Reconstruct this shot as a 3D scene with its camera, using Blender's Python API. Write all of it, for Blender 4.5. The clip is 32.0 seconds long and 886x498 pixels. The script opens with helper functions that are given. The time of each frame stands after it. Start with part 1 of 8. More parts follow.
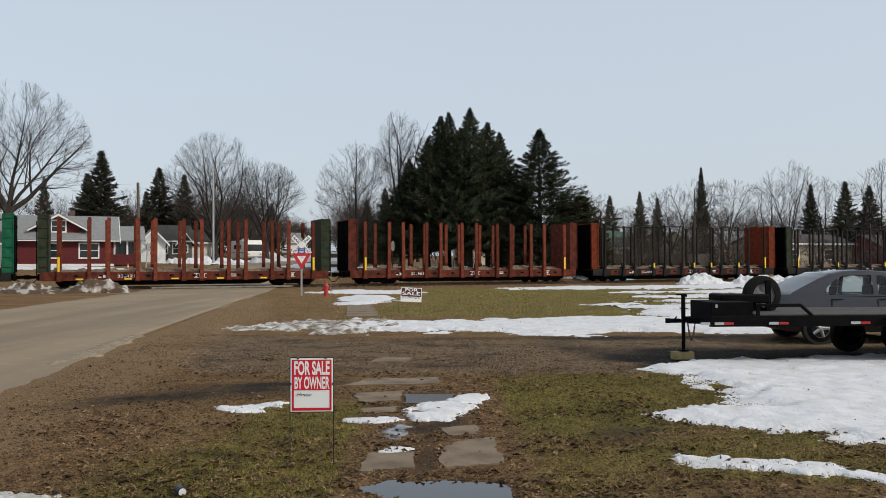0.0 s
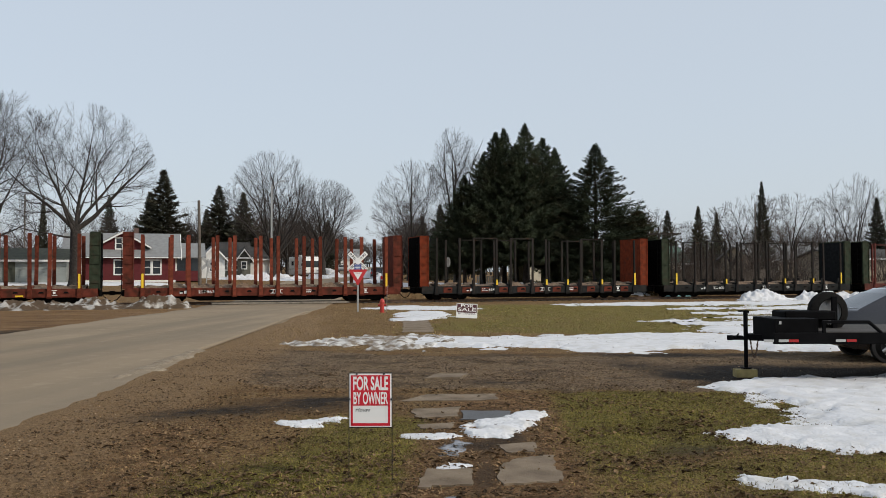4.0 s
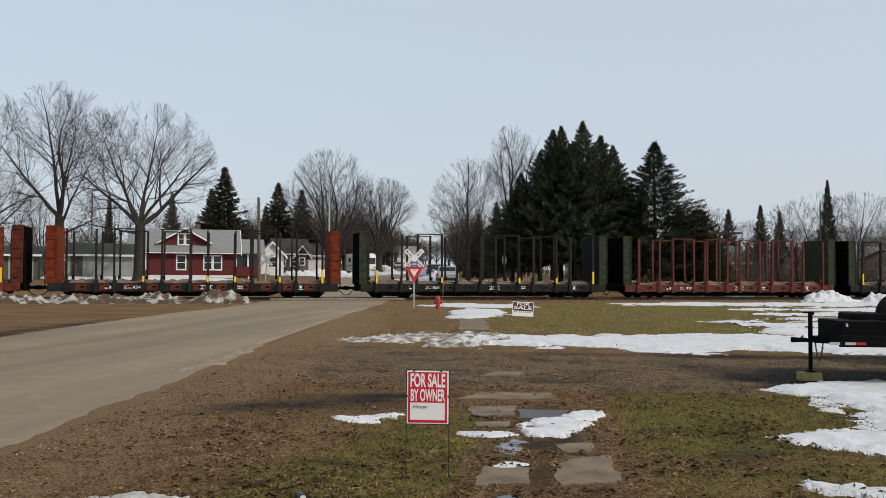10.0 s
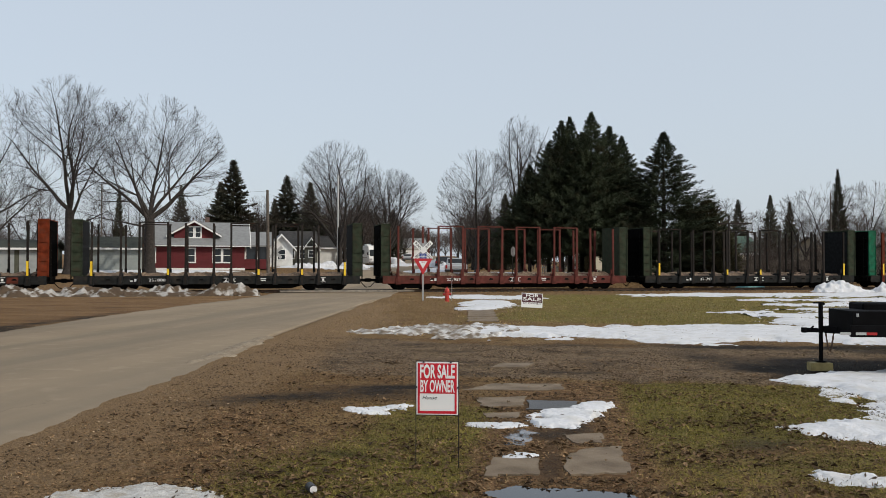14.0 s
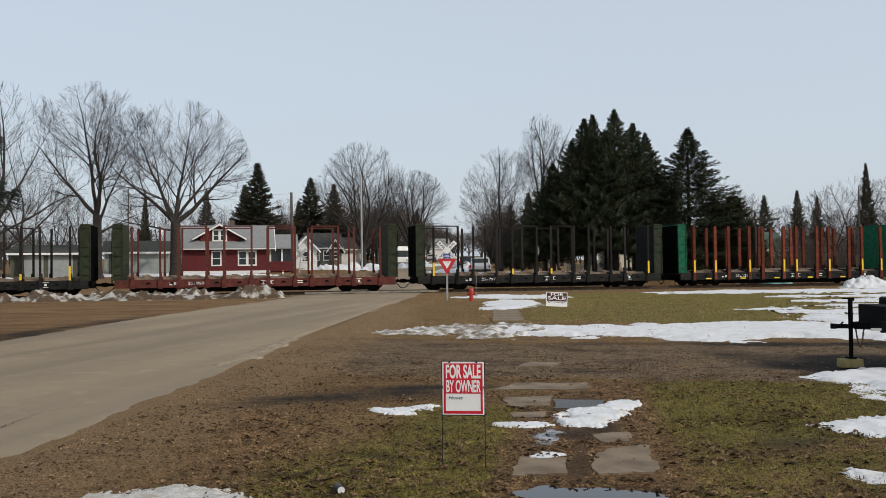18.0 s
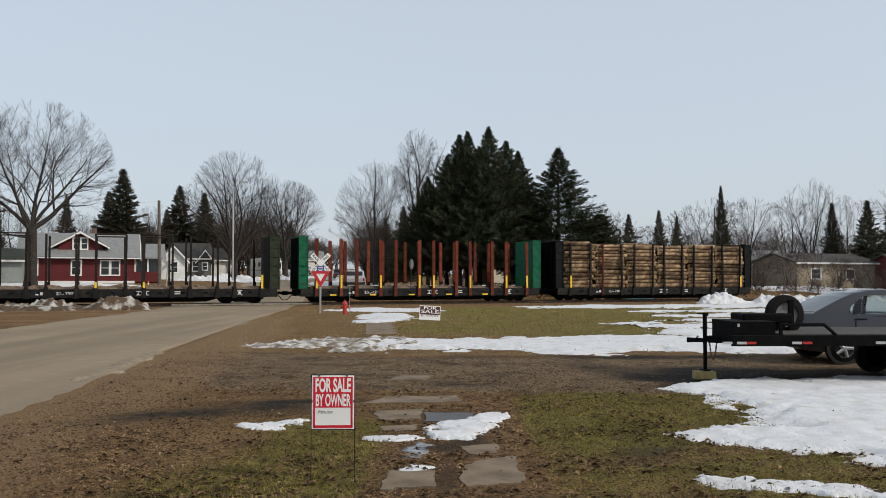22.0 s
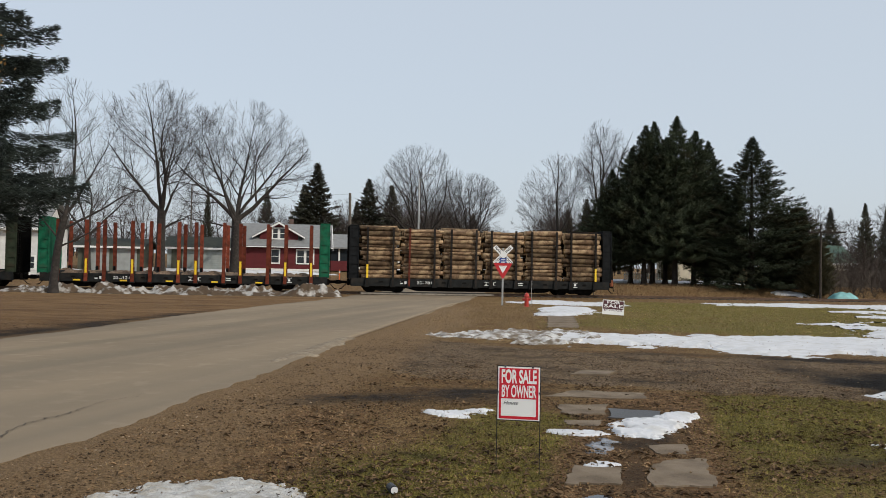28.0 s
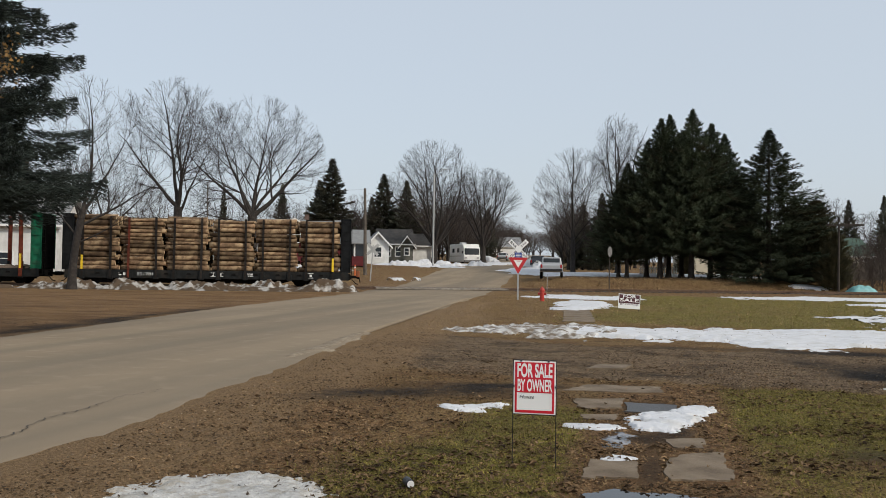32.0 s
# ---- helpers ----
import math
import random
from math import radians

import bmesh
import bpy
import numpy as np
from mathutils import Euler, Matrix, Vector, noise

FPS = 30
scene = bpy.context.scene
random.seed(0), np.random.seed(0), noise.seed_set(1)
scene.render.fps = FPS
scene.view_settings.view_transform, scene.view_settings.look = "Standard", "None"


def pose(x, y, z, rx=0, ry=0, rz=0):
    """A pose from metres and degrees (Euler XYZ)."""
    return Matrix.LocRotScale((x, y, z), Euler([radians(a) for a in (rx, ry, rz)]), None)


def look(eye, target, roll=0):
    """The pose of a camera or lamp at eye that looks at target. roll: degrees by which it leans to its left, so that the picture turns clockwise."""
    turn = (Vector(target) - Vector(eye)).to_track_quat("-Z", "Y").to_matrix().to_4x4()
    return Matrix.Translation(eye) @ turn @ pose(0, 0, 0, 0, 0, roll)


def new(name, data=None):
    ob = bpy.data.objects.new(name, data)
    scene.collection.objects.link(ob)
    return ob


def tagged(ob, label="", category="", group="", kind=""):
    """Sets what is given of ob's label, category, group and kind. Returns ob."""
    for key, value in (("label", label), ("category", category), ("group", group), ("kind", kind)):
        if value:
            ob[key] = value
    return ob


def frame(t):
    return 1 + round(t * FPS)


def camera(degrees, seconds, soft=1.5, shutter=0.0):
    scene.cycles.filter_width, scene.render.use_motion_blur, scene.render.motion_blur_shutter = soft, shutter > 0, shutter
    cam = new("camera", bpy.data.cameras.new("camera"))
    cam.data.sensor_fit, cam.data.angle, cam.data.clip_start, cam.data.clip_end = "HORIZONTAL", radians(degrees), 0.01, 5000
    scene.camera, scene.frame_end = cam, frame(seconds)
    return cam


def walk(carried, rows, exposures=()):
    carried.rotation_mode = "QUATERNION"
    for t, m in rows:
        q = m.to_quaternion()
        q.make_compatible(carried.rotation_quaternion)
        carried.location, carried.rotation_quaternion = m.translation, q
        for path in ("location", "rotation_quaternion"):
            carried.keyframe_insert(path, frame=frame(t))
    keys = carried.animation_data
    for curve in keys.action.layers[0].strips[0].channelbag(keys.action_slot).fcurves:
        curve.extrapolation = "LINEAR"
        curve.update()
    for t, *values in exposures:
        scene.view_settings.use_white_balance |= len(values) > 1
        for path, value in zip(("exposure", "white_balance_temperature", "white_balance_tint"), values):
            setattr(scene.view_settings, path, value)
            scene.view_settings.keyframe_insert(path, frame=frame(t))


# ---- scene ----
cam = camera(54.1, 32.0, soft=0.6)
# seconds, sideways shift, eye height, yaw, pitch, roll of a phone held by hand
PATH = [
    (0, 0.009, 1.653, -0.00, 0.86, 0.15),
    (0.5, 0.014, 1.660, -0.80, 1.49, -0.04),
    (1, 0.012, 1.651, -0.60, 1.84, 0.03),
    (1.5, 0.005, 1.657, 0.10, 1.85, 0.04),
    (2, 0.004, 1.655, 0.97, 2.02, 0.17),
    (2.5, 0.001, 1.649, 1.32, 1.79, 0.13),
    (3, -0.010, 1.648, 2.25, 1.80, -0.51),
    (3.5, -0.013, 1.650, 3.13, 2.03, 0.06),
    (5.5, -0.025, 1.651, 4.91, 1.27, -0.47),
    (6, -0.023, 1.649, 5.33, 1.24, -0.34),
    (6.5, -0.027, 1.649, 5.62, 1.13, -0.36),
    (7, -0.031, 1.651, 6.08, 1.32, -0.74),
    (7.5, -0.031, 1.648, 6.36, 1.55, -0.61),
    (8, -0.033, 1.652, 6.47, 1.53, -0.33),
    (8.5, -0.034, 1.651, 6.43, 1.56, -0.46),
    (9, -0.035, 1.650, 6.77, 1.83, -0.46),
    (9.5, -0.030, 1.647, 7.03, 1.73, -0.15),
    (10, -0.034, 1.652, 7.30, 1.77, -0.33),
    (10.5, -0.033, 1.647, 7.59, 1.57, -0.41),
    (11, -0.038, 1.648, 7.46, 1.62, -0.57),
    (11.5, -0.034, 1.645, 7.64, 1.71, -0.13),
    (12, -0.035, 1.643, 7.68, 1.67, -0.21),
    (12.5, -0.032, 1.647, 7.71, 1.36, 0.28),
    (13, -0.038, 1.646, 7.84, 1.23, -0.03),
    (13.5, -0.034, 1.650, 7.91, 1.15, -0.00),
    (14, -0.036, 1.647, 7.88, 1.23, -0.09),
    (14.5, -0.035, 1.650, 7.85, 1.27, 0.16),
    (16.5, -0.045, 1.646, 8.80, 1.35, -0.42),
    (17, -0.041, 1.646, 9.32, 1.58, 0.18),
    (17.5, -0.041, 1.645, 9.32, 1.65, 0.24),
    (18, -0.040, 1.647, 9.46, 1.24, 0.61),
    (18.5, -0.042, 1.649, 9.33, 1.32, 0.28),
    (19, -0.045, 1.645, 9.00, 1.16, 0.82),
    (19.5, -0.049, 1.650, 8.74, 0.75, 0.07),
    (20, -0.045, 1.652, 7.98, 0.97, -0.09),
    (20.5, -0.035, 1.651, 6.12, 1.52, 0.14),
    (21, -0.002, 1.653, 2.66, 1.90, 0.57),
    (21.5, -0.009, 1.655, 0.79, 2.04, 0.09),
    (22, -0.020, 1.647, 1.19, 2.07, -0.03),
    (22.5, -0.024, 1.651, 2.38, 1.91, 0.02),
    (23, -0.027, 1.651, 3.27, 1.85, -0.07),
    (23.5, -0.030, 1.655, 4.42, 1.96, -0.19),
    (24, -0.040, 1.655, 5.37, 2.11, -0.44),
    (24.5, -0.040, 1.649, 6.39, 2.00, -0.25),
    (25, -0.041, 1.652, 7.65, 2.03, -0.36),
    (25.5, -0.052, 1.643, 8.65, 1.90, -0.56),
    (26, -0.061, 1.651, 10.07, 1.59, -0.34),
    (26.5, -0.065, 1.647, 11.21, 1.48, -0.83),
    (28.5, -0.070, 1.644, 13.27, 1.44, -1.02),
    (29, -0.069, 1.644, 13.29, 1.37, -1.01),
    (29.5, -0.069, 1.642, 13.57, 1.45, -0.90),
    (30, -0.070, 1.641, 13.87, 1.43, -1.09),
    (30.5, -0.072, 1.641, 14.14, 1.31, -1.13),
    (31, -0.071, 1.642, 14.31, 1.24, -0.97),
    (31.5, -0.071, 1.638, 14.26, 1.15, -0.82),
    (32, -0.069, 1.640, 14.11, 1.10, -0.85),
]

walk(cam, [(t, pose(x, 0, z, 90 + p, r, w)) for t, x, z, w, p, r in PATH], exposures=[(0.0, 0.0), (32.0, 0.0)])

# ---- light: thin high cloud, hazy sun from the side ----
SUN_TO = Vector((0.80, -0.36, 0.62)).normalized()
world = bpy.data.worlds.new("sky")
scene.world = world
world.use_nodes = True
wn, wl = world.node_tree.nodes, world.node_tree.links
sky = wn.new("ShaderNodeTexSky")
sky.sky_type, sky.sun_disc = "NISHITA", False
sky.sun_elevation = math.asin(SUN_TO.z)
sky.sun_rotation = math.atan2(SUN_TO.x, SUN_TO.y)
sky.air_density, sky.dust_density, sky.ozone_density = 1.0, 3.0, 1.5
veil = wn.new("ShaderNodeMix")
veil.data_type = "RGBA"
veil.inputs[0].default_value = 0.72
veil.inputs[7].default_value = (5.3, 5.85, 6.45, 1)
wl.new(sky.outputs[0], veil.inputs[6])
wl.new(veil.outputs[2], wn["Background"].inputs[0])
wn["Background"].inputs[1].default_value = 0.128
sun = new("sun", bpy.data.lights.new("sun", "SUN"))
sun.data.energy, sun.data.angle, sun.data.color = 2.3, radians(2.0), (1.0, 0.92, 0.80)
sun.matrix_world = look((0, 0, 0), tuple(-SUN_TO))

# ---- plan: the track and the road ----
TRACK_YAW = radians(22.2)
U = Vector((math.cos(TRACK_YAW), math.sin(TRACK_YAW), 0))
N = Vector((-math.sin(TRACK_YAW), math.cos(TRACK_YAW), 0))
TRACK_N = 56.45          # centre line of the track, metres from the camera
RAIL_TOP = 0.20
CAR_L, CAR_GAP = 17.28, 1.23


def on_track(s, n, z=0.0):
    p = U * s + N * n
    return Vector((p.x, p.y, z))


def bearing(deg, dist, z=0.0):
    return Vector((-dist * math.sin(radians(deg)), dist * math.cos(radians(deg)), z))


def road_x(y):
    return -9.62 - 0.112 * (y - 14)


def smooth(a, b, v):
    t = np.clip((np.asarray(v, float) - a) / (b - a), 0, 1)
    return t * t * (3 - 2 * t)


def lattice(x, y, seed=0):
    """Smooth value noise in -1..1 on arrays."""
    x, y = np.asarray(x, float), np.asarray(y, float)
    xi, yi = np.floor(x).astype(np.int64), np.floor(y).astype(np.int64)
    fx, fy = x - xi, y - yi
    fx, fy = fx * fx * (3 - 2 * fx), fy * fy * (3 - 2 * fy)

    def h(a, b):
        v = (a * 374761393 + b * 668265263 + seed * 974634777) & 0xFFFFFFFF
        v = ((v ^ (v >> 13)) * 1274126177) & 0xFFFFFFFF
        return ((v ^ (v >> 16)) & 0xFFFF) / 32767.5 - 1
    return (h(xi, yi) * (1 - fx) + h(xi + 1, yi) * fx) * (1 - fy) + (h(xi, yi + 1) * (1 - fx) + h(xi + 1, yi + 1) * fx) * fy


def terrain(x, y):
    """Height of the land: flat yard, a low bank behind the track, a slow rise beyond."""
    x, y = np.asarray(x, float), np.asarray(y, float)
    n = x * N.x + y * N.y
    side = x - road_x(y)
    base = 0.05 * smooth(50, 55, n)
    west = 1.4 * smooth(58, 94, n) + 0.019 * np.clip(n - 84, 0, 260) * smooth(84, 110, n)
    bank = 0.72 * smooth(61.5, 66, n + 0.6 * lattice(x * 0.3, y * 0.3, 5)) + 0.5 * smooth(66, 100, n) + 2.8 * smooth(95, 320, n)
    k = smooth(4, 9, side) * (1 - smooth(38, 46, x))
    return base + west * (1 - k) + bank * k


def tz(p, up=0.0):
    return Vector((p[0], p[1], float(terrain(p[0], p[1])) + up))


# ---- materials ----
def material(name, colour, rough=0.8, metal=0.0, spots=None, scale=6.0, amount=0.25, bump=0.0, bump_scale=60.0, vary=0.0, spec=0.5, second=None, cut=(0.45, 0.65), scale2=1.3):
    """Base colour with two scales of noise, optional second colour in patches, and fine relief."""
    m = bpy.data.materials.new(name)
    m.use_nodes = True
    nt = m.node_tree
    bsdf = nt.nodes["Principled BSDF"]
    bsdf.inputs["Roughness"].default_value = rough
    bsdf.inputs["Metallic"].default_value = metal
    bsdf.inputs["Specular IOR Level"].default_value = spec
    tc = nt.nodes.new("ShaderNodeTexCoord")

    def noisy(s, detail=6, coords="Object"):
        n = nt.nodes.new("ShaderNodeTexNoise")
        n.inputs["Scale"].default_value, n.inputs["Detail"].default_value = s, detail
        nt.links.new(tc.outputs[coords], n.inputs["Vector"])
        return n.outputs["Fac"]

    def mixed(fac, a, b):
        x = nt.nodes.new("ShaderNodeMix")
        x.data_type = "RGBA"
        for sock, v in ((0, fac), (6, a), (7, b)):
            if isinstance(v, (float, int)):
                x.inputs[sock].default_value = v
            elif isinstance(v, tuple):
                x.inputs[sock].default_value = (*v, 1)
            else:
                nt.links.new(v, x.inputs[sock])
        return x.outputs[2]

    def ramp(v, a, b):
        r = nt.nodes.new("ShaderNodeMapRange")
        nt.links.new(v, r.inputs[0])
        r.inputs[1].default_value, r.inputs[2].default_value = a, b
        return r.outputs[0]

    dark = tuple(c * (1 - amount) for c in colour)
    light = tuple(min(1, c * (1 + amount)) for c in colour)
    col = mixed(ramp(noisy(scale), 0.3, 0.7), dark, light)
    if second:
        col = mixed(ramp(noisy(scale2, 8), *cut), col, second)
    if spots:
        col = mixed(ramp(noisy(scale * 7, 3), 0.55, 0.7), col, spots)
    if vary:
        info = nt.nodes.new("ShaderNodeObjectInfo")
        hsv = nt.nodes.new("ShaderNodeHueSaturation")
        nt.links.new(col, hsv.inputs["Color"])
        r = nt.nodes.new("ShaderNodeMapRange")
        nt.links.new(info.outputs["Random"], r.inputs[0])
        r.inputs[3].default_value, r.inputs[4].default_value = 1 - vary, 1 + vary
        nt.links.new(r.outputs[0], hsv.inputs["Value"])
        col = hsv.outputs[0]
    nt.links.new(col, bsdf.inputs["Base Color"])
    if bump:
        b = nt.nodes.new("ShaderNodeBump")
        b.inputs["Strength"].default_value, b.inputs["Distance"].default_value = bump, 0.02
        nt.links.new(noisy(bump_scale, 4), b.inputs["Height"])
        nt.links.new(b.outputs[0], bsdf.inputs["Normal"])
    return m


def plain(name, colour, rough=0.5, metal=0.0, glow=0.0):
    m = bpy.data.materials.new(name)
    m.use_nodes = True
    b = m.node_tree.nodes["Principled BSDF"]
    b.inputs["Base Color"].default_value, b.inputs["Roughness"].default_value, b.inputs["Metallic"].default_value = (*colour, 1), rough, metal
    if glow:
        b.inputs["Emission Color"].default_value, b.inputs["Emission Strength"].default_value = (*colour, 1), glow
    return m


M = {}


def glazing(name, tint, gloss=0.10):
    """Thin see-through pane: mostly clear, a little mirror."""
    m = bpy.data.materials.new(name)
    m.use_nodes = True
    nt = m.node_tree
    out = nt.nodes["Material Output"]
    nt.nodes.remove(nt.nodes["Principled BSDF"])
    tr, gl, mx, fr = (nt.nodes.new("ShaderNodeBsdf" + k) if k[0] != "!" else nt.nodes.new("ShaderNode" + k[1:]) for k in ("Transparent", "Glossy", "!MixShader", "!Fresnel"))
    tr.inputs[0].default_value = (*tint, 1)
    gl.inputs["Roughness"].default_value = 0.03
    fr.inputs[0].default_value = 1.5
    nt.links.new(fr.outputs[0], mx.inputs[0])
    nt.links.new(tr.outputs[0], mx.inputs[1])
    nt.links.new(gl.outputs[0], mx.inputs[2])
    nt.links.new(mx.outputs[0], out.inputs[0])
    return m


M["rust_red"] = material("rust red paint", (0.115, 0.028, 0.017), 0.8, scale=3, amount=0.35, second=(0.045, 0.019, 0.012), cut=(0.45, 0.7), scale2=2.2, bump=0.2, spec=0.12)
M["red_fade"] = material("faded pink-red paint", (0.112, 0.033, 0.027), 0.8, scale=3, amount=0.3, second=(0.07, 0.030, 0.022), cut=(0.45, 0.7), scale2=2.0, bump=0.2, spec=0.12)
M["orange_rust"] = material("orange-red bulkhead paint", (0.15, 0.028, 0.010), 0.8, scale=3, amount=0.35, second=(0.09, 0.032, 0.018), cut=(0.5, 0.78), scale2=2.0, bump=0.2, spec=0.12)
M["stake_red"] = material("red-brown stake paint", (0.140, 0.034, 0.019), 0.8, scale=4, amount=0.35, second=(0.05, 0.020, 0.012), cut=(0.5, 0.75), scale2=3.0, vary=0.3, spec=0.12)
M["car_black"] = material("sooty black paint", (0.014, 0.015, 0.015), 0.7, scale=3, amount=0.4, second=(0.032, 0.027, 0.022), cut=(0.5, 0.75), scale2=2.0, bump=0.15, spec=0.12)
M["dark_stake"] = material("dark grey stake steel", (0.020, 0.017, 0.015), 0.7, scale=4, amount=0.35, second=(0.045, 0.022, 0.014), cut=(0.55, 0.75), scale2=3.0, vary=0.3, spec=0.12)
M["olive"] = material("olive green bulkhead paint", (0.030, 0.039, 0.024), 0.8, scale=3, amount=0.3, second=(0.045, 0.034, 0.022), cut=(0.5, 0.8), scale2=2.5, bump=0.15, spec=0.12)
M["green"] = material("bright green bulkhead paint", (0.010, 0.105, 0.055), 0.75, scale=3, amount=0.3, second=(0.04, 0.08, 0.05), cut=(0.5, 0.8), scale2=2.5, bump=0.15, spec=0.12)
M["slate"] = material("dark slate paint", (0.011, 0.012, 0.013), 0.8, scale=4, amount=0.35, spec=0.1)
M["near_black"] = material("near-black steel", (0.0035, 0.0033, 0.003), 0.95, scale=5, amount=0.4, spec=0.02)
M["truck_black"] = material("greasy black steel", (0.008, 0.0075, 0.007), 0.8, scale=8, amount=0.4, spec=0.05)
M["yellow"] = plain("yellow reflective tape", (0.75, 0.50, 0.02), 0.45)
M["white_mark"] = plain("white stencil paint", (0.72, 0.72, 0.70), 0.6)
M["glazing"] = glazing("clear car glass", (0.62, 0.68, 0.68))
M["bark_debris"] = material("bark litter", (0.13, 0.085, 0.055), 0.95, scale=14, amount=0.5, second=(0.26, 0.20, 0.13), cut=(0.5, 0.7), scale2=9)
M["log_bark"] = material("log bark", (0.140, 0.090, 0.054), 0.95, scale=5, amount=0.5, second=(0.27, 0.190, 0.112), cut=(0.50, 0.62), scale2=2.4, bump=0.8, bump_scale=30, vary=0.6, spec=0.15)
M["log_end"] = material("cut log end", (0.52, 0.38, 0.22), 0.9, scale=12, amount=0.25, vary=0.25)
M["snow"] = material("old snow", (0.60, 0.605, 0.62), 0.8, scale=4, amount=0.08, second=(0.50, 0.49, 0.47), cut=(0.50, 0.72), scale2=2.6, bump=0.8, bump_scale=22, spec=0.15, spots=(0.57, 0.56, 0.55))
M["grainy_snow"] = material("coarse melting snow", (0.46, 0.45, 0.43), 0.85, scale=14, amount=0.22, second=(0.36, 0.33, 0.28), cut=(0.48, 0.66), scale2=9, bump=1.0, bump_scale=34, spec=0.15, spots=(0.27, 0.245, 0.20))
M["leaf_bit"] = plain("dead leaf scrap", (0.055, 0.035, 0.02), 0.9)
M["dirty_snow"] = material("dirty ploughed snow", (0.52, 0.51, 0.49), 0.85, scale=5, amount=0.25, second=(0.17, 0.135, 0.10), cut=(0.40, 0.57), scale2=3.0, bump=0.9, bump_scale=14, spec=0.15)
M["earth_heap"] = material("earth and dirty snow", (0.36, 0.345, 0.32), 0.9, scale=4, amount=0.3, second=(0.085, 0.060, 0.040), cut=(0.40, 0.50), scale2=1.7, bump=0.9, bump_scale=9, spec=0.1)
M["bare_wood"] = material("grey tree bark", (0.026, 0.021, 0.018), 0.95, scale=8, amount=0.35, second=(0.048, 0.040, 0.034), cut=(0.5, 0.7), scale2=4)
M["twig"] = material("brown-grey twigs", (0.034, 0.026, 0.022), 0.95, scale=1, amount=0.25)
M["far_twig"] = material("distant brown brush", (0.054, 0.040, 0.032), 1.0, scale=0.4, amount=0.3, vary=0.25)
M["needles"] = material("dark spruce needles", (0.060, 0.073, 0.044), 0.9, scale=0.8, amount=0.5, second=(0.056, 0.044, 0.026), cut=(0.5, 0.75), scale2=0.5, vary=0.25, spec=0.1)
M["needles_blue"] = material("blue-green spruce needles", (0.025, 0.036, 0.029), 0.85, scale=1.5, amount=0.45, second=(0.014, 0.02, 0.015), cut=(0.5, 0.7), scale2=0.8)
M["cedar"] = material("olive cedar foliage", (0.070, 0.062, 0.028), 0.9, scale=1.2, amount=0.4)
M["rust_leaf"] = material("withered orange-brown leaves", (0.168, 0.098, 0.030), 0.9, scale=3, amount=0.3)
M["bark"] = material("spruce bark", (0.042, 0.033, 0.026), 0.95, scale=6, amount=0.4)
M["steel"] = plain("galvanised steel", (0.42, 0.42, 0.41), 0.5, 0.6)
M["rail_steel"] = material("rusty rail steel", (0.12, 0.075, 0.05), 0.6, 0.5, scale=5, amount=0.3)
M["white_paint"] = material("white paint", (0.74, 0.74, 0.72), 0.6, scale=3, amount=0.05)
M["black_paint"] = plain("black paint", (0.015, 0.015, 0.016), 0.45)
M["sign_white"] = plain("white sign plastic", (0.80, 0.80, 0.78), 0.45)
M["sign_red"] = plain("red sign print", (0.56, 0.008, 0.024), 0.45)
M["sign_maroon"] = plain("dark maroon sign print", (0.075, 0.018, 0.022), 0.5)
M["ink"] = plain("black marker ink", (0.03, 0.03, 0.035), 0.6)
M["yield_red"] = plain("red reflective sheeting", (0.50, 0.025, 0.03), 0.4)
M["blue_sign"] = plain("blue reflective sheeting", (0.02, 0.055, 0.27), 0.4)
M["wire"] = plain("black wire", (0.012, 0.012, 0.012), 0.5, 0.3)
M["hydrant_red"] = material("red hydrant enamel", (0.42, 0.035, 0.022), 0.45, scale=9, amount=0.2)
M["glass"] = plain("dark window glass", (0.02, 0.025, 0.03), 0.06)
M["house_red"] = None
M["concrete"] = material("worn concrete slab", (0.205, 0.155, 0.104), 0.95, scale=5, amount=0.25, second=(0.11, 0.078, 0.048), cut=(0.42, 0.62), scale2=2.8, spots=(0.16, 0.115, 0.07), bump=0.4, bump_scale=80)


# ---- mesh helpers ----
def box(bm, c, s, rot=0.0, taper=1.0):
    """A box of size s centred at c, turned about z; taper scales its top."""
    q = Matrix.Rotation(rot, 3, "Z")
    vs = []
    for z in (-0.5, 0.5):
        k = taper if z > 0 else 1.0
        for x, y in ((-0.5, -0.5), (0.5, -0.5), (0.5, 0.5), (-0.5, 0.5)):
            vs.append(bm.verts.new(Vector(c) + q @ Vector((x * s[0] * k, y * s[1] * k, z * s[2]))))
    for f in ((3, 2, 1, 0), (4, 5, 6, 7), (0, 1, 5, 4), (1, 2, 6, 5), (2, 3, 7, 6), (3, 0, 4, 7)):
        bm.faces.new([vs[i] for i in f])
    return vs


def tube(bm, a, b, r0, r1=None, seg=8, caps=True):
    a, b = Vector(a), Vector(b)
    r1 = r0 if r1 is None else r1
    d = (b - a).normalized()
    e = d.orthogonal().normalized()
    g = d.cross(e)
    rings = []
    for p, r in ((a, r0), (b, r1)):
        rings.append([bm.verts.new(p + (e * math.cos(k * math.tau / seg) + g * math.sin(k * math.tau / seg)) * r) for k in range(seg)])
    for k in range(seg):
        bm.faces.new((rings[0][k], rings[0][(k + 1) % seg], rings[1][(k + 1) % seg], rings[1][k]))
    if caps:
        bm.faces.new(rings[0][::-1])
        bm.faces.new(rings[1])
    return rings


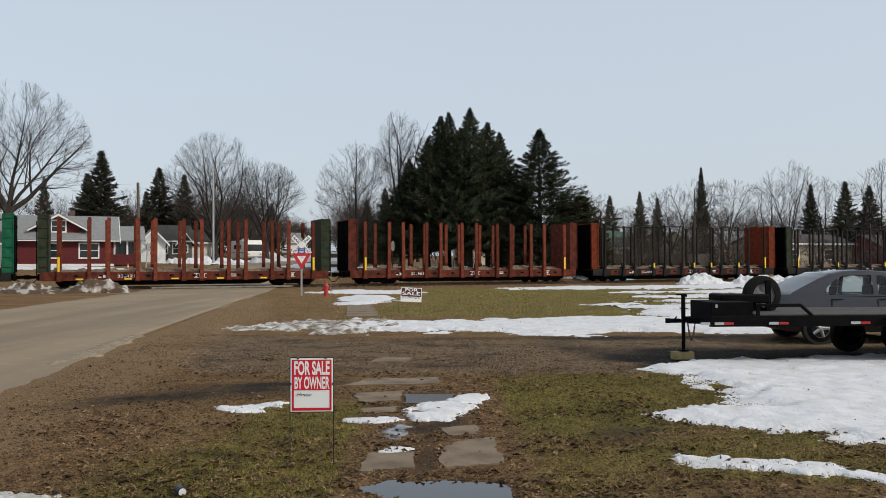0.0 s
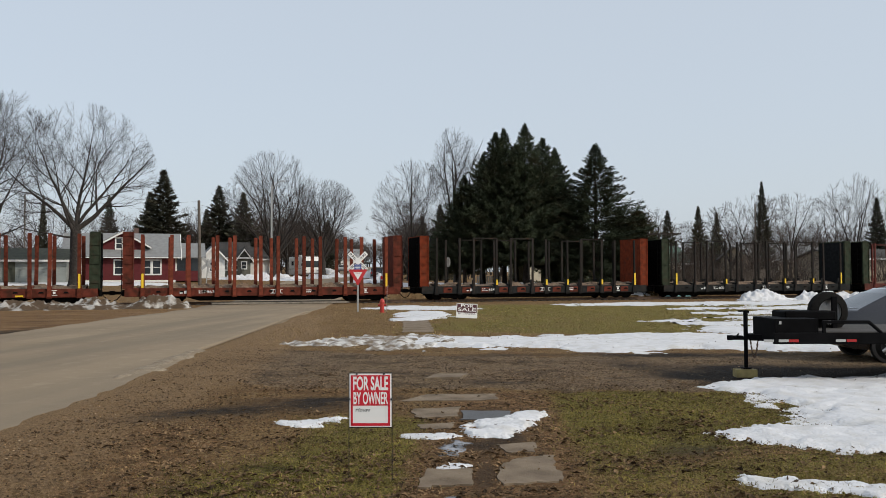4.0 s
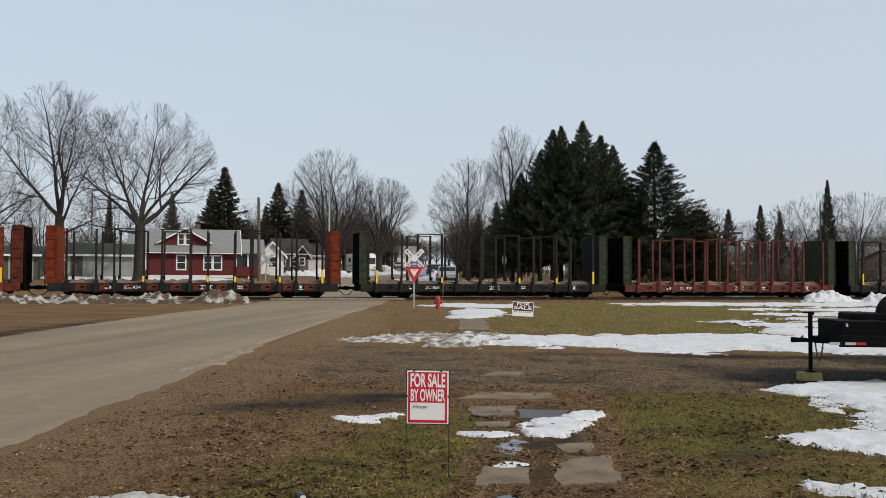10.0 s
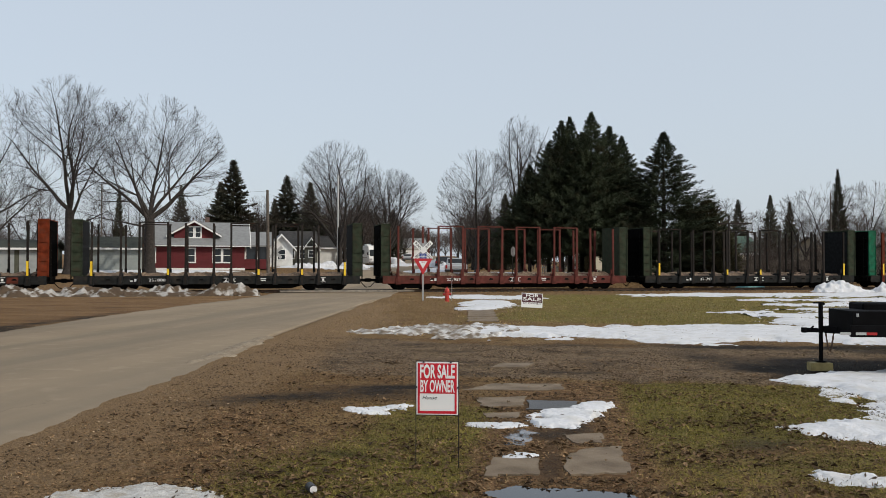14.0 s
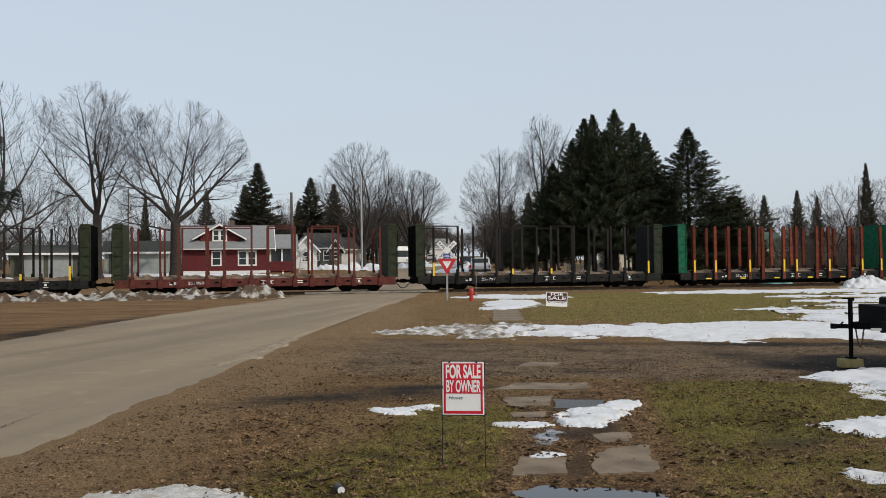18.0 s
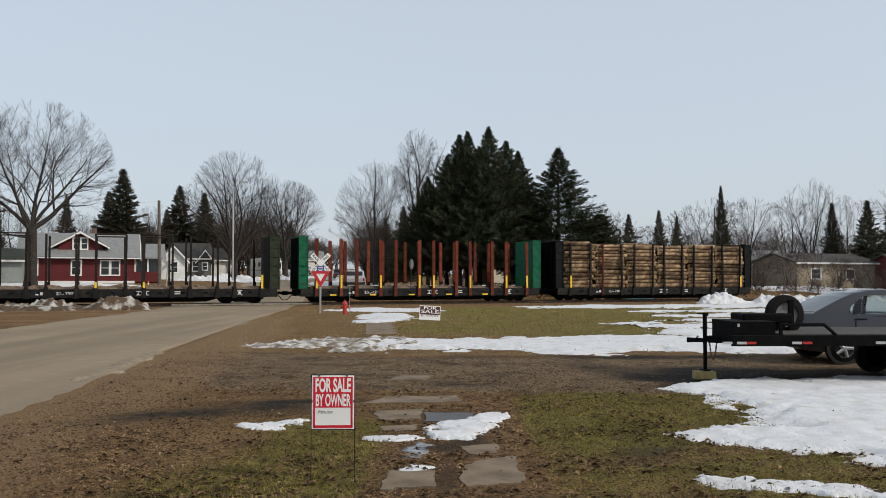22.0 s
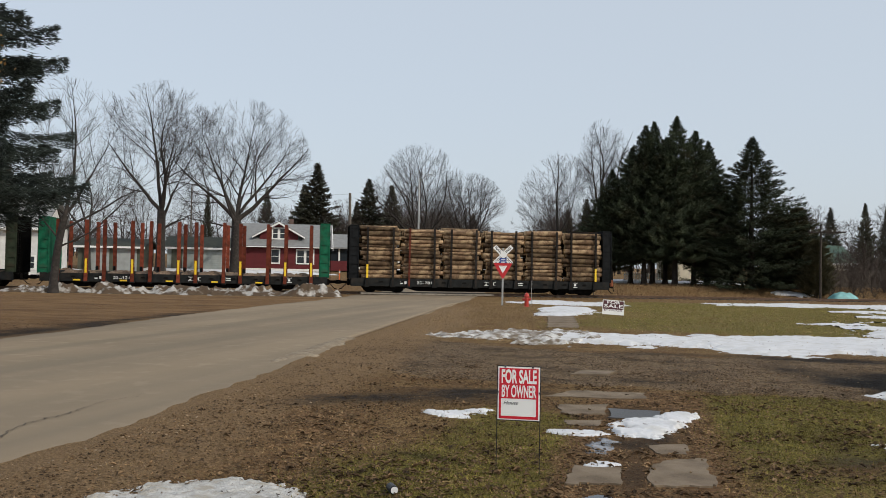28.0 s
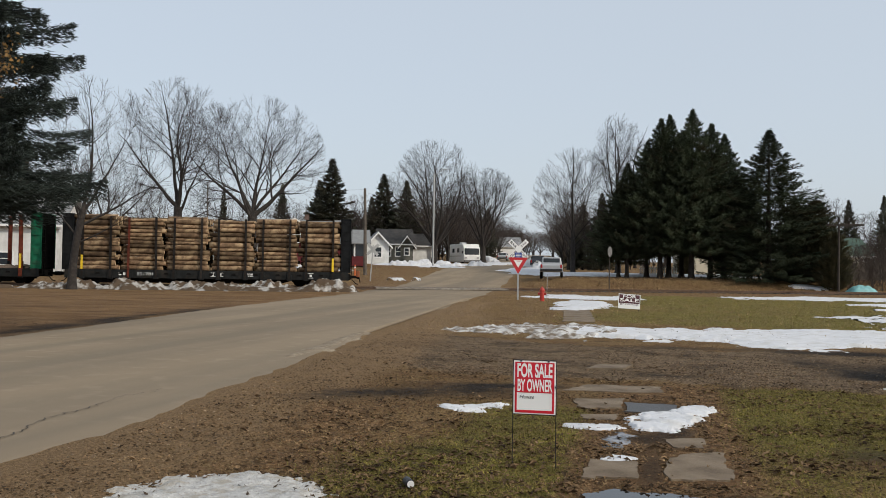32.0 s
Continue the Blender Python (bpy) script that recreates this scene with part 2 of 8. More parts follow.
def prism(bm, outline, axis_from, axis_to, plane="xz"):
    """An outline in the xz plane (or xy) drawn out along y (or z)."""
    def at(p, w):
        return Vector((p[0], w, p[1])) if plane == "xz" else (Vector((p[0], p[1], w)) if plane == "xy" else Vector((w, p[0], p[1])))
    a = [bm.verts.new(at(p, axis_from)) for p in outline]
    b = [bm.verts.new(at(p, axis_to)) for p in outline]
    n = len(outline)
    for i in range(n):
        bm.faces.new((a[i], a[(i + 1) % n], b[(i + 1) % n], b[i]))
    bm.faces.new(a[::-1])
    bm.faces.new(b)
    return a, b


def mesh_of(name, bm, mat, bevel=0.0):
    if bevel:
        bmesh.ops.bevel(bm, geom=[e for e in bm.edges], offset=bevel, segments=1, affect="EDGES", clamp_overlap=True)
    bmesh.ops.recalc_face_normals(bm, faces=bm.faces)
    me = bpy.data.meshes.new(name)
    bm.to_mesh(me)
    bm.free()
    me.materials.append(mat)
    return me


def part(name, bm, mat, parent, label="", bevel=0.0):
    ob = new(name, mesh_of(name, bm, mat, bevel))
    ob.parent = parent
    if label:
        tagged(ob, label)
    return ob


def shared(name, me, parent, m=None, label=""):
    ob = new(name, me)
    ob.parent = parent
    if m is not None:
        ob.matrix_basis = m
    if label:
        tagged(ob, label)
    return ob


def thing(name, label, category, m=None, group="", kind=""):
    ob = tagged(new(name), label, category, group, kind)
    ob.empty_display_size = 0.2
    if m is not None:
        ob.matrix_basis = m
    return ob


def raw(name, verts, faces, mat, parent=None, smooth_it=False):
    me = bpy.data.meshes.new(name)
    me.from_pydata([tuple(v) for v in verts] if not isinstance(verts, np.ndarray) else verts.tolist(), [], faces if isinstance(faces, list) else faces.tolist())
    me.materials.append(mat)
    if smooth_it:
        me.shade_smooth()
    ob = new(name, me)
    if parent is not None:
        ob.parent = parent
    return ob


def lettering(name, text, size, mat, parent, m, depth=0.0, label="", width=0.0, align="CENTER", bold=0.0, slant=0.0):
    """Letters of the built-in font as a mesh."""
    cu = bpy.data.curves.new(name, "FONT")
    cu.body, cu.size, cu.align_x, cu.align_y, cu.extrude = text, size, align, "CENTER", depth
    cu.offset, cu.shear = bold, slant
    tmp = bpy.data.objects.new("tmp", cu)
    me = bpy.data.meshes.new_from_object(tmp)
    bpy.data.objects.remove(tmp)
    me.name = name
    me.materials.clear()
    me.materials.append(mat)
    xs = [v.co.x for v in me.vertices]
    k = width / (max(xs) - min(xs)) if width else 1.0
    for v in me.vertices:
        v.co.x *= k
    return shared(name, me, parent, m, label)


# ---- ground ----
def spaced(marks):
    out = []
    for a, b, step in marks:
        out += list(np.arange(a, b, step))
    return np.array(out + [marks[-1][1]])


PUDDLE = (-0.02, 6.28, 0.56, 0.40)


def puddle_in(x, y):
    r = np.sqrt(((x - PUDDLE[0]) / PUDDLE[2]) ** 2 + ((y - PUDDLE[1]) / PUDDLE[3]) ** 2)
    return 1 - r + 0.18 * lattice(x * 5, y * 5, 3)


def drive_mask(x, y):
    """The gravel drive that leaves the road towards the trailer."""
    wob = 0.35 * lattice(x * 0.9, y * 0.9, 11) + 0.15 * lattice(x * 3, y * 3, 12)
    near = 12.9 + 2.2 * smooth(-2.5, -6.5, x) + wob
    far = 18.7 + 2.6 * smooth(-2.5, -6.5, x) + wob
    return smooth(near - 0.35, near + 0.35, y) * (1 - smooth(far - 0.5, far + 0.5, y)) * (1 - smooth(11, 15, x))


def sand_mask(x, y):
    """Pale sand that the plough has thrown along the road's edge."""
    side = x - road_x(y)
    near = (1 - smooth(4.4, 6.4 + 1.1 * lattice(x * 0.35, y * 0.35, 8) + 0.3 * lattice(x * 1.6, y * 1.6, 9), side)) * smooth(0, 1, side)
    west = (1 - smooth(4.6, 9.5 + 1.5 * lattice(x * 0.2, y * 0.2, 10), -side)) * smooth(0, 1, -side)
    patch = 1.3 * spot(x, y, -6.62, 17.0, 0.55, 3.0, 8)
    return np.clip(np.maximum(near * (1 - 0.6 * smooth(30, 44, y)), 0.35 * west) + patch, 0, 1)


def spot(x, y, cx, cy, rx, ry, turn=0.0):
    c, s = math.cos(radians(turn)), math.sin(radians(turn))
    u, v = (x - cx) * c + (y - cy) * s, -(x - cx) * s + (y - cy) * c
    return np.exp(-(u / rx) ** 2 - (v / ry) ** 2)


def path_mask(x, y):
    return smooth(-1.7, -1.3, x) * (1 - smooth(0.6, 0.9, x)) * smooth(6.4, 6.7, y) * (1 - smooth(12.4, 13.0, y))


def wet_mask(x, y):
    """Dark ground: meltwater in the mud beside the drive and along the snow; damp plus painted shade under the trailer.
    """
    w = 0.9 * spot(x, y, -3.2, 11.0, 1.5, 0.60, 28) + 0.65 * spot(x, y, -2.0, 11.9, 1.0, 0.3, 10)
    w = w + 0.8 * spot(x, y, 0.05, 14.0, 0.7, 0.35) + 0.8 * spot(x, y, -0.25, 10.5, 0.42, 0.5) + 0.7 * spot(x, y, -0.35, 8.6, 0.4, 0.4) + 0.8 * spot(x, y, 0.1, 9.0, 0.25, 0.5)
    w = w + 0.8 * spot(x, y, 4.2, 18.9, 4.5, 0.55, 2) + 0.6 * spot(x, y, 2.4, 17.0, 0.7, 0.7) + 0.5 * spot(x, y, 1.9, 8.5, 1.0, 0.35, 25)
    # first term: damp drive, and the trailer's shade put into the ground colour
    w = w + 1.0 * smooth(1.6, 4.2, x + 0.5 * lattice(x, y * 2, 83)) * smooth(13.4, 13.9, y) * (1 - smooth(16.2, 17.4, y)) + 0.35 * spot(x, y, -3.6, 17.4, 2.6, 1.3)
    w = w + 0.45 * spot(x, y, -0.15, 7.4, 0.12, 1.2)
    side = x - road_x(y)
    w = w + 0.75 * smooth(-5.6, -4.6, side) * (1 - smooth(-4.0, -3.7, side)) * (1 - smooth(24, 34, y))
    return np.clip(w + 0.25 * lattice(x * 1.7, y * 1.7, 81) * (w > 0.1), 0, 1)


def cover(x, y):
    """Weights of gravel, green grass and bare earth."""
    n = x * N.x + y * N.y
    side = x - road_x(y)
    gravel = drive_mask(x, y)
    shoulder = (1 - smooth(3.6, 5.4 + 0.8 * lattice(x * 0.4, y * 0.4, 8), side)) * smooth(-30, 3, side) * (1 - smooth(22, 30, y) * 0.5)
    shoulder = np.where(side > 0, shoulder, 0)
    gravel = np.maximum(gravel, shoulder * 0.55)
    patch = lattice(x * 0.45, y * 0.45, 21) * 0.5 + lattice(x * 1.3, y * 1.3, 22) * 0.35
    green = smooth(0.3, 1.2, x) * smooth(6.0, 6.8, y + 0.5 * patch) * (1 - smooth(12.6, 13.3, y)) * (0.62 + 0.38 * smooth(8.6, 9.6, y))
    green = np.maximum(green, 0.72 * smooth(-3.2, -2.2, x + 0.6 * patch) * (1 - smooth(-1.0, -0.6, x)) * smooth(4.2, 5.2, y) * (1 - smooth(9.6, 11.0, y)))
    green = np.maximum(green, 0.80 * smooth(24, 28, y) * smooth(-6.5, 1, x) * (1 - smooth(47, 52, n)))
    green = np.clip(green + 0.55 * patch * (green > 0.03), 0, 1) * (1 - gravel)
    bare = smooth(-1.2, -3.5, x) * (1 - smooth(10, 14, y)) * 0.6 + 0.45 * smooth(-3.5, -5.0, side)
    bare = np.maximum(bare, 0.6 * np.exp(-((y - 8.2 - 0.35 * (x - 2)) / 0.45) ** 2) * smooth(0.6, 1.2, x) * (1 - smooth(2.6, 3.4, x)))
    bare = np.maximum(bare, 0.8 * smooth(-1.0, -0.6, x) * (1 - smooth(0.5, 0.9, x)) * smooth(5.6, 6.2, y) * (1 - smooth(12.4, 13, y)))
    bare = np.maximum(bare, 0.55 * smooth(51, 53, n) * (1 - smooth(60, 62, n)))
    bare = np.clip(bare + 0.35 * patch, 0, 1)
    return gravel, green, bare


def ground_relief(x, y):
    near = 1 - smooth(24, 34, y)
    z = near * (0.018 * lattice(x * 2.2, y * 2.2, 31) + 0.010 * lattice(x * 6, y * 6, 32) + 0.006 * lattice(x * 14, y * 14, 33))
    z = z - 0.012 * near * smooth(0, 0.3, drive_mask(x, y))
    side = np.abs(x - road_x(y))
    z = z * (1 - 0.75 * path_mask(x, y))
    z = z - 0.06 * smooth(0.0, 0.35, puddle_in(x, y))
    return z * smooth(3.2, 4.4, side) - 0.05 * (1 - smooth(2.9, 3.4, side))


xs = spaced([(-900, -120, 60), (-120, -40, 8), (-40, -8, 0.8), (-8, 8.5, 0.085), (8.5, 40, 0.8), (40, 140, 8), (140, 900, 60)])
ys = spaced([(-300, -20, 40), (-20, 3.6, 1.2), (3.6, 14, 0.085), (14, 26, 0.16), (26, 75, 0.7), (75, 140, 4), (140, 1600, 50)])
gx, gy = np.meshgrid(xs, ys)
gz = terrain(gx, gy) + ground_relief(gx, gy)
nx_, ny_ = len(xs), len(ys)
idx = np.arange(nx_ * ny_).reshape(ny_, nx_)
quads = np.stack([idx[:-1, :-1], idx[:-1, 1:], idx[1:, 1:], idx[1:, :-1]], -1).reshape(-1, 4)


def ground_material():
    m = bpy.data.materials.new("yard ground")
    m.use_nodes = True
    nt = m.node_tree
    bsdf = nt.nodes["Principled BSDF"]
    tc = nt.nodes.new("ShaderNodeTexCoord")
    at = nt.nodes.new("ShaderNodeAttribute")
    at.attribute_name = "cover"
    sep = nt.nodes.new("ShaderNodeSeparateColor")
    nt.links.new(at.outputs["Color"], sep.inputs[0])

    def noisy(s, detail=5, rough=0.6):
        n = nt.nodes.new("ShaderNodeTexNoise")
        n.inputs["Scale"].default_value, n.inputs["Detail"].default_value, n.inputs["Roughness"].default_value = s, detail, rough
        nt.links.new(tc.outputs["Object"], n.inputs["Vector"])
        return n.outputs["Fac"]

    def ramp(v, a, b, c=0.0, d=1.0):
        r = nt.nodes.new("ShaderNodeMapRange")
        nt.links.new(v, r.inputs[0])
        for i, q in enumerate((a, b, c, d)):
            r.inputs[i + 1].default_value = q
        return r.outputs[0]

    def maths(op, a, b):
        r = nt.nodes.new("ShaderNodeMath")
        r.operation = op
        for i, q in enumerate((a, b)):
            if isinstance(q, float):
                r.inputs[i].default_value = q
            else:
                nt.links.new(q, r.inputs[i])
        return r.outputs[0]

    def mixed(fac, a, b):
        x = nt.nodes.new("ShaderNodeMix")
        x.data_type = "RGBA"
        nt.links.new(fac, x.inputs[0])
        for sock, v in ((6, a), (7, b)):
            if isinstance(v, tuple):
                x.inputs[sock].default_value = (*v, 1)
            else:
                nt.links.new(v, x.inputs[sock])
        return x.outputs[2]

    fine, mid, wide, tiny = noisy(38), noisy(7), noisy(0.9), noisy(130, 3)
    edge = maths("SUBTRACT", maths("ADD", maths("MULTIPLY", fine, 0.5), maths("MULTIPLY", mid, 0.5)), 0.5)
    straw = mixed(ramp(fine, 0.38, 0.62), (0.095, 0.054, 0.022), (0.320, 0.203, 0.090))
    straw = mixed(ramp(wide, 0.42, 0.65), straw, (0.150, 0.084, 0.037))
    grass = mixed(ramp(fine, 0.35, 0.65), (0.080, 0.071, 0.012), (0.235, 0.193, 0.050))
    earth = mixed(ramp(mid, 0.35, 0.65), (0.080, 0.043, 0.020), (0.270, 0.155, 0.074))
    stone = mixed(ramp(fine, 0.38, 0.62), (0.075, 0.050, 0.030), (0.275, 0.195, 0.122))
    stone = mixed(ramp(wide, 0.50, 0.66), stone, (0.058, 0.042, 0.028))
    col = mixed(ramp(maths("ADD", sep.outputs[1], maths("MULTIPLY", edge, 1.6)), 0.30, 0.62), straw, grass)
    col = mixed(ramp(maths("ADD", sep.outputs[2], maths("MULTIPLY", edge, 2.2)), 0.35, 0.70), col, earth)
    col = mixed(ramp(maths("ADD", sep.outputs[0], maths("MULTIPLY", edge, 1.6)), 0.35, 0.65), col, stone)
    clump = noisy(16, 4, 0.7)
    col = mixed(ramp(clump, 0.58, 0.66), col, mixed(ramp(tiny, 0.4, 0.6), (0.030, 0.019, 0.009), (0.080, 0.050, 0.026)))
    col = mixed(ramp(clump, 0.45, 0.36), col, mixed(ramp(tiny, 0.4, 0.6), (0.17, 0.118, 0.052), (0.34, 0.25, 0.13)))
    blotch = noisy(2.6, 4)
    col = mixed(ramp(blotch, 0.58, 0.76), col, mixed(ramp(fine, 0.4, 0.6), (0.040, 0.026, 0.013), (0.105, 0.070, 0.036)))
    sand = mixed(ramp(fine, 0.35, 0.65), (0.140, 0.087, 0.043), (0.325, 0.213, 0.113))
    col = mixed(ramp(maths("ADD", at.outputs["Alpha"], maths("MULTIPLY", edge, 1.8)), 0.35, 0.75), col, sand)
    vg = nt.nodes.new("ShaderNodeAttribute")
    vg.attribute_name = "verge"
    turn = nt.nodes.new("ShaderNodeMapping")
    turn.inputs["Rotation"].default_value, turn.inputs["Scale"].default_value = (0, 0, radians(-22)), (0.16, 0.50, 1)
    nt.links.new(tc.outputs["Object"], turn.inputs[0])
    streak = nt.nodes.new("ShaderNodeTexNoise")
    streak.inputs["Scale"].default_value, streak.inputs["Detail"].default_value, streak.inputs["Roughness"].default_value = 1.6, 6, 0.65
    nt.links.new(turn.outputs[0], streak.inputs["Vector"])
    band = mixed(ramp(streak.outputs["Fac"], 0.30, 0.70), mixed(ramp(fine, 0.35, 0.65), (0.050, 0.026, 0.012), (0.150, 0.080, 0.038)), mixed(ramp(fine, 0.35, 0.65), (0.180, 0.102, 0.044), (0.380, 0.235, 0.112)))
    col = mixed(vg.outputs["Fac"], col, band)
    col = mixed(ramp(tiny, 0.60, 0.72), col, (0.035, 0.024, 0.014))
    # near-black mix for wet mud and for the painted shade under the trailer
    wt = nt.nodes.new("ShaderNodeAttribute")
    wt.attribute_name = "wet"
    wet_shade = ramp(maths("ADD", wt.outputs["Fac"], maths("MULTIPLY", edge, 1.5)), 0.22, 0.80)
    col = mixed(wet_shade, col, mixed(ramp(fine, 0.4, 0.62), (0.010, 0.007, 0.004), (0.038, 0.026, 0.016)))
    nt.links.new(col, bsdf.inputs["Base Color"])
    nt.links.new(ramp(wet_shade, 0.0, 1.0, 0.95, 0.85), bsdf.inputs["Roughness"])
    bsdf.inputs["Specular IOR Level"].default_value = 0.15
    b = nt.nodes.new("ShaderNodeBump")
    b.inputs["Strength"].default_value, b.inputs["Distance"].default_value = 1.0, 0.05
    nt.links.new(maths("ADD", maths("ADD", fine, clump), maths("MULTIPLY", tiny, 0.4)), b.inputs["Height"])
    nt.links.new(b.outputs[0], bsdf.inputs["Normal"])
    return m


M["ground"] = ground_material()
ground = raw("ground", np.stack([gx, gy, gz], -1).reshape(-1, 3), quads, M["ground"], smooth_it=True)
tagged(ground, "thawing yard of dead straw-brown grass, bare earth and gravel", "ground", kind="structure")
cov = np.stack([*cover(gx, gy), sand_mask(gx, gy)], -1).reshape(-1, 4)
attr = ground.data.color_attributes.new("cover", "FLOAT_COLOR", "POINT")
attr.data.foreach_set("color", cov.astype(np.float32).ravel())
# holds meltwater and the shade painted under the trailer
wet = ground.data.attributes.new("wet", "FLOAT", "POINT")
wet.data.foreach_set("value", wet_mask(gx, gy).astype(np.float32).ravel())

side_ = gx - road_x(gy)
verge = ground.data.attributes.new("verge", "FLOAT", "POINT")
verge.data.foreach_set("value", (0.85 * smooth(3.6, 4.2, -side_) * (1 - smooth(50, 53, gx * N.x + gy * N.y))).astype(np.float32).ravel())

# ---- road ----
M["asphalt"] = material("worn sand-dusted asphalt", (0.248, 0.194, 0.133), 0.95, scale=0.35, amount=0.10, bump=0.3, bump_scale=90, spots=(0.285, 0.226, 0.158), spec=0.15)
nt = M["asphalt"].node_tree
tc = nt.nodes.new("ShaderNodeTexCoord")
mp = nt.nodes.new("ShaderNodeMapping")
mp.inputs["Rotation"].default_value, mp.inputs["Scale"].default_value = (0, 0, radians(-6.4)), (0.75, 0.035, 1)
ns = nt.nodes.new("ShaderNodeTexNoise")
ns.inputs["Scale"].default_value, ns.inputs["Detail"].default_value = 1.0, 3
rg = nt.nodes.new("ShaderNodeMapRange")
rg.inputs[1].default_value, rg.inputs[2].default_value, rg.inputs[4].default_value = 0.42, 0.64, 0.75
mx = nt.nodes.new("ShaderNodeMix")
mx.data_type = "RGBA"
mx.inputs[7].default_value = (0.176, 0.143, 0.104, 1)
base_in = nt.nodes["Principled BSDF"].inputs["Base Color"]
was = base_in.links[0].from_socket
for a_, b_ in ((tc.outputs["Object"], mp.inputs[0]), (mp.outputs[0], ns.inputs["Vector"]), (ns.outputs["Fac"], rg.inputs[0]), (rg.outputs[0], mx.inputs[0]), (was, mx.inputs[6]), (mx.outputs[2], base_in)):
    nt.links.new(a_, b_)
ry_ = spaced([(-60, -6, 3), (-6, 30, 0.3), (30, 120, 0.8), (120, 400, 8)])
cols = np.concatenate([[-3.9], np.linspace(-3.75, 3.75, 26), [3.9]])
rv = []
for y in ry_:
    for k, c in enumerate(cols):
        wide = c + (0.12 * float(lattice(y * 0.5, c, 41)) + 0.08 * float(lattice(y * 2.6, c, 42)) if abs(c) > 3.6 else 0)
        wide += (-0.18 - 0.25 * float(smooth(15, 22, y) * (1 - smooth(36, 46, y))) if c > 3.6 else 0)
        wide -= 0.3 * float(smooth(18, 26, y) * (1 - smooth(36, 42, y))) if c < -3.6 else 0
        x = road_x(y) + wide
        z = float(terrain(x, y)) + 0.022 - 0.012 * (c / 3.75) ** 2 - (0.03 if k in (0, len(cols) - 1) else 0)
        rv.append((x, y, z))
nc = len(cols)
rf = [(i * nc + k, i * nc + k + 1, (i + 1) * nc + k + 1, (i + 1) * nc + k) for i in range(len(ry_) - 1) for k in range(nc - 1)]
road = raw("road", rv, rf, M["asphalt"], smooth_it=True)
tagged(road, "worn sand-dusted grey asphalt road over the crossing", "road", kind="structure")


# cracks in the asphalt
M["crack"] = plain("dark crack", (0.045, 0.036, 0.028), 1.0)
for k, (x0, y0, x1, y1, wid) in enumerate(((-5.85, 6.4, -6.28, 8.7, 0.024), (-6.28, 8.7, -6.22, 9.9, 0.012), (-7.0, 22, -8.2, 33, 0.02))):
    rnd = random.Random(40 + k)
    pts = []
    for i in range(41):
        f = i / 40
        pts.append((x0 + (x1 - x0) * f + rnd.gauss(0, 0.025) + 0.05 * math.sin(f * 9 + k), y0 + (y1 - y0) * f))
    vs, fs = [], []
    for i, (x, y) in enumerate(pts):
        h = wid * rnd.uniform(0.2, 1.0) / 2
        z = float(terrain(x, y)) + 0.026
        vs += [(x - h, y, z), (x + h, y, z)]
    fs = [(2 * i, 2 * i + 1, 2 * i + 3, 2 * i + 2) for i in range(40)]
    tagged(raw("road_crack", vs, fs, M["crack"]), "ragged dark crack in the asphalt", "crack", kind="structure")


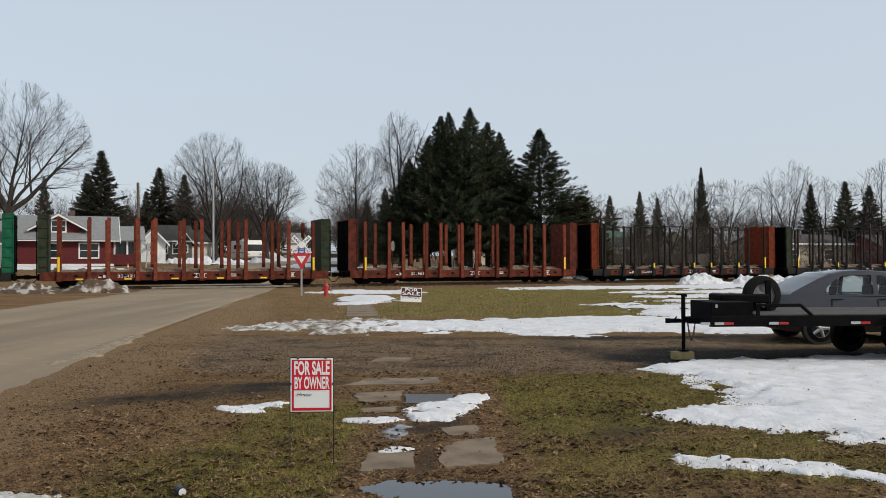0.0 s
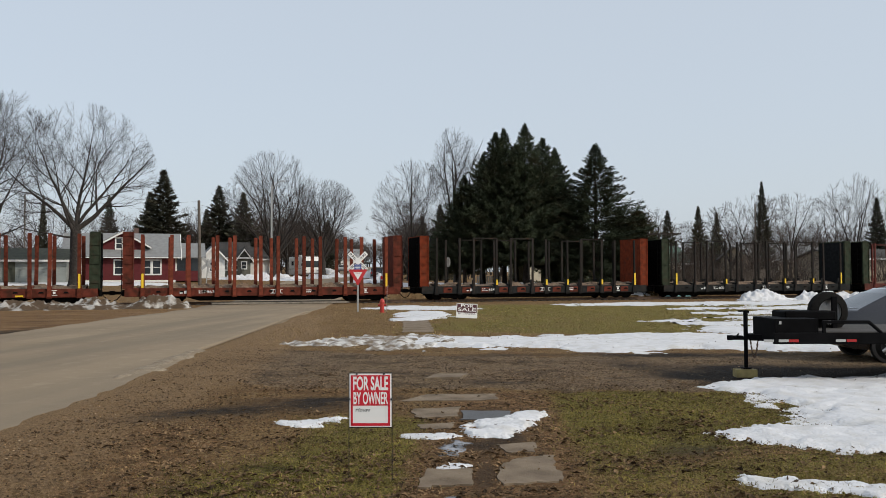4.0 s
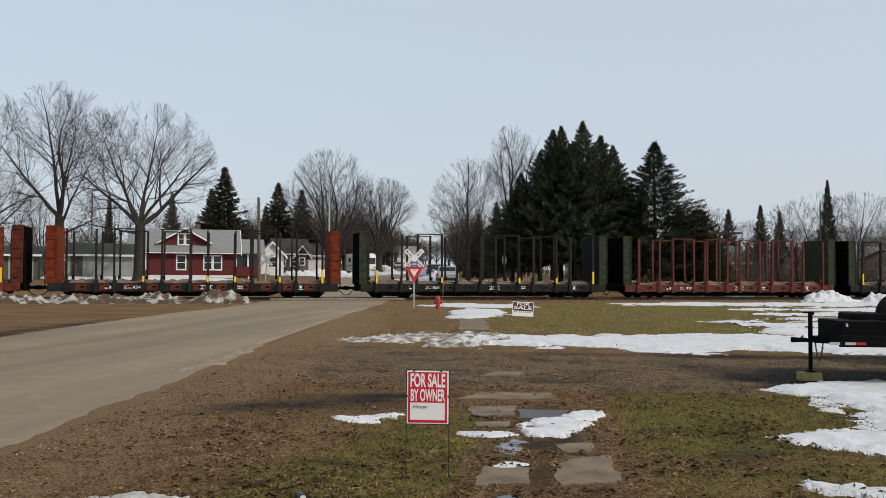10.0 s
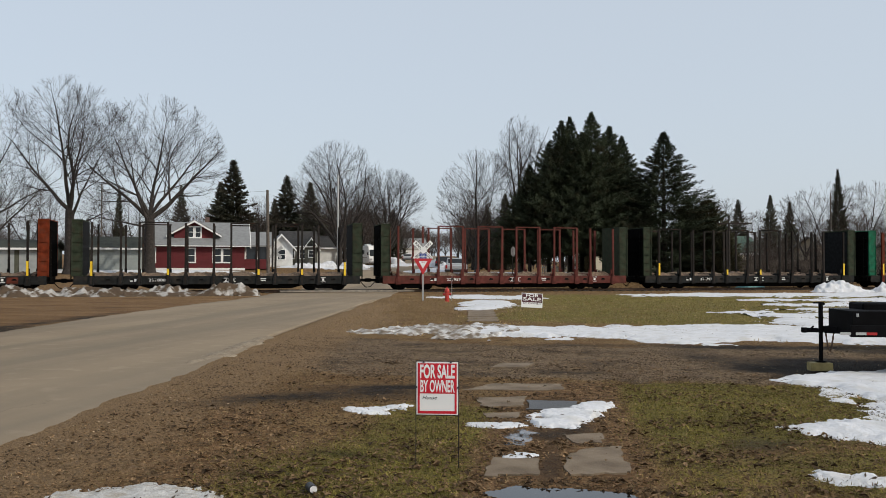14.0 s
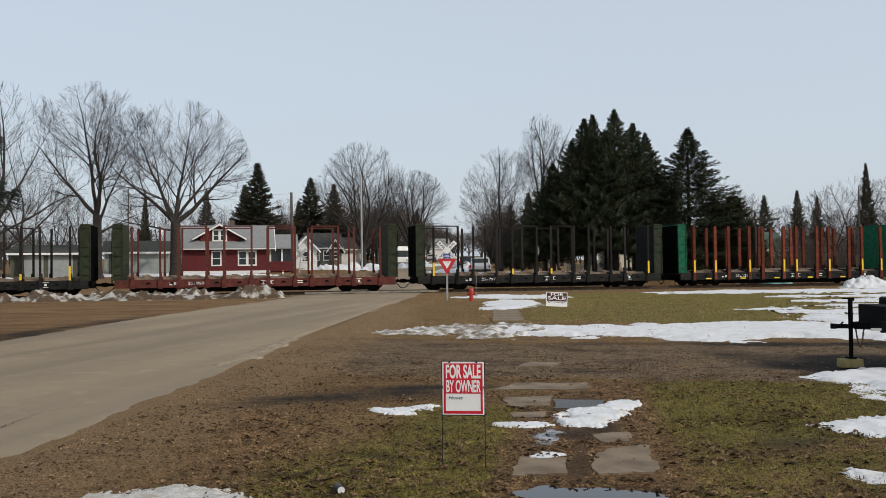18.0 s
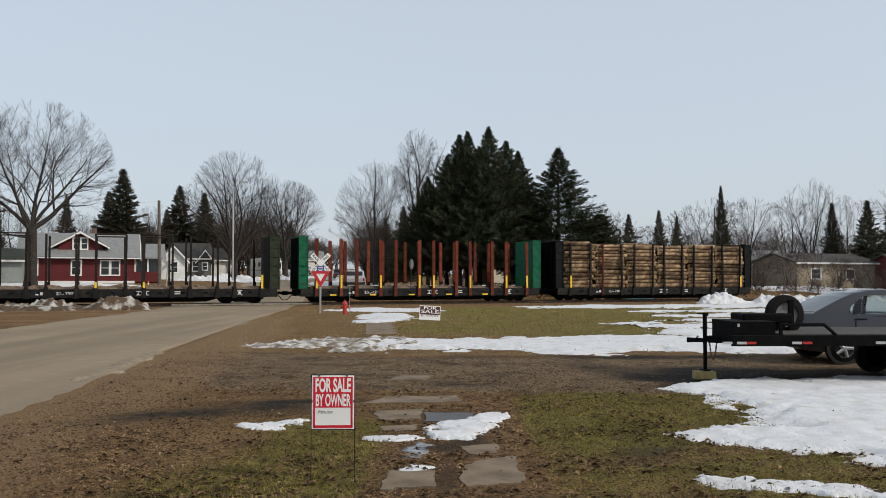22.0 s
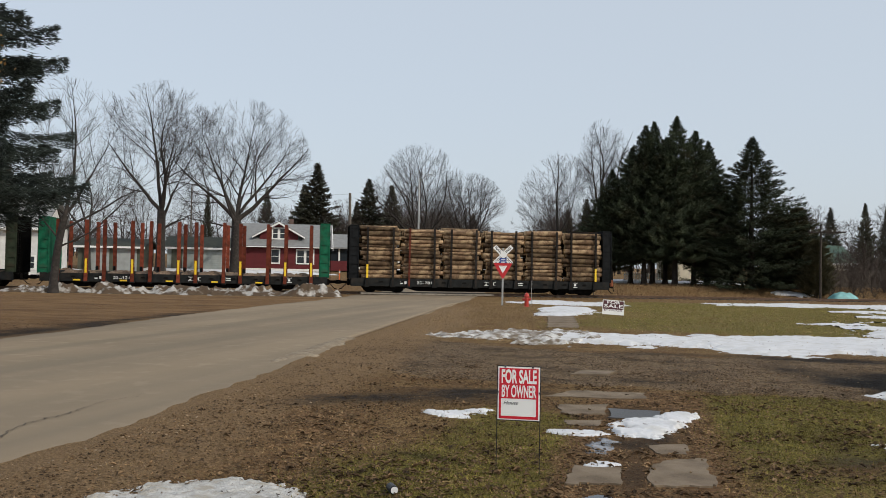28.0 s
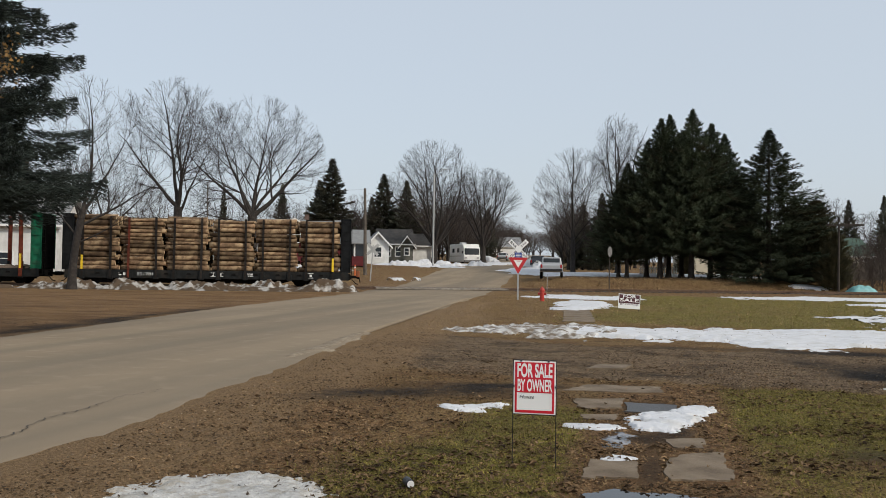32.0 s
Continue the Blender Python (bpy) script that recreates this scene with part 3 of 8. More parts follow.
# ---- snow ----
def snow_patch(name, blobs, height, step, mat="snow", rough=0.25, seed=1, label="", lumps=0.0, freq=3.0, specks=0, dune=1.0):
    """A sheet of snow with thickness: a union of soft ellipses (x, y, rx, ry, turn) with a ragged edge."""
    x0 = min(b[0] - max(b[2], b[3]) for b in blobs) - 0.3
    x1 = max(b[0] + max(b[2], b[3]) for b in blobs) + 0.3
    y0 = min(b[1] - max(b[2], b[3]) for b in blobs) - 0.3
    y1 = max(b[1] + max(b[2], b[3]) for b in blobs) + 0.3
    X, Y = np.meshgrid(np.arange(x0, x1, step), np.arange(y0, y1, step))
    F = np.full(X.shape, -9.0)
    for bx, by, rx, ry, turn in blobs:
        c, s = math.cos(radians(turn)), math.sin(radians(turn))
        u, v = (X - bx) * c + (Y - by) * s, -(X - bx) * s + (Y - by) * c
        F = np.maximum(F, 1 - np.sqrt((u / rx) ** 2 + (v / ry) ** 2))
    F += rough * (lattice(X * freq, Y * freq, seed) * 0.55 + lattice(X * freq * 2.7, Y * freq * 2.7, seed + 1) * 0.3 + lattice(X * freq * 7, Y * freq * 7, seed + 2) * 0.22 + lattice(X * freq * 15, Y * freq * 15, seed + 9) * 0.12)
    Z = height * smooth(-0.02, 0.30, F) * (0.72 + dune * (0.28 * lattice(X * freq * 0.8, Y * freq * 0.8, seed + 3) + 0.10 * lattice(X * freq * 4, Y * freq * 4, seed + 4)))
    if lumps:
        Z = Z + lumps * smooth(0.05, 0.6, F) * np.maximum(0.04, 0.36 + 0.62 * lattice(X * 0.47, Y * 0.5, seed + 5) + 0.36 * lattice(X * 1.25, Y * 0.9, seed + 6) + 0.28 * lattice(X * 3.7, Y * 2.3, seed + 7) + 0.22 * lattice(X * 8.1, Y * 8.1, seed + 8))
    Z = Z + terrain(X, Y) + ground_relief(X, Y) - 0.04 * (1 - smooth(-0.12, 0.06, F))
    keep = F > -0.14
    ok = keep[:-1, :-1] & keep[:-1, 1:] & keep[1:, 1:] & keep[1:, :-1]
    I = np.arange(X.size).reshape(X.shape)
    Q = np.stack([I[:-1, :-1], I[:-1, 1:], I[1:, 1:], I[1:, :-1]], -1)[ok]
    used, inv = np.unique(Q, return_inverse=True)
    V = np.stack([X, Y, Z], -1).reshape(-1, 3)[used]
    ob = raw(name, V, inv.reshape(-1, 4), M[mat], smooth_it=True)
    if specks:
        rs = np.random.RandomState(seed)
        spots_at = np.stack([X, Y, Z], -1)[F > 0.03]
        pick = spots_at[rs.randint(0, len(spots_at), specks)]
        a, r = rs.uniform(0, 6.28, specks), rs.uniform(0.008, 0.034, specks)
        d = np.stack([np.cos(a), np.sin(a), rs.uniform(-0.1, 0.5, specks)], -1) * r[:, None]
        e = np.stack([-np.sin(a), np.cos(a), rs.uniform(-0.2, 0.4, specks)], -1) * (r * rs.uniform(0.15, 0.6, specks))[:, None]
        up = np.array([0, 0, 0.006])
        bits = np.stack([pick - d + up, pick + e + up, pick + d + up * 2, pick - e + up], 1).reshape(-1, 3)
        tagged(raw("leaf_litter", bits, np.arange(specks * 4).reshape(-1, 4), M["leaf_bit"]), "dead leaf scraps lying on old snow", "leaves", kind="stuff")
    return tagged(ob, label or "patch of old melting snow lying on dead grass", "snow", kind="stuff")


snow_patch("snow_drift", [(7.0, 11.0, 3.5, 3.2, 0), (4.5, 13.5, 1.6, 0.95, 30), (7.4, 13.9, 3.3, 1.25, 10), (4.0, 9.05, 1.75, 0.85, -12), (5.2, 8.4, 2.0, 1.25, -25), (5.2, 10.2, 2.0, 1.6, 0), (5.0, 12.2, 1.6, 1.3, 0)], 0.095, 0.045, seed=50, rough=0.24, specks=110, dune=0.35, label="deep white snow drift beside the gravel drive")
snow_patch("snow_patch", [(2.62, 6.98, 0.66, 0.24, -18), (2.15, 7.2, 0.3, 0.18, 0), (3.35, 6.62, 0.35, 0.16, -30)], 0.035, 0.02, seed=60, rough=0.5, freq=5, specks=25)
snow_patch("snow_patch", [(0.03, 9.72, 0.34, 0.62, -20), (0.28, 10.35, 0.2, 0.5, -18), (-0.22, 9.3, 0.22, 0.26, 0)], 0.05, 0.018, seed=70, rough=0.6, freq=5)
snow_patch("snow_patch", [(-0.76, 9.1, 0.38, 0.17, 4)], 0.025, 0.018, seed=80, rough=0.7, freq=5)
snow_patch("snow_patch", [(-2.2, 9.85, 0.32, 0.24, 20), (-2.0, 10.05, 0.2, 0.14, 0)], 0.03, 0.018, seed=90, rough=0.8, freq=5)
snow_patch("snow_patch", [(-0.43, 7.64, 0.15, 0.13, 0)], 0.02, 0.012, seed=100, rough=0.7, freq=7)
snow_patch("snow_patch", [(-2.98, 5.45, 0.78, 0.84, 12)], 0.05, 0.02, seed=110, rough=0.30, freq=5, mat="grainy_snow", specks=60)
snow_patch("snow_bank", [(-0.3, 22.6, 2.6, 2.3, 0), (2.8, 22.6, 3.0, 2.8, 0), (6.2, 22.8, 3.4, 2.6, 5), (10.5, 23.5, 4.2, 2.8, 5), (14, 25, 5, 3, 0)], 0.09, 0.06, seed=120, rough=0.5, freq=0.75, specks=160, label="long bank of granular snow along the drive")
snow_patch("snow_bank", [(-4.5, 21.8, 1.0, 0.7, 0), (-3.3, 22.4, 1.0, 1.7, 0), (-2.2, 22.2, 1.3, 2.2, 0)], 0.05, 0.045, mat="dirty_snow", seed=136, rough=1.0, lumps=0.13, freq=1.5, label="dirty ploughed snow bank at the road's edge")
for k, (blobs, rough) in enumerate((
        ([(-4.1, 47.5, 2.4, 3.6, 10), (-3.4, 40, 1.1, 5, 5), (-3.2, 35, 0.9, 2, 0), (-2.2, 50.2, 0.8, 0.5, 0)], 0.85),
        ([(12, 55.5, 8.5, 2.6, 18), (26, 58, 13, 5.5, 20), (40, 62, 12, 8, 20)], 0.75),
        ([(27, 45, 13, 6.5, 8), (15.5, 41.5, 6.5, 1.5, 8), (17, 47.5, 6, 1.4, 12)], 0.85),
        ([(22, 34, 11.0, 4.2, 5), (12.2, 31.5, 5.6, 1.7, 4), (13, 36.5, 5, 1.0, 6)], 0.85),
        ([(16.5, 27.5, 9, 3.2, 4), (9.5, 27.4, 3.4, 1.3, 4)], 0.7),
        ([(6.6, 33.0, 1.2, 0.5, 0)], 0.6))):
    snow_patch("snow_field", blobs, 0.09, 0.15, seed=200 + 10 * k, rough=rough, freq=0.7, label="thin melting snow with grass showing through")
def heap_row(name, rows, mat, seed, label, lumps):
    blobs = []
    for s, n, rs_, rn in rows:
        p = on_track(s, n)
        blobs.append((p.x, p.y, rs_, rn, 22))
    snow_patch(name, blobs, 0.22, 0.09, mat=mat, seed=seed, rough=0.45, lumps=lumps, freq=0.8, label=label)


heap_row("ploughed_heap", ((-14.5, 52.4, 3.0, 0.9), (-10.5, 52.2, 3.0, 1.2), (-6.8, 52.2, 3.4, 1.3), (-3.2, 52.2, 2.8, 1.1), (0.2, 51.6, 2.0, 0.7)), "earth_heap", 301, "ploughed heap of earth and dirty snow by the track", 0.52)
heap_row("ploughed_heap", ((-24.0, 52.5, 5.0, 1.0), (-19.0, 52.2, 2.0, 0.8)), "earth_heap", 311, "ploughed heap of earth and dirty snow by the track", 0.25)
heap_row("snow_heap", ((41.5, 51.4, 2.4, 1.2),), "snow", 321, "white ploughed snow heap beside the track", 0.55)
heap_row("snow_heap", ((46.0, 51.0, 1.8, 1.2), (49.5, 51.5, 2.8, 1.3), (54.0, 51.5, 3.2, 1.3), (60.0, 51.5, 4.0, 1.3)), "snow", 331, "white ploughed snow heap beside the track", 0.6)
M["pale_gravel"] = material("pale crushed gravel", (0.265, 0.215, 0.155), 0.95, scale=10, amount=0.35, second=(0.20, 0.155, 0.11), cut=(0.45, 0.62), scale2=5, bump=1.0, bump_scale=40, spots=(0.36, 0.31, 0.24), spec=0.1)
tagged(snow_patch("gravel_patch", [(-6.85, 17.0, 0.52, 3.3, 6.4), (-6.55, 14.6, 0.35, 1.1, 6)], 0.055, 0.05, mat="pale_gravel", seed=640, rough=0.5, freq=2.0), "pale crushed gravel over the broken asphalt edge", "gravel", kind="stuff")
# ploughed piles along the far street
for k, (b, d, r1, r2) in enumerate(((16.9, 98, 1.5, 0.9), (16.1, 97, 1.8, 1.0), (15.3, 98, 1.5, 0.9), (14.1, 100, 1.2, 0.7), (13.4, 99, 1.3, 0.7), (12.0, 101, 1.1, 0.8), (11.45, 102, 1.3, 0.9), (17.3, 70, 0.7, 0.25), (15.9, 70, 0.45, 0.18), (8.15, 104, 1.0, 6.0), (8.05, 118, 1.2, 7.0), (8.0, 140, 1.4, 8.0), (11.2, 140, 1.2, 8.0))):
    p = bearing(b, d)
    snow_patch("snow_heap", [(p.x, p.y, r1, r2, 20)], 0.25, 0.12, mat="snow", seed=700 + 9 * k, rough=0.5, lumps=0.55 if d > 90 else 0.12, freq=0.9, label="old ploughed snow pile along the far street")
M["ice"] = material("grey melting ice", (0.20, 0.20, 0.21), 0.25, scale=8, amount=0.4, second=(0.05, 0.045, 0.04), cut=(0.5, 0.62), scale2=5, bump=0.3, bump_scale=20)
snow_patch("ice_patch", [(-0.46, 8.48, 0.13, 0.34, -8)], 0.012, 0.014, mat="ice", seed=650, rough=0.9, freq=6, label="thin grey melting ice on the broken path")
# yards beyond the track
for k, (b, d, r1, r2) in enumerate(((4.0, 84, 7, 5), (8.2, 88, 3.5, 7), (-1.5, 88, 9, 3.5), (25.5, 84, 9, 1.6), (16.5, 100, 4, 3), (10.4, 118, 3, 12), (12.6, 104, 3, 2), (14.2, 92, 2.5, 1.2), (31, 86, 6, 2), (38, 84, 5, 2.5), (-24, 100, 16, 8), (-9, 74, 2.0, 0.8))):
    p = bearing(b, d)
    snow_patch("snow_yard", [(p.x, p.y, r1, r2, 10)], 0.22, 0.3, seed=500 + 9 * k, rough=0.4, freq=0.4, label="leftover snow in a yard beyond the track")

# ---- puddle ----
M["water"] = plain("dark puddle water", (0.018, 0.016, 0.014), 0.03)
px_, py_ = np.meshgrid(np.arange(-0.9, 0.9, 0.02), np.arange(5.4, 6.95, 0.02))
keep = puddle_in(px_, py_) > 0.0
ok = keep[:-1, :-1] & keep[:-1, 1:] & keep[1:, 1:] & keep[1:, :-1]
I = np.arange(px_.size).reshape(px_.shape)
Q = np.stack([I[:-1, :-1], I[:-1, 1:], I[1:, 1:], I[1:, :-1]], -1)[ok]
used, inv = np.unique(Q, return_inverse=True)
puddle = raw("puddle", np.stack([px_, py_, np.full(px_.shape, -0.006)], -1).reshape(-1, 3)[used], inv.reshape(-1, 4), M["water"])
tagged(puddle, "still meltwater puddle on the broken path", "puddle", kind="structure")

# ---- broken concrete path ----
path_thing = thing("garden_path", "broken concrete slab path half buried in mud", "path", kind="structure")


def slab(corners, seed, up=0.014, mat="concrete"):
    """A cracked slab with chipped, uneven edges."""
    rnd = random.Random(seed)
    cx, cy = (sum(c[i] for c in corners) / len(corners) for i in (0, 1))
    outline = []
    for (xa, ya), (xb, yb) in zip(corners, corners[1:] + corners[:1]):
        for i in range(5):
            f = i / 5 + rnd.uniform(-0.06, 0.06)
            outline.append((xa + (xb - xa) * f - cx + rnd.gauss(0, 0.014), ya + (yb - ya) * f - cy + rnd.gauss(0, 0.022)))
    bm = bmesh.new()
    prism(bm, outline, -0.06, 0.0, "xy")
    ob = part("slab", bm, M[mat], path_thing)
    ob.matrix_basis = pose(cx, cy, up + rnd.uniform(-0.003, 0.002), rnd.uniform(-0.3, 0.3), rnd.uniform(-0.3, 0.3), 0)


M["wet_slab"] = material("wet dark concrete slab", (0.055, 0.050, 0.046), 0.35, scale=5, amount=0.25, bump=0.15, bump_scale=60)
slab([(-1.32, 11.62), (-0.02, 11.80), (-0.08, 12.40), (-1.05, 12.30)], 1)
slab([(-0.96, 10.22), (-0.51, 10.34), (-0.52, 11.10), (-1.12, 10.92)], 2)
slab([(-0.44, 10.14), (0.06, 10.16), (0.14, 10.84), (-0.48, 10.80)], 3, 0.010, "wet_slab")
slab([(-0.86, 9.52), (-0.52, 9.54), (-0.54, 9.92), (-0.93, 9.80)], 4, 0.010)
slab([(-0.66, 6.88), (-0.24, 6.94), (-0.24, 7.54), (-0.63, 7.46)], 5)
slab([(0.00, 7.00), (0.46, 7.06), (0.52, 7.30), (0.46, 7.72), (0.48, 8.14), (0.09, 7.92), (-0.01, 7.56)], 6)
slab([(0.07, 8.24), (0.35, 8.34), (0.34, 8.80), (-0.02, 8.64)], 7, 0.008)
slab([(-1.24, 14.34), (-0.66, 14.48), (-0.50, 15.10), (-1.10, 14.96)], 8, 0.010)
for k in range(6):
    y = 26.4 + 1.32 * k
    slab([(-2.95 - 0.105 * (y - 26.4), y), (-1.98 - 0.105 * (y - 26.4), y + 0.05), (-2.08 - 0.105 * (y - 26.4), y + 1.22), (-3.04 - 0.105 * (y - 26.4), y + 1.18)], 20 + k, 0.02)

# ---- track ----
track = thing("railway_track", "single railway track on low stony ballast", "railway", kind="structure")
for side in (-1, 1):
    bm = bmesh.new()
    prism(bm, [(-0.07, -0.02), (0.07, -0.02), (0.07, 0.0), (0.012, 0.03), (0.012, 0.10), (0.036, 0.115), (0.036, 0.15), (-0.036, 0.15), (-0.036, 0.115), (-0.012, 0.10), (-0.012, 0.03), (-0.07, 0.0)], -130, 130, "yz")
    ob = part("rail", bm, M["rail_steel"], track)
    ob.matrix_basis = Matrix.Translation(on_track(10, TRACK_N + side * 0.7535, RAIL_TOP - 0.15)) @ Matrix.Rotation(TRACK_YAW, 4, "Z")
M["tie"] = material("weathered railway tie", (0.075, 0.062, 0.05), 0.95, scale=6, amount=0.4, vary=0.3)
bm = bmesh.new()
box(bm, (0, 0, 0), (0.23, 2.6, 0.16))
tie_mesh = mesh_of("tie", bm, M["tie"])
for k in range(220):
    s = -55 + k * 0.55
    c = on_track(s, TRACK_N)
    if abs(c.x - road_x(c.y)) < 4.3:
        continue
    shared("tie", tie_mesh, track, Matrix.Translation((c.x, c.y, 0.02)) @ Matrix.Rotation(TRACK_YAW + random.uniform(-0.02, 0.02), 4, "Z"))
M["plank"] = material("grey crossing plank", (0.20, 0.175, 0.145), 0.95, scale=4, amount=0.3, vary=0.25)
s_cross = (road_x(54) - N.x * TRACK_N) / U.x
bm = bmesh.new()
box(bm, (0, 0, 0), (8.6, 0.24, 0.10))
plank_mesh = mesh_of("plank", bm, M["plank"], 0.01)
for off in (-1.25, -0.98, -0.5, -0.25, 0.0, 0.25, 0.5, 0.98, 1.25):
    shared("plank", plank_mesh, track, Matrix.Translation(on_track(s_cross, TRACK_N + off, RAIL_TOP - 0.06)) @ Matrix.Rotation(TRACK_YAW, 4, "Z"), "grey timber crossing plank")


# ---- rail cars: flat cars with stakes and end bulkheads ----
CACHE = {}


def cached(key, build, mat, name, bevel=0.0):
    if key not in CACHE:
        bm = bmesh.new()
        build(bm)
        CACHE[key] = mesh_of(name, bm, M[mat], bevel)
    return CACHE[key]


HALF = CAR_L / 2
INNER = HALF - 0.60
PITCH = 2 * INNER / 6
STAKE_X = [(-2.5 + k) * PITCH + d for k in range(6) for d in (-0.82, 0.82)]


def bogie(car, x, wheelsets):
    def frame_shape(bm):
        for y in (-1.02, 1.02):
            prism(bm, [(-1.34, 0.50), (-0.80, 0.68), (0.80, 0.68), (1.34, 0.50), (1.34, 0.26), (0.86, 0.26), (0.45, 0.10), (-0.45, 0.10), (-0.86, 0.26), (-1.34, 0.26)], y - 0.08, y + 0.08)
        box(bm, (0, 0, 0.50), (0.36, 2.1, 0.26))
    tr = shared("bogie", cached("bogie", frame_shape, "truck_black", "bogie", 0.01), car, pose(x, 0, 0))

    def springs(bm):
        for dx in (-0.12, 0.12):
            tube(bm, (dx, -1.03, 0.22), (dx, -1.03, 0.44), 0.07, seg=8)
    shared("spring", cached("spring", springs, "rail_steel", "spring"), tr, pose(0, 0, 0))

    def wheelset(bm):
        for y in (-0.76, 0.76):
            o = 0.065 if y > 0 else -0.065
            tube(bm, (0, y - 0.065, 0), (0, y + 0.065, 0), 0.42, seg=20)
            tube(bm, (0, y - o, 0), (0, y - o * 1.35, 0), 0.45, seg=20)
            for k in range(4):
                a = k * math.pi / 2
                tube(bm, (0.22 * math.cos(a), y + o, 0.22 * math.sin(a)), (0.22 * math.cos(a), y + o * 1.25, 0.22 * math.sin(a)), 0.06, seg=6)
        tube(bm, (0, -1.1, 0), (0, 1.1, 0), 0.075, seg=8)
    for dx in (-0.88, 0.88):
        wheelsets.append(shared("wheelset", cached("wheelset", wheelset, "truck_black", "wheelset"), tr, pose(dx, 0, 0.42)))


def flat_car(label, sill, stake, bulk, number, wide=True, ties=(), yellow=(), panels=None, inner=None, loaded=False, low=False):
    car = thing("log_flatcar", label, "rail car", group="rail cars of the train")
    wheelsets = []

    def side(bm):
        box(bm, (0, 0, 0.66), (CAR_L - 0.24, 0.10, 0.46))
        box(bm, (0, 0.06, 0.90), (CAR_L - 0.24, 0.20, 0.03))
        box(bm, (0, 0.06, 0.42), (CAR_L - 0.24, 0.20, 0.03))
    for y, turn in ((-1.40, 0), (1.40, 180)):
        shared("side_sill", cached(("side", sill), side, sill, "side_sill", 0.004), car, pose(0, y, 0, 0, 0, turn))

    def belly(bm):
        prism(bm, [(-HALF + 0.3, 0.74), (HALF - 0.3, 0.74), (HALF - 0.3, 0.50), (6.9, 0.46), (5.2, 0.40), (4.2, 0.12), (-4.2, 0.12), (-5.2, 0.40), (-6.9, 0.46), (-HALF + 0.3, 0.50)], -0.85, 0.85)
    shared("centre_sill", cached("belly", belly, "truck_black", "centre_sill"), car)

    def deck(bm):
        box(bm, (0, 0, 0.82), (CAR_L - 0.3, 2.7, 0.08))
    shared("deck", cached("deck", deck, "car_black", "deck"), car)

    # bulkheads
    def bulkhead(bm):
        box(bm, (0.08, 0, 2.58), (0.14, 2.72, 3.36))
        for y in (-1.36, 1.36):
            box(bm, (0.30, y, 2.58), (0.60, 0.10, 3.40))
        box(bm, (0.30, 0, 4.24), (0.62, 2.84, 0.06))

    def ribs(bm):
        for k in range(6):
            box(bm, (0.30, -1.43, 1.25 + k * 0.56), (0.62, 0.05, 0.05))
        for x in (0.02, 0.58):
            box(bm, (x, -1.43, 2.58), (0.05, 0.05, 3.40))

    def end_panel(bm):
        box(bm, (0.56, 0, 2.58), (0.06, 2.60, 3.34))
        for z in (1.6, 2.6, 3.6):
            box(bm, (0.60, 0, z), (0.05, 2.5, 0.10))

    def ladder(bm):
        for k in range(8):
            tube(bm, (0.66, -1.30, 0.75 + k * 0.42), (0.66, -0.90, 0.75 + k * 0.42), 0.014, seg=5)
        for y in (-1.30, -0.90):
            tube(bm, (0.66, y, 0.6), (0.66, y, 3.9), 0.016, seg=5)
    for sgn in (-1, 1):
        b = shared("bulkhead", cached(("bulk", bulk), bulkhead, bulk, "bulkhead", 0.008), car, pose(sgn * INNER, 0, 0) if sgn > 0 else pose(-INNER, 0, 0) @ Matrix.Diagonal((-1, 1, 1, 1)))
        shared("rib", cached(("ribs", bulk), ribs, bulk, "rib"), b)
        shared("end_panel", cached("end_panel", end_panel, "near_black", "end_panel"), b, None, "near-black outer face")
        shared("ladder", cached("ladder", ladder, "truck_black", "ladder"), b)
        if inner:
            def lining(bm):
                box(bm, (-0.005, 0, 2.58), (0.03, 2.6, 3.2))
            shared("lining", cached(("lining", inner), lining, inner, "lining"), b, None, "board lining of another colour")

    # stakes and their pockets
    w, d = (0.21, 0.15) if wide else (0.12, 0.12)

    def stake_shape(bm):
        box(bm, (0, -d * 0.4, 2.28), (w, 0.025, 3.70))
        box(bm, (0, d * 0.4, 2.28), (w, 0.025, 3.70))
        box(bm, (0, 0, 2.28), (0.03, d * 0.7, 3.70))
        if wide:
            box(bm, (0, 0, 4.06), (w * 0.7, d * 0.8, 0.16))

    def pocket(bm):
        box(bm, (0, 0, 0.62), (0.30, 0.10, 0.52), taper=0.8)

    def bunk(bm):
        prism(bm, [(-0.14, 0.86), (0.14, 0.86), (0.10, 1.06), (-0.10, 1.06)], -1.3, 1.3)
        for y in (-1.28, 1.28):
            prism(bm, [(y - 0.02, 0.86), (y + 0.02, 0.86), (y + 0.02, 1.35), (y - 0.02, 1.35)], -0.08, 0.08, "yz")
    rnd = random.Random(number)
    for k, x in enumerate(STAKE_X):
        for y, turn in ((-1.50, 0), (1.50, 180)):
            key = "rust_red" if (loaded and k == 2 and y < 0) else stake
            st = shared("stake", cached(("stake", key, wide), stake_shape, key, "stake"), car, pose(x + rnd.uniform(-0.02, 0.02), y, 0, rnd.uniform(-0.4, 0.4), rnd.uniform(-0.5, 0.5), turn))
            shared("stake_pocket", cached(("pocket", sill), pocket, sill, "stake_pocket"), st)
            if y < 0 and k in yellow:
                long = wide or k in (0, 11)

                def strip(bm):
                    box(bm, (0, -0.085, 1.36 if long else 1.16), (0.13, 0.006, 0.85 if long else 0.36))
                shared("reflector_strip", cached(("strip", long), strip, "yellow", "reflector_strip"), st, None, "yellow reflective strip")
        if not loaded:
            shared("bunk", cached(("bunk", sill), bunk, sill, "bunk"), car, pose(x, 0, 0))

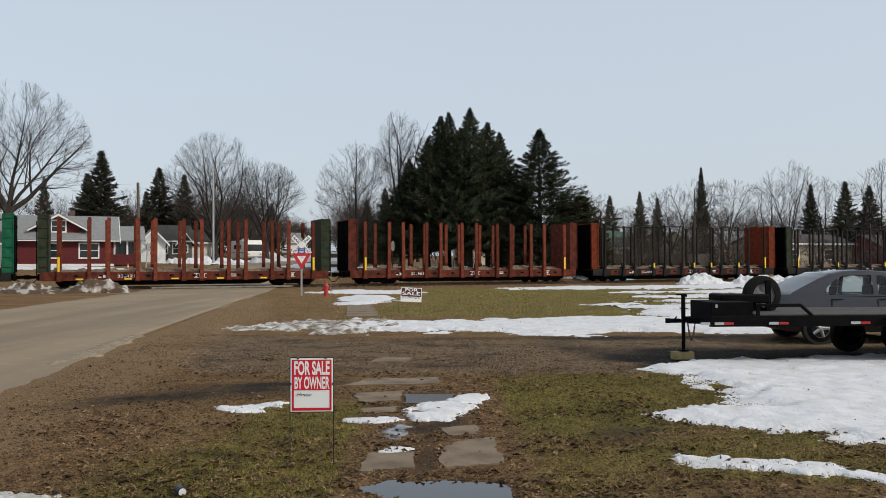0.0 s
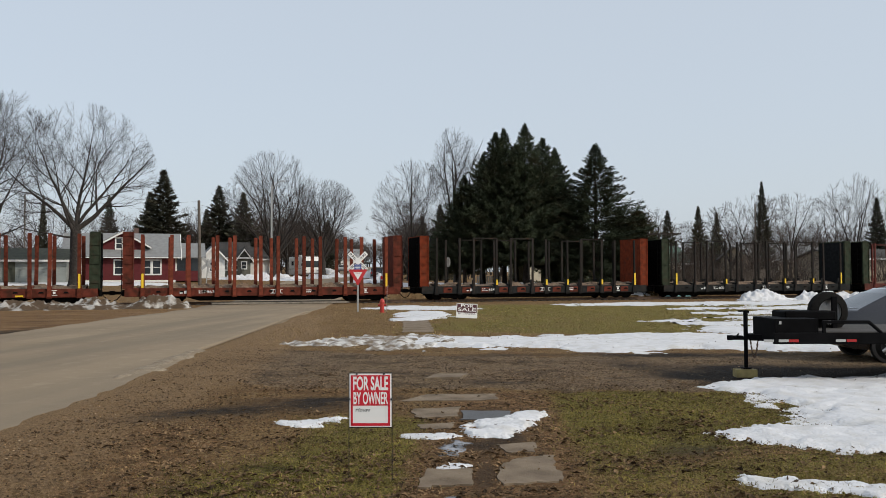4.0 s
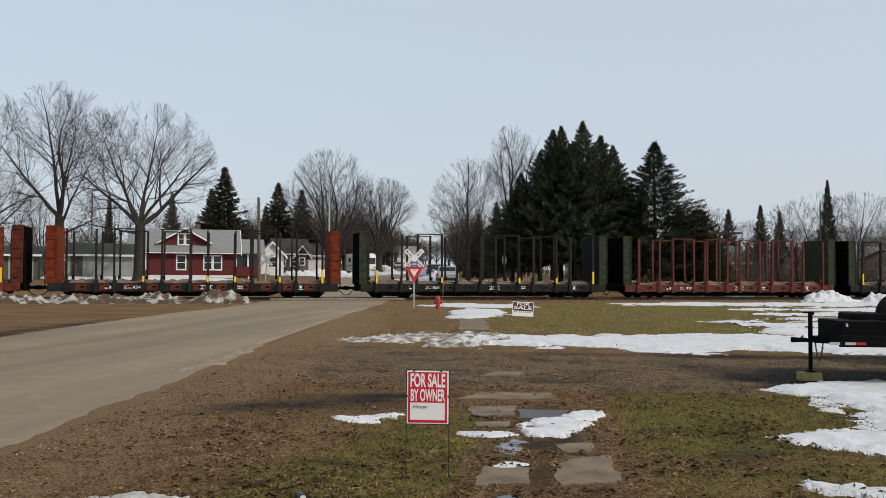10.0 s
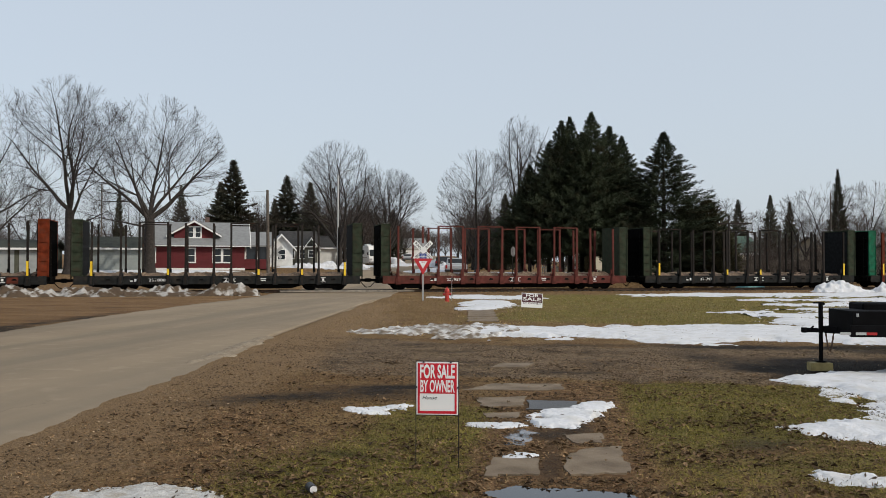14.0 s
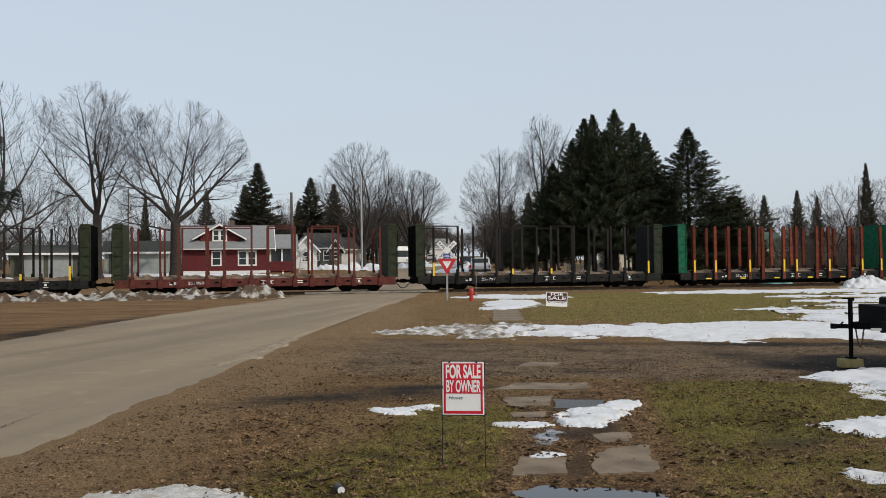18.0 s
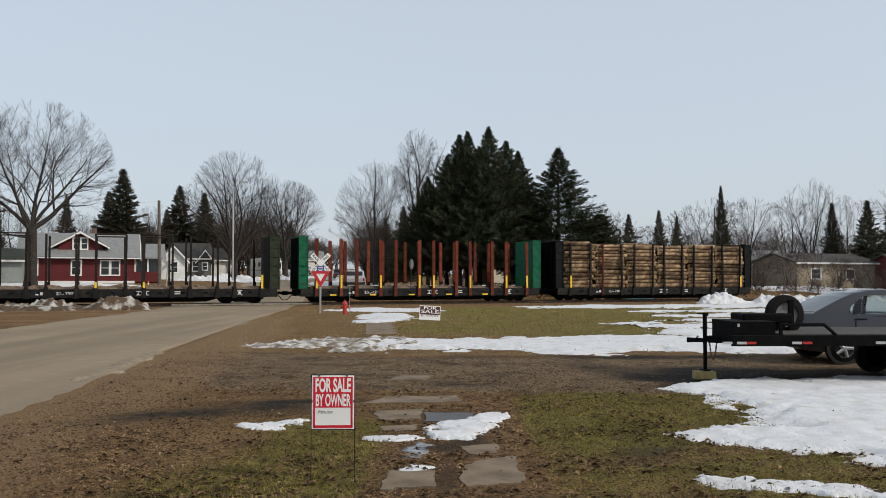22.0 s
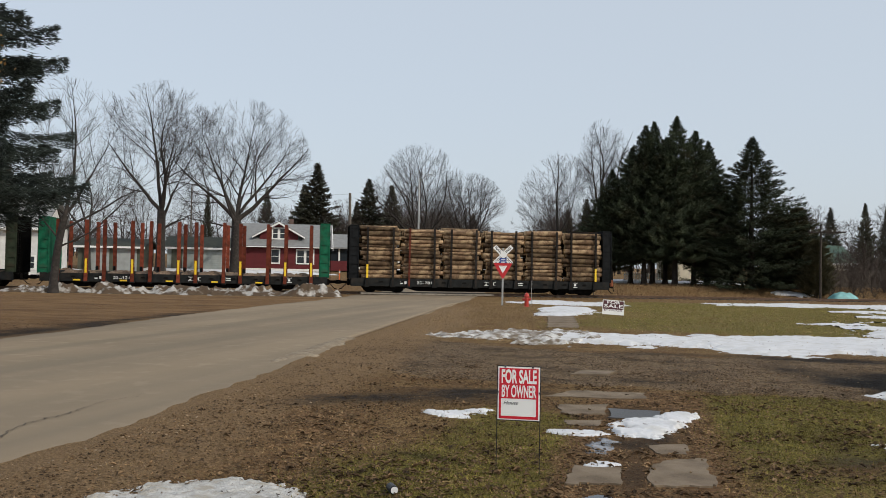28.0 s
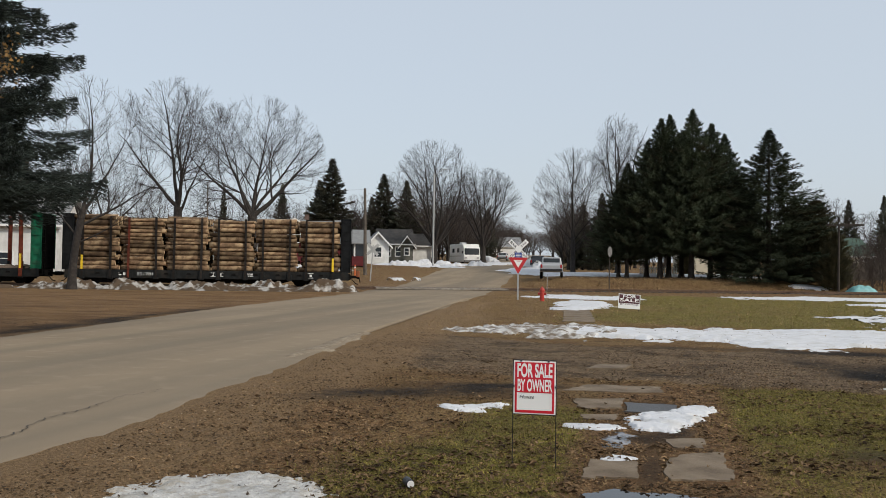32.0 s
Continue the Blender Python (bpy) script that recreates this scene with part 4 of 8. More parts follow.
    def tie_bar(bm):
        box(bm, (0, 0, 4.15), (1.76, 0.10, 0.07))
    for k in ties:
        for y in (-1.5, 1.5):
            shared("tie_bar", cached(("tie", stake), tie_bar, stake, "tie_bar"), car, pose((STAKE_X[2 * k] + STAKE_X[2 * k + 1]) / 2, y, 0))

    # bark left on the deck
    if not loaded:
        X, Y = np.meshgrid(np.linspace(-INNER + 0.2, INNER - 0.2, 150), np.linspace(-1.3, 1.3, 14))
        h = 0.10 + 0.24 * np.abs(lattice(X * 1.3, Y * 1.2, number % 97)) + 0.07 * lattice(X * 5, Y * 5, number % 89)
        Z = 0.86 + np.maximum(h, -0.02) * smooth(1.3, 0.9, np.abs(Y))
        I = np.arange(X.size).reshape(X.shape)
        Q = np.stack([I[:-1, :-1], I[:-1, 1:], I[1:, 1:], I[1:, :-1]], -1).reshape(-1, 4)
        raw("bark_litter", np.stack([X, Y, Z], -1).reshape(-1, 3), Q, M["bark_debris"], car)

    # couplers and hoses
    def coupler(bm):
        box(bm, (0.24, 0, 0.62), (0.56, 0.16, 0.18))
        box(bm, (0.58, 0.02, 0.62), (0.16, 0.26, 0.26))
        box(bm, (0.02, 0, 0.62), (0.16, 0.5, 0.4))

    def hose(bm):
        pts = [(0.1, -0.35, 0.55), (0.28, -0.36, 0.36), (0.42, -0.34, 0.20), (0.58, -0.30, 0.16)]
        for a, b in zip(pts, pts[1:]):
            tube(bm, a, b, 0.028, seg=6)
    for sgn in (-1, 1):
        shared("coupler", cached("coupler", coupler, "truck_black", "coupler", 0.01), car, pose(sgn * (HALF - 0.05), 0, 0, 0, 0, 0 if sgn > 0 else 180))
        shared("brake_hose", cached("hose", hose, "truck_black", "brake_hose"), car, pose(sgn * (HALF - 0.05), 0, 0, 0, 0, 0 if sgn > 0 else 180))

    # coloured panels on the side sill
    if panels:
        def panel(bm):
            box(bm, (0, -0.004, 0.66), (0.62, 0.012, 0.36))
        for k in range(11):
            xm = (STAKE_X[k] + STAKE_X[k + 1]) / 2
            shared("sill_panel", cached(("panel", panels), panel, panels, "sill_panel"), car, pose(xm, -1.452, 0), "rust-red patch panel")

    def hook(bm):
        box(bm, (0, 0, 0.70), (0.30, 0.03, 0.10), taper=0.6)
    for k in range(0, 11):
        shared("tie_down", cached("hook", hook, "truck_black", "tie_down"), car, pose((STAKE_X[k] + STAKE_X[k + 1]) / 2 + 0.1, -1.475, 0))

    # stencils
    def bar(bx, bz):
        def f(bm):
            box(bm, (0, 0, 0), (bx, 0.006, bz))
        return f
    y = -1.475
    for dx in (0.0, 0.26):
        shared("stencil", cached("mark", bar(0.17, 0.17), "white_mark", "stencil"), car, pose(-HALF + 3.35 + dx, y, 0.66), "white stencilled owner mark")
    lettering("car_number", str(number), 0.24, M["white_mark"], car, pose(-HALF + 4.83, y, 0.66, 90, 0, 0), label="white stencilled car number", width=0.95, bold=0.002)
    for bx, bz, x, z in ((0.75, 0.03, 0.45, 0.78), (0.75, 0.03, 0.45, 0.56), (0.10, 0.16, 0.20, 0.67), (0.10, 0.16, 0.42, 0.67), (0.10, 0.16, 0.66, 0.67), (0.55, 0.05, 2.35, 0.74), (0.55, 0.05, 2.35, 0.62), (0.55, 0.03, 6.05, 0.82), (0.55, 0.03, 6.05, 0.54), (0.14, 0.14, 5.93, 0.68), (0.14, 0.14, 6.16, 0.68)):
        shared("stencil", cached(("bar", bx, bz), bar(bx, bz), "white_mark", "stencil"), car, pose(x, y, z))
    if low:
        for k in range(1, 11, 2):
            shared("sill_reflector", cached("sillref", bar(0.42, 0.09), "yellow", "sill_reflector"), car, pose((STAKE_X[k] + STAKE_X[k - 1]) / 2 + 0.3, y, 0.50))
    bogie(car, -6.35, wheelsets)
    bogie(car, 6.35, wheelsets)
    return car, wheelsets


TRAIN = [
    flat_car("black log flatcar with bright green bulkheads and red stakes", "car_black", "stake_red", "green", 238117, yellow=(0, 5, 11), low=True),
    flat_car("rust-red log flatcar with olive bulkheads and red stakes", "rust_red", "stake_red", "olive", 338121, yellow=(0, 11), low=True),
    flat_car("rust-red log flatcar with red-brown bulkheads and stakes", "rust_red", "stake_red", "rust_red", 237963, yellow=(0, 11)),
    flat_car("dark log flatcar with orange-red bulkheads and patched sill", "car_black", "dark_stake", "orange_rust", 238454, wide=False, ties=(1, 2, 4), yellow=(3, 6, 7, 9, 11), panels="rust_red"),
    flat_car("black log flatcar with olive bulkheads and dark stakes", "car_black", "dark_stake", "olive", 237800, wide=False, ties=(1, 3, 4), yellow=(0, 3, 7, 9, 11), inner="slate"),
    flat_car("faded red log flatcar with olive bulkheads and pink stakes", "red_fade", "red_fade", "olive", 237959, wide=False, ties=(1, 2, 3, 4)),
    flat_car("black log flatcar with olive bulkheads, empty dark stakes", "car_black", "dark_stake", "olive", 237797, wide=False, ties=(0, 2, 3), yellow=(0, 4, 6, 11), inner="slate"),
    flat_car("black log flatcar with green bulkheads and red stakes", "car_black", "stake_red", "green", 238121, yellow=(0, 1, 3, 5, 6, 8, 10, 11), low=True),
    flat_car("black log flatcar stacked full with pulpwood logs", "car_black", "dark_stake", "slate", 237781, wide=False, ties=(5,), yellow=(0, 11), loaded=True),
]

# end-of-train device on the last coupler
M["rusty_orange"] = material("rusty orange casing", (0.24, 0.075, 0.03), 0.8, scale=9, amount=0.4)
bm = bmesh.new()
box(bm, (HALF + 0.52, 0.0, 0.82), (0.22, 0.30, 0.42))
device = part("end_device", bm, M["rusty_orange"], TRAIN[-1][0], "rusty orange end-of-train lamp box", 0.02)
bm = bmesh.new()
tube(bm, (HALF + 0.60, -0.10, 0.64), (HALF + 0.66, -0.14, 0.28), 0.03, seg=7)
part("air_hose", bm, M["truck_black"], device)

# logs: six stacks, each its own thing on the last car
log_meshes = []
for k in range(10):
    rnd = random.Random(900 + k)
    bm = bmesh.new()
    seg, rings = 10, []
    for i in range(7):
        f = i / 6
        x = (f - 0.5) * 2.46
        r = 0.14 * (1.0 + 0.10 * (0.5 - f) + rnd.uniform(-0.05, 0.05))
        cy, cz = 0.014 * math.sin(f * 3 + k), 0.014 * math.cos(f * 2.3 + 2 * k)
        rings.append([bm.verts.new((x, cy + r * math.cos(a * math.tau / seg) * rnd.uniform(0.94, 1.06), cz + r * math.sin(a * math.tau / seg) * rnd.uniform(0.94, 1.06))) for a in range(seg)])
    for a, b in zip(rings, rings[1:]):
        for i in range(seg):
            bm.faces.new((a[i], a[(i + 1) % seg], b[(i + 1) % seg], b[i]))
    bm.faces.new(rings[0][::-1])
    bm.faces.new(rings[-1])
    bmesh.ops.recalc_face_normals(bm, faces=bm.faces)
    me = bpy.data.meshes.new("log")
    bm.to_mesh(me)
    bm.free()
    me.materials.append(M["log_bark"])
    me.materials.append(M["log_end"])
    me.polygons[-1].material_index = me.polygons[-2].material_index = 1
    me.polygons.foreach_set("use_smooth", [len(p.vertices) == 4 for p in me.polygons])
    log_meshes.append(me)
STACKS = []
rnd = random.Random(77)
for k in range(6):
    st = thing("log_stack", "stack of cut pulpwood logs with patchy bark on a rail car", "logs", group="log stacks on the last car")
    st["at"] = (-2.5 + k) * PITCH
    top = 4.10 + rnd.uniform(-0.06, 0.08)
    cols_y = [-1.24, -0.95, -0.66, -0.37, -0.08, 0.21, 0.50, 0.79, 1.10]
    for ci, cy in enumerate(cols_y):
        z = 0.90
        while z < top:
            r = rnd.choice((0.10, 0.125, 0.14, 0.155, 0.175)) * rnd.uniform(0.9, 1.1)
            if z + 2 * r > top + 0.14:
                break
            visible = ci in (0, 8) or z > top - 0.5 or (ci == 1 and rnd.random() < 0.5)
            if visible:
                lg = shared("log", log_meshes[rnd.randrange(10)], st, pose(rnd.uniform(-0.16, 0.16), cy + rnd.uniform(-0.07, 0.05), z + r, rnd.uniform(0, 360), rnd.uniform(-1.2, 1.2), rnd.choice((0, 180)) + rnd.uniform(-0.8, 0.8)) @ Matrix.Diagonal((rnd.uniform(0.97, 1.03), r / 0.14, r / 0.14, 1)))
            z += 2 * r * 0.985
    STACKS.append(st)


# ---- trees ----
def dome(p, d, crown):
    """Distance from p along d to the edge of a crown: centre height, half width, half height."""
    zc, hw, hh = crown
    a = (d[0] / hw) ** 2 + (d[1] / hw) ** 2 + (d[2] / hh) ** 2
    b = (p[0] * d[0] + p[1] * d[1]) / hw ** 2 + (p[2] - zc) * d[2] / hh ** 2
    c = (p[0] / hw) ** 2 + (p[1] / hw) ** 2 + ((p[2] - zc) / hh) ** 2 - 1
    q = b * b - a * c
    return (-b + math.sqrt(q)) / a if q > 0 else 0.0


def grow(seed, trunk_h, trunk_r, limbs, crown, lean=(0.0, 0.0), twiggy=1.0, fan=1.0, spires=0):
    """Lines of a leafless tree: a trunk, limbs (height, azimuth, tilt, length, radius), then fanned branches and fine twigs that
    run out to the edge of a domed crown. Each line: points, radii, the line and point it springs from, level."""
    rs = np.random.RandomState(seed)
    lines = []
    GAP = (0.80, 0.44 / fan, 0.19 / twiggy, 9.0)
    STEP = (0.45, 0.42, 0.36, 0.30)
    OPEN = ((34, 52), (26, 46), (20, 42))
    BEND = (0.018, 0.05, 0.06, 0.03)
    JIT = (0.05, 0.085, 0.09, 0.09)

    def branch(p, d, length, r, level, root):
        n = max(2, int(round(length / STEP[level])))
        step = length / n
        pts, rad, dirs = [p], [r], [d]
        for k in range(n):
            w = rs.normal(0, JIT[level], 3)
            w[2] += BEND[level] * step
            if level:
                w[:2] += 0.06 * step * p[:2] / crown[1]
            d = d + w
            d = d / math.sqrt(d @ d)
            p = p + d * step
            f = (k + 1) / n
            pts.append(p)
            dirs.append(d)
            rad.append(max(r * (1 - (0.93 if level < 3 else 0.5) * f ** 0.85), 0.0042))
        me = len(lines)
        lines.append((pts, rad, root, level))
        if level == 3:
            return
        at = length * (0.26 if level == 0 else 0.14)
        if spires and level == 0:
            at = 0.3
        turn = rs.uniform(0, 6.28)
        while at < length * 0.985:
            i = min(int(at / step), n - 1)
            u = at / step - i
            q = pts[i] + (pts[i + 1] - pts[i]) * u
            ax = dirs[i + 1]
            e = np.cross(ax, (0.3, 0.2, 1.0) if abs(ax[2]) < 0.9 else (1.0, 0.1, 0.0))
            e /= math.sqrt(e @ e)
            g = np.cross(ax, e)
            turn += 2.4 + rs.normal(0, 0.4)
            f = at / length
            ang = radians(rs.uniform(*OPEN[level]) * (1.12 - 0.34 * f) + 12 * spires * (level == 0))
            c = ax * math.cos(ang) + (e * math.cos(turn) + g * math.sin(turn)) * math.sin(ang)
            room = dome(q, c, crown) * rs.uniform(0.70, 1.10)
            left = length - at
            want = ((0.62 * left + 2.6) * rs.uniform(0.7, 1.15), (0.50 * left + 0.85) * rs.uniform(0.7, 1.2), rs.uniform(0.40, 0.95))[level]
            cl = min(want, room)
            if cl > 0.22:
                pr = rad[i]
                cr = (max(pr * rs.uniform(0.42, 0.58), 0.018), max(pr * 0.50, 0.010), 0.0068)[level]
                branch(q, c, cl, cr, level + 1, (me, i))
            at += GAP[level] * rs.uniform(0.6, 1.4)
        for k in range(2):
            e = np.cross(d, rs.normal(0, 1, 3))
            e /= math.sqrt(e @ e)
            ang = radians(rs.uniform(8, 24))
            c = d * math.cos(ang) + e * math.sin(ang)
            cl = min((2.0, 1.1, 0.6)[level] * rs.uniform(0.7, 1.2), dome(p, c, crown))
            if cl > 0.2:
                branch(p, c, cl, max(rad[-1], 0.0075), level + 1, (me, n))

    zs = [-0.35, 0.05, 0.35, 0.8] + list(np.linspace(1.4, trunk_h, 6))
    pts = [np.array([lean[0] * (z / trunk_h) ** 2, lean[1] * (z / trunk_h) ** 2, z]) for z in zs]
    rad = [trunk_r * (1 + 0.55 * math.exp(-max(z, 0) * 2.6)) * (1 - 0.15 * max(0, z) / trunk_h) for z in zs]
    lines.append((pts, rad, None, 0))
    for z, az, tilt, length, r in limbs:
        i = int(np.argmin([abs(q - z) for q in zs]))
        p = pts[i] + np.array([0, 0, min(0.0, z - zs[i])])
        a, t = radians(az), radians(tilt)
        branch(p, np.array([math.sin(t) * math.cos(a), math.sin(t) * math.sin(a), math.cos(t)]), min(length, 1.15 * max(2.0, dome(p, np.array([math.sin(t) * math.cos(a), math.sin(t) * math.sin(a), math.cos(t)]), crown))), r, 0, (0, i))
    return lines


def limb_mesh(lines, thick, mat, sides):
    """Wood that is thicker than a given radius, as one joined skin."""
    V, F, first = [], [], {}
    for j, (pts, rad, root, level) in enumerate(lines):
        if rad[0] < thick:
            continue
        n = len(pts)
        first[j] = len(V)
        for i in range(n):
            d = pts[min(i + 1, n - 1)] - pts[max(i - 1, 0)]
            d = d / (math.sqrt(d @ d) + 1e-9)
            e = np.cross(d, (0.0, 0.0, 1.0) if abs(d[2]) < 0.9 else (1.0, 0.0, 0.0))
            e /= math.sqrt(e @ e) + 1e-9
            g = np.cross(d, e)
            for k in range(sides):
                a = k * math.tau / sides
                V.append(tuple(pts[i] + (e * math.cos(a) + g * math.sin(a)) * rad[i]))
        b = first[j]
        for i in range(n - 1):
            for k in range(sides):
                F.append((b + i * sides + k, b + i * sides + (k + 1) % sides, b + (i + 1) * sides + (k + 1) % sides, b + (i + 1) * sides + k))
        if root and root[0] in first:
            F.append((b, b + 1, first[root[0]] + root[1] * sides))
    me = bpy.data.meshes.new("trunk")
    me.from_pydata(V, [], F)
    me.materials.append(mat)
    me.shade_smooth()
    return me


def twig_mesh(lines, thick, mat, least=0.0):
    """The thinner wood, as three-sided rods."""
    A, B, R0, R1 = [], [], [], []
    for pts, rad, root, level in lines:
        if rad[0] < thick:
            A += pts[:-1]
            B += pts[1:]
            R0 += rad[:-1]
            R1 += rad[1:]
    A, B = np.array(A), np.array(B)
    R0, R1 = np.maximum(np.array(R0), least), np.maximum(np.array(R1), least * 0.7)
    D = B - A
    D /= np.linalg.norm(D, axis=1)[:, None] + 1e-9
    ref = np.where(np.abs(D[:, 2:3]) < 0.9, np.array([[0, 0, 1.0]]), np.array([[1.0, 0, 0]]))
    E = np.cross(D, ref)
    E /= np.linalg.norm(E, axis=1)[:, None] + 1e-9
    G = np.cross(D, E)
    out = []
    for P, R in ((A, R0), (B, R1)):
        for k in range(3):
            a = k * math.tau / 3
            out.append(P + (E * math.cos(a) + G * math.sin(a)) * R[:, None])
    V = np.stack(out, 1).reshape(-1, 3)
    base = np.arange(len(A))[:, None] * 6
    F = np.concatenate([base + np.array([[k, (k + 1) % 3, 3 + (k + 1) % 3, 3 + k]]) for k in range(3)], 0)
    me = bpy.data.meshes.new("crown")
    me.from_pydata(V.tolist(), [], F.tolist())
    me.materials.append(mat)
    me.shade_smooth()
    return me


def crown_part(me, parent):
    return tagged(shared("crown", me, parent), "bare twigs", kind="stuff")


def limbed_tree(label, m, seed, trunk_h, trunk_r, limbs, crown, **kw):
    t = thing("bare_tree", label, "tree", m)
    lines = grow(seed, trunk_h, trunk_r, limbs, crown, **kw)
    shared("trunk", limb_mesh(lines, 0.035, M["bare_wood"], 7), t)
    crown_part(twig_mesh(lines, 0.035, M["twig"]), t)
    return t


def conifer_mesh(seed, height, radius, mat, boughs=420, sprays=60000, size=0.22, droop=0.25, ragged=0.25, bottom=0.06, full=0.55, power=0.9, slim=0.15, lift=0.25, spread=0.30, hang=0.25):
    """Crown of a spruce: boughs all round the stem, reaching to a cone that is full below, each clothed in short flat sprays."""
    rs = np.random.RandomState(seed)
    k = np.arange(boughs)
    f = (k + rs.uniform(0, 1, boughs)) / boughs
    f = 1 - (1 - f) ** 0.98
    z0 = height * (bottom + (1 - bottom) * f)
    az = k * 2.39996 + rs.normal(0, 0.25, boughs)
    reach = radius * np.minimum(1.0, (1 - f) / full) ** power * (1 + ragged * rs.uniform(-1, 0.5, boughs)) + 0.06
    share = (reach + 0.2) ** 1.12
    count = np.maximum(5, (sprays * share / share.sum()).astype(int))
    j = np.repeat(k, count)
    n = len(j)
    t = rs.uniform(0.05, 1.0, n) ** 0.62
    r, a = reach[j], az[j]
    out = np.stack([np.cos(a), np.sin(a), np.zeros(n)], -1)
    lat = np.stack([-np.sin(a), np.cos(a), np.zeros(n)], -1)
    up = lift * f[j] - droop * (1 - f[j])
    rise = r * (up * t + 0.20 * t ** 3 * (1 - 0.4 * f[j]))
    width = (spread * r * (1.02 - t) + 0.05) * rs.uniform(-1, 1, n)
    P = out * (t * r)[:, None] + lat * width[:, None]
    P[:, 2] += z0[j] + rise - hang * rs.uniform(0, 1, n) ** 2 * (1 - 0.5 * f[j]) + rs.normal(0, 0.04, n)
    D = out * rs.uniform(0.5, 1.0, n)[:, None] + lat * (np.sign(width) * rs.uniform(0.1, 0.8, n))[:, None]
    D[:, 2] += up * 0.8 + rs.normal(0.05, 0.28, n)
    D /= np.linalg.norm(D, axis=1)[:, None]
    S = size * rs.uniform(0.5, 1.3, n)[:, None]
    side = np.cross(D, rs.normal(0, 1, (n, 3)) * np.array([0.6, 0.6, 0.3]) + np.array([0, 0, 1]))
    side /= np.linalg.norm(side, axis=1)[:, None] + 1e-9
    nor = np.cross(side, D)
    q = [P - D * S * 0.3, P + side * S * slim - nor * S * 0.10, P + D * S * 0.8, P - side * S * slim - nor * S * 0.10]
    V = np.stack(q, 1).reshape(-1, 3)
    b = np.arange(n)[:, None] * 4
    F = np.concatenate([b + np.array([[0, 1, 2]]), b + np.array([[0, 2, 3]])], 0)
    me = bpy.data.meshes.new("crown")
    me.from_pydata(V.tolist(), [], F.tolist())
    me.materials.append(M[mat])
    return me


def trunk_mesh(height, r, mat="bark"):
    """A tapered stem with a flared, rooted foot."""
    V, F, seg = [], [], 10
    zs = [-0.4, 0.0, 0.2, 0.6, height * 0.2, height * 0.45, height * 0.7, height * 0.98]
    for z in zs:
        for k in range(seg):
            a = k * math.tau / seg
            q = r * (1 - 0.95 * max(z, 0) / height) * (1 + (0.9 + 0.5 * math.cos(a * 5)) * math.exp(-max(z + 0.1, 0) * 4))
            V.append((q * math.cos(a), q * math.sin(a), z))
    for i in range(len(zs) - 1):
        for k in range(seg):
            F.append((i * seg + k, i * seg + (k + 1) % seg, (i + 1) * seg + (k + 1) % seg, (i + 1) * seg + k))
    me = bpy.data.meshes.new("trunk")
    me.from_pydata(V, [], F)
    me.materials.append(M[mat])
    me.shade_smooth()
    return me


def conifer(label, m, crown, trunk, scale=1.0, wide=1.0):
    t = thing("spruce_tree", label, "tree", m @ Matrix.Diagonal((scale * wide, scale * wide, scale, 1)))
    shared("trunk", trunk, t)
    tagged(shared("crown", crown, t), "dense dark needles", kind="stuff")
    return t


def stand(p, turn=0.0, up=-0.05):
    return Matrix.Translation(tz(p, up)) @ Matrix.Rotation(turn, 4, "Z")


# the dark spruces beyond the crossing: bearing, distance, height, half width
SPRUCE = [conifer_mesh(11, 15.0, 4.2, "needles", boughs=560, sprays=80000, bottom=0.17, ragged=0.52, full=0.74, power=1.0, droop=0.18), conifer_mesh(12, 15.0, 4.2, "needles", boughs=520, sprays=80000, bottom=0.19, ragged=0.55, full=0.70, power=1.0, droop=0.16), conifer_mesh(13, 15.0, 4.2, "needles", boughs=620, sprays=90000, bottom=0.03, ragged=0.42, full=0.66, power=1.0, droop=0.26)]
SPRUCE_TRUNK = trunk_mesh(15, 0.26)
for k, (b, d, h, w) in enumerate(((2.74, 78, 8.2, 2.7), (2.2, 76, 9.9, 2.9), (0.95, 80, 12.4, 3.2), (0.12, 76, 13.7, 3.7), (-0.42, 79, 14.5, 3.6), (-1.20, 82, 13.4, 3.6), (-1.80, 76, 14.4, 3.8), (-2.97, 77, 13.3, 3.7), (-3.75, 80, 12.8, 3.4), (-4.5, 84, 9.5, 3.2))):
    conifer("tall dark spruce with bare lower trunk in a dense group", stand(bearing(b, d), k * 1.7), SPRUCE[k % 2], SPRUCE_TRUNK, h / 15.0, w / 4.2 * 15.0 / h)
conifer("broad dark spruce with boughs down to the ground", stand(bearing(-6.38, 76), 0.4), SPRUCE[2], SPRUCE_TRUNK, 12.5 / 15.0, 4.8 / 4.2 * 15.0 / 12.2)
conifer("broad dark spruce with boughs down to the ground", stand(bearing(-7.9, 79), 2.4), SPRUCE[2], SPRUCE_TRUNK, 7.2 / 15.0, 2.2 / 4.2 * 15.0 / 7.2)
CEDAR = conifer_mesh(21, 8.0, 2.0, "cedar", boughs=380, sprays=34000, size=0.22, droop=-0.5, lift=0.7, bottom=0.0, full=0.75, power=0.6, ragged=0.35, hang=0.1)
CEDAR_TRUNK = trunk_mesh(8, 0.16)
for b, d, h, w in ((-3.7, 92, 3.0, 1.5), (-4.9, 93, 3.4, 1.5), (-1.4, 95, 2.6, 1.6), (-9.05, 77, 6.6, 1.35), (-10.1, 74, 4.6, 1.2), (-8.5, 78, 6.0, 1.3)):
    t = conifer("olive-brown cedar bush among the spruces", stand(bearing(b, d), b), CEDAR, CEDAR_TRUNK, h / 8, w)
    t.name = "cedar_tree"

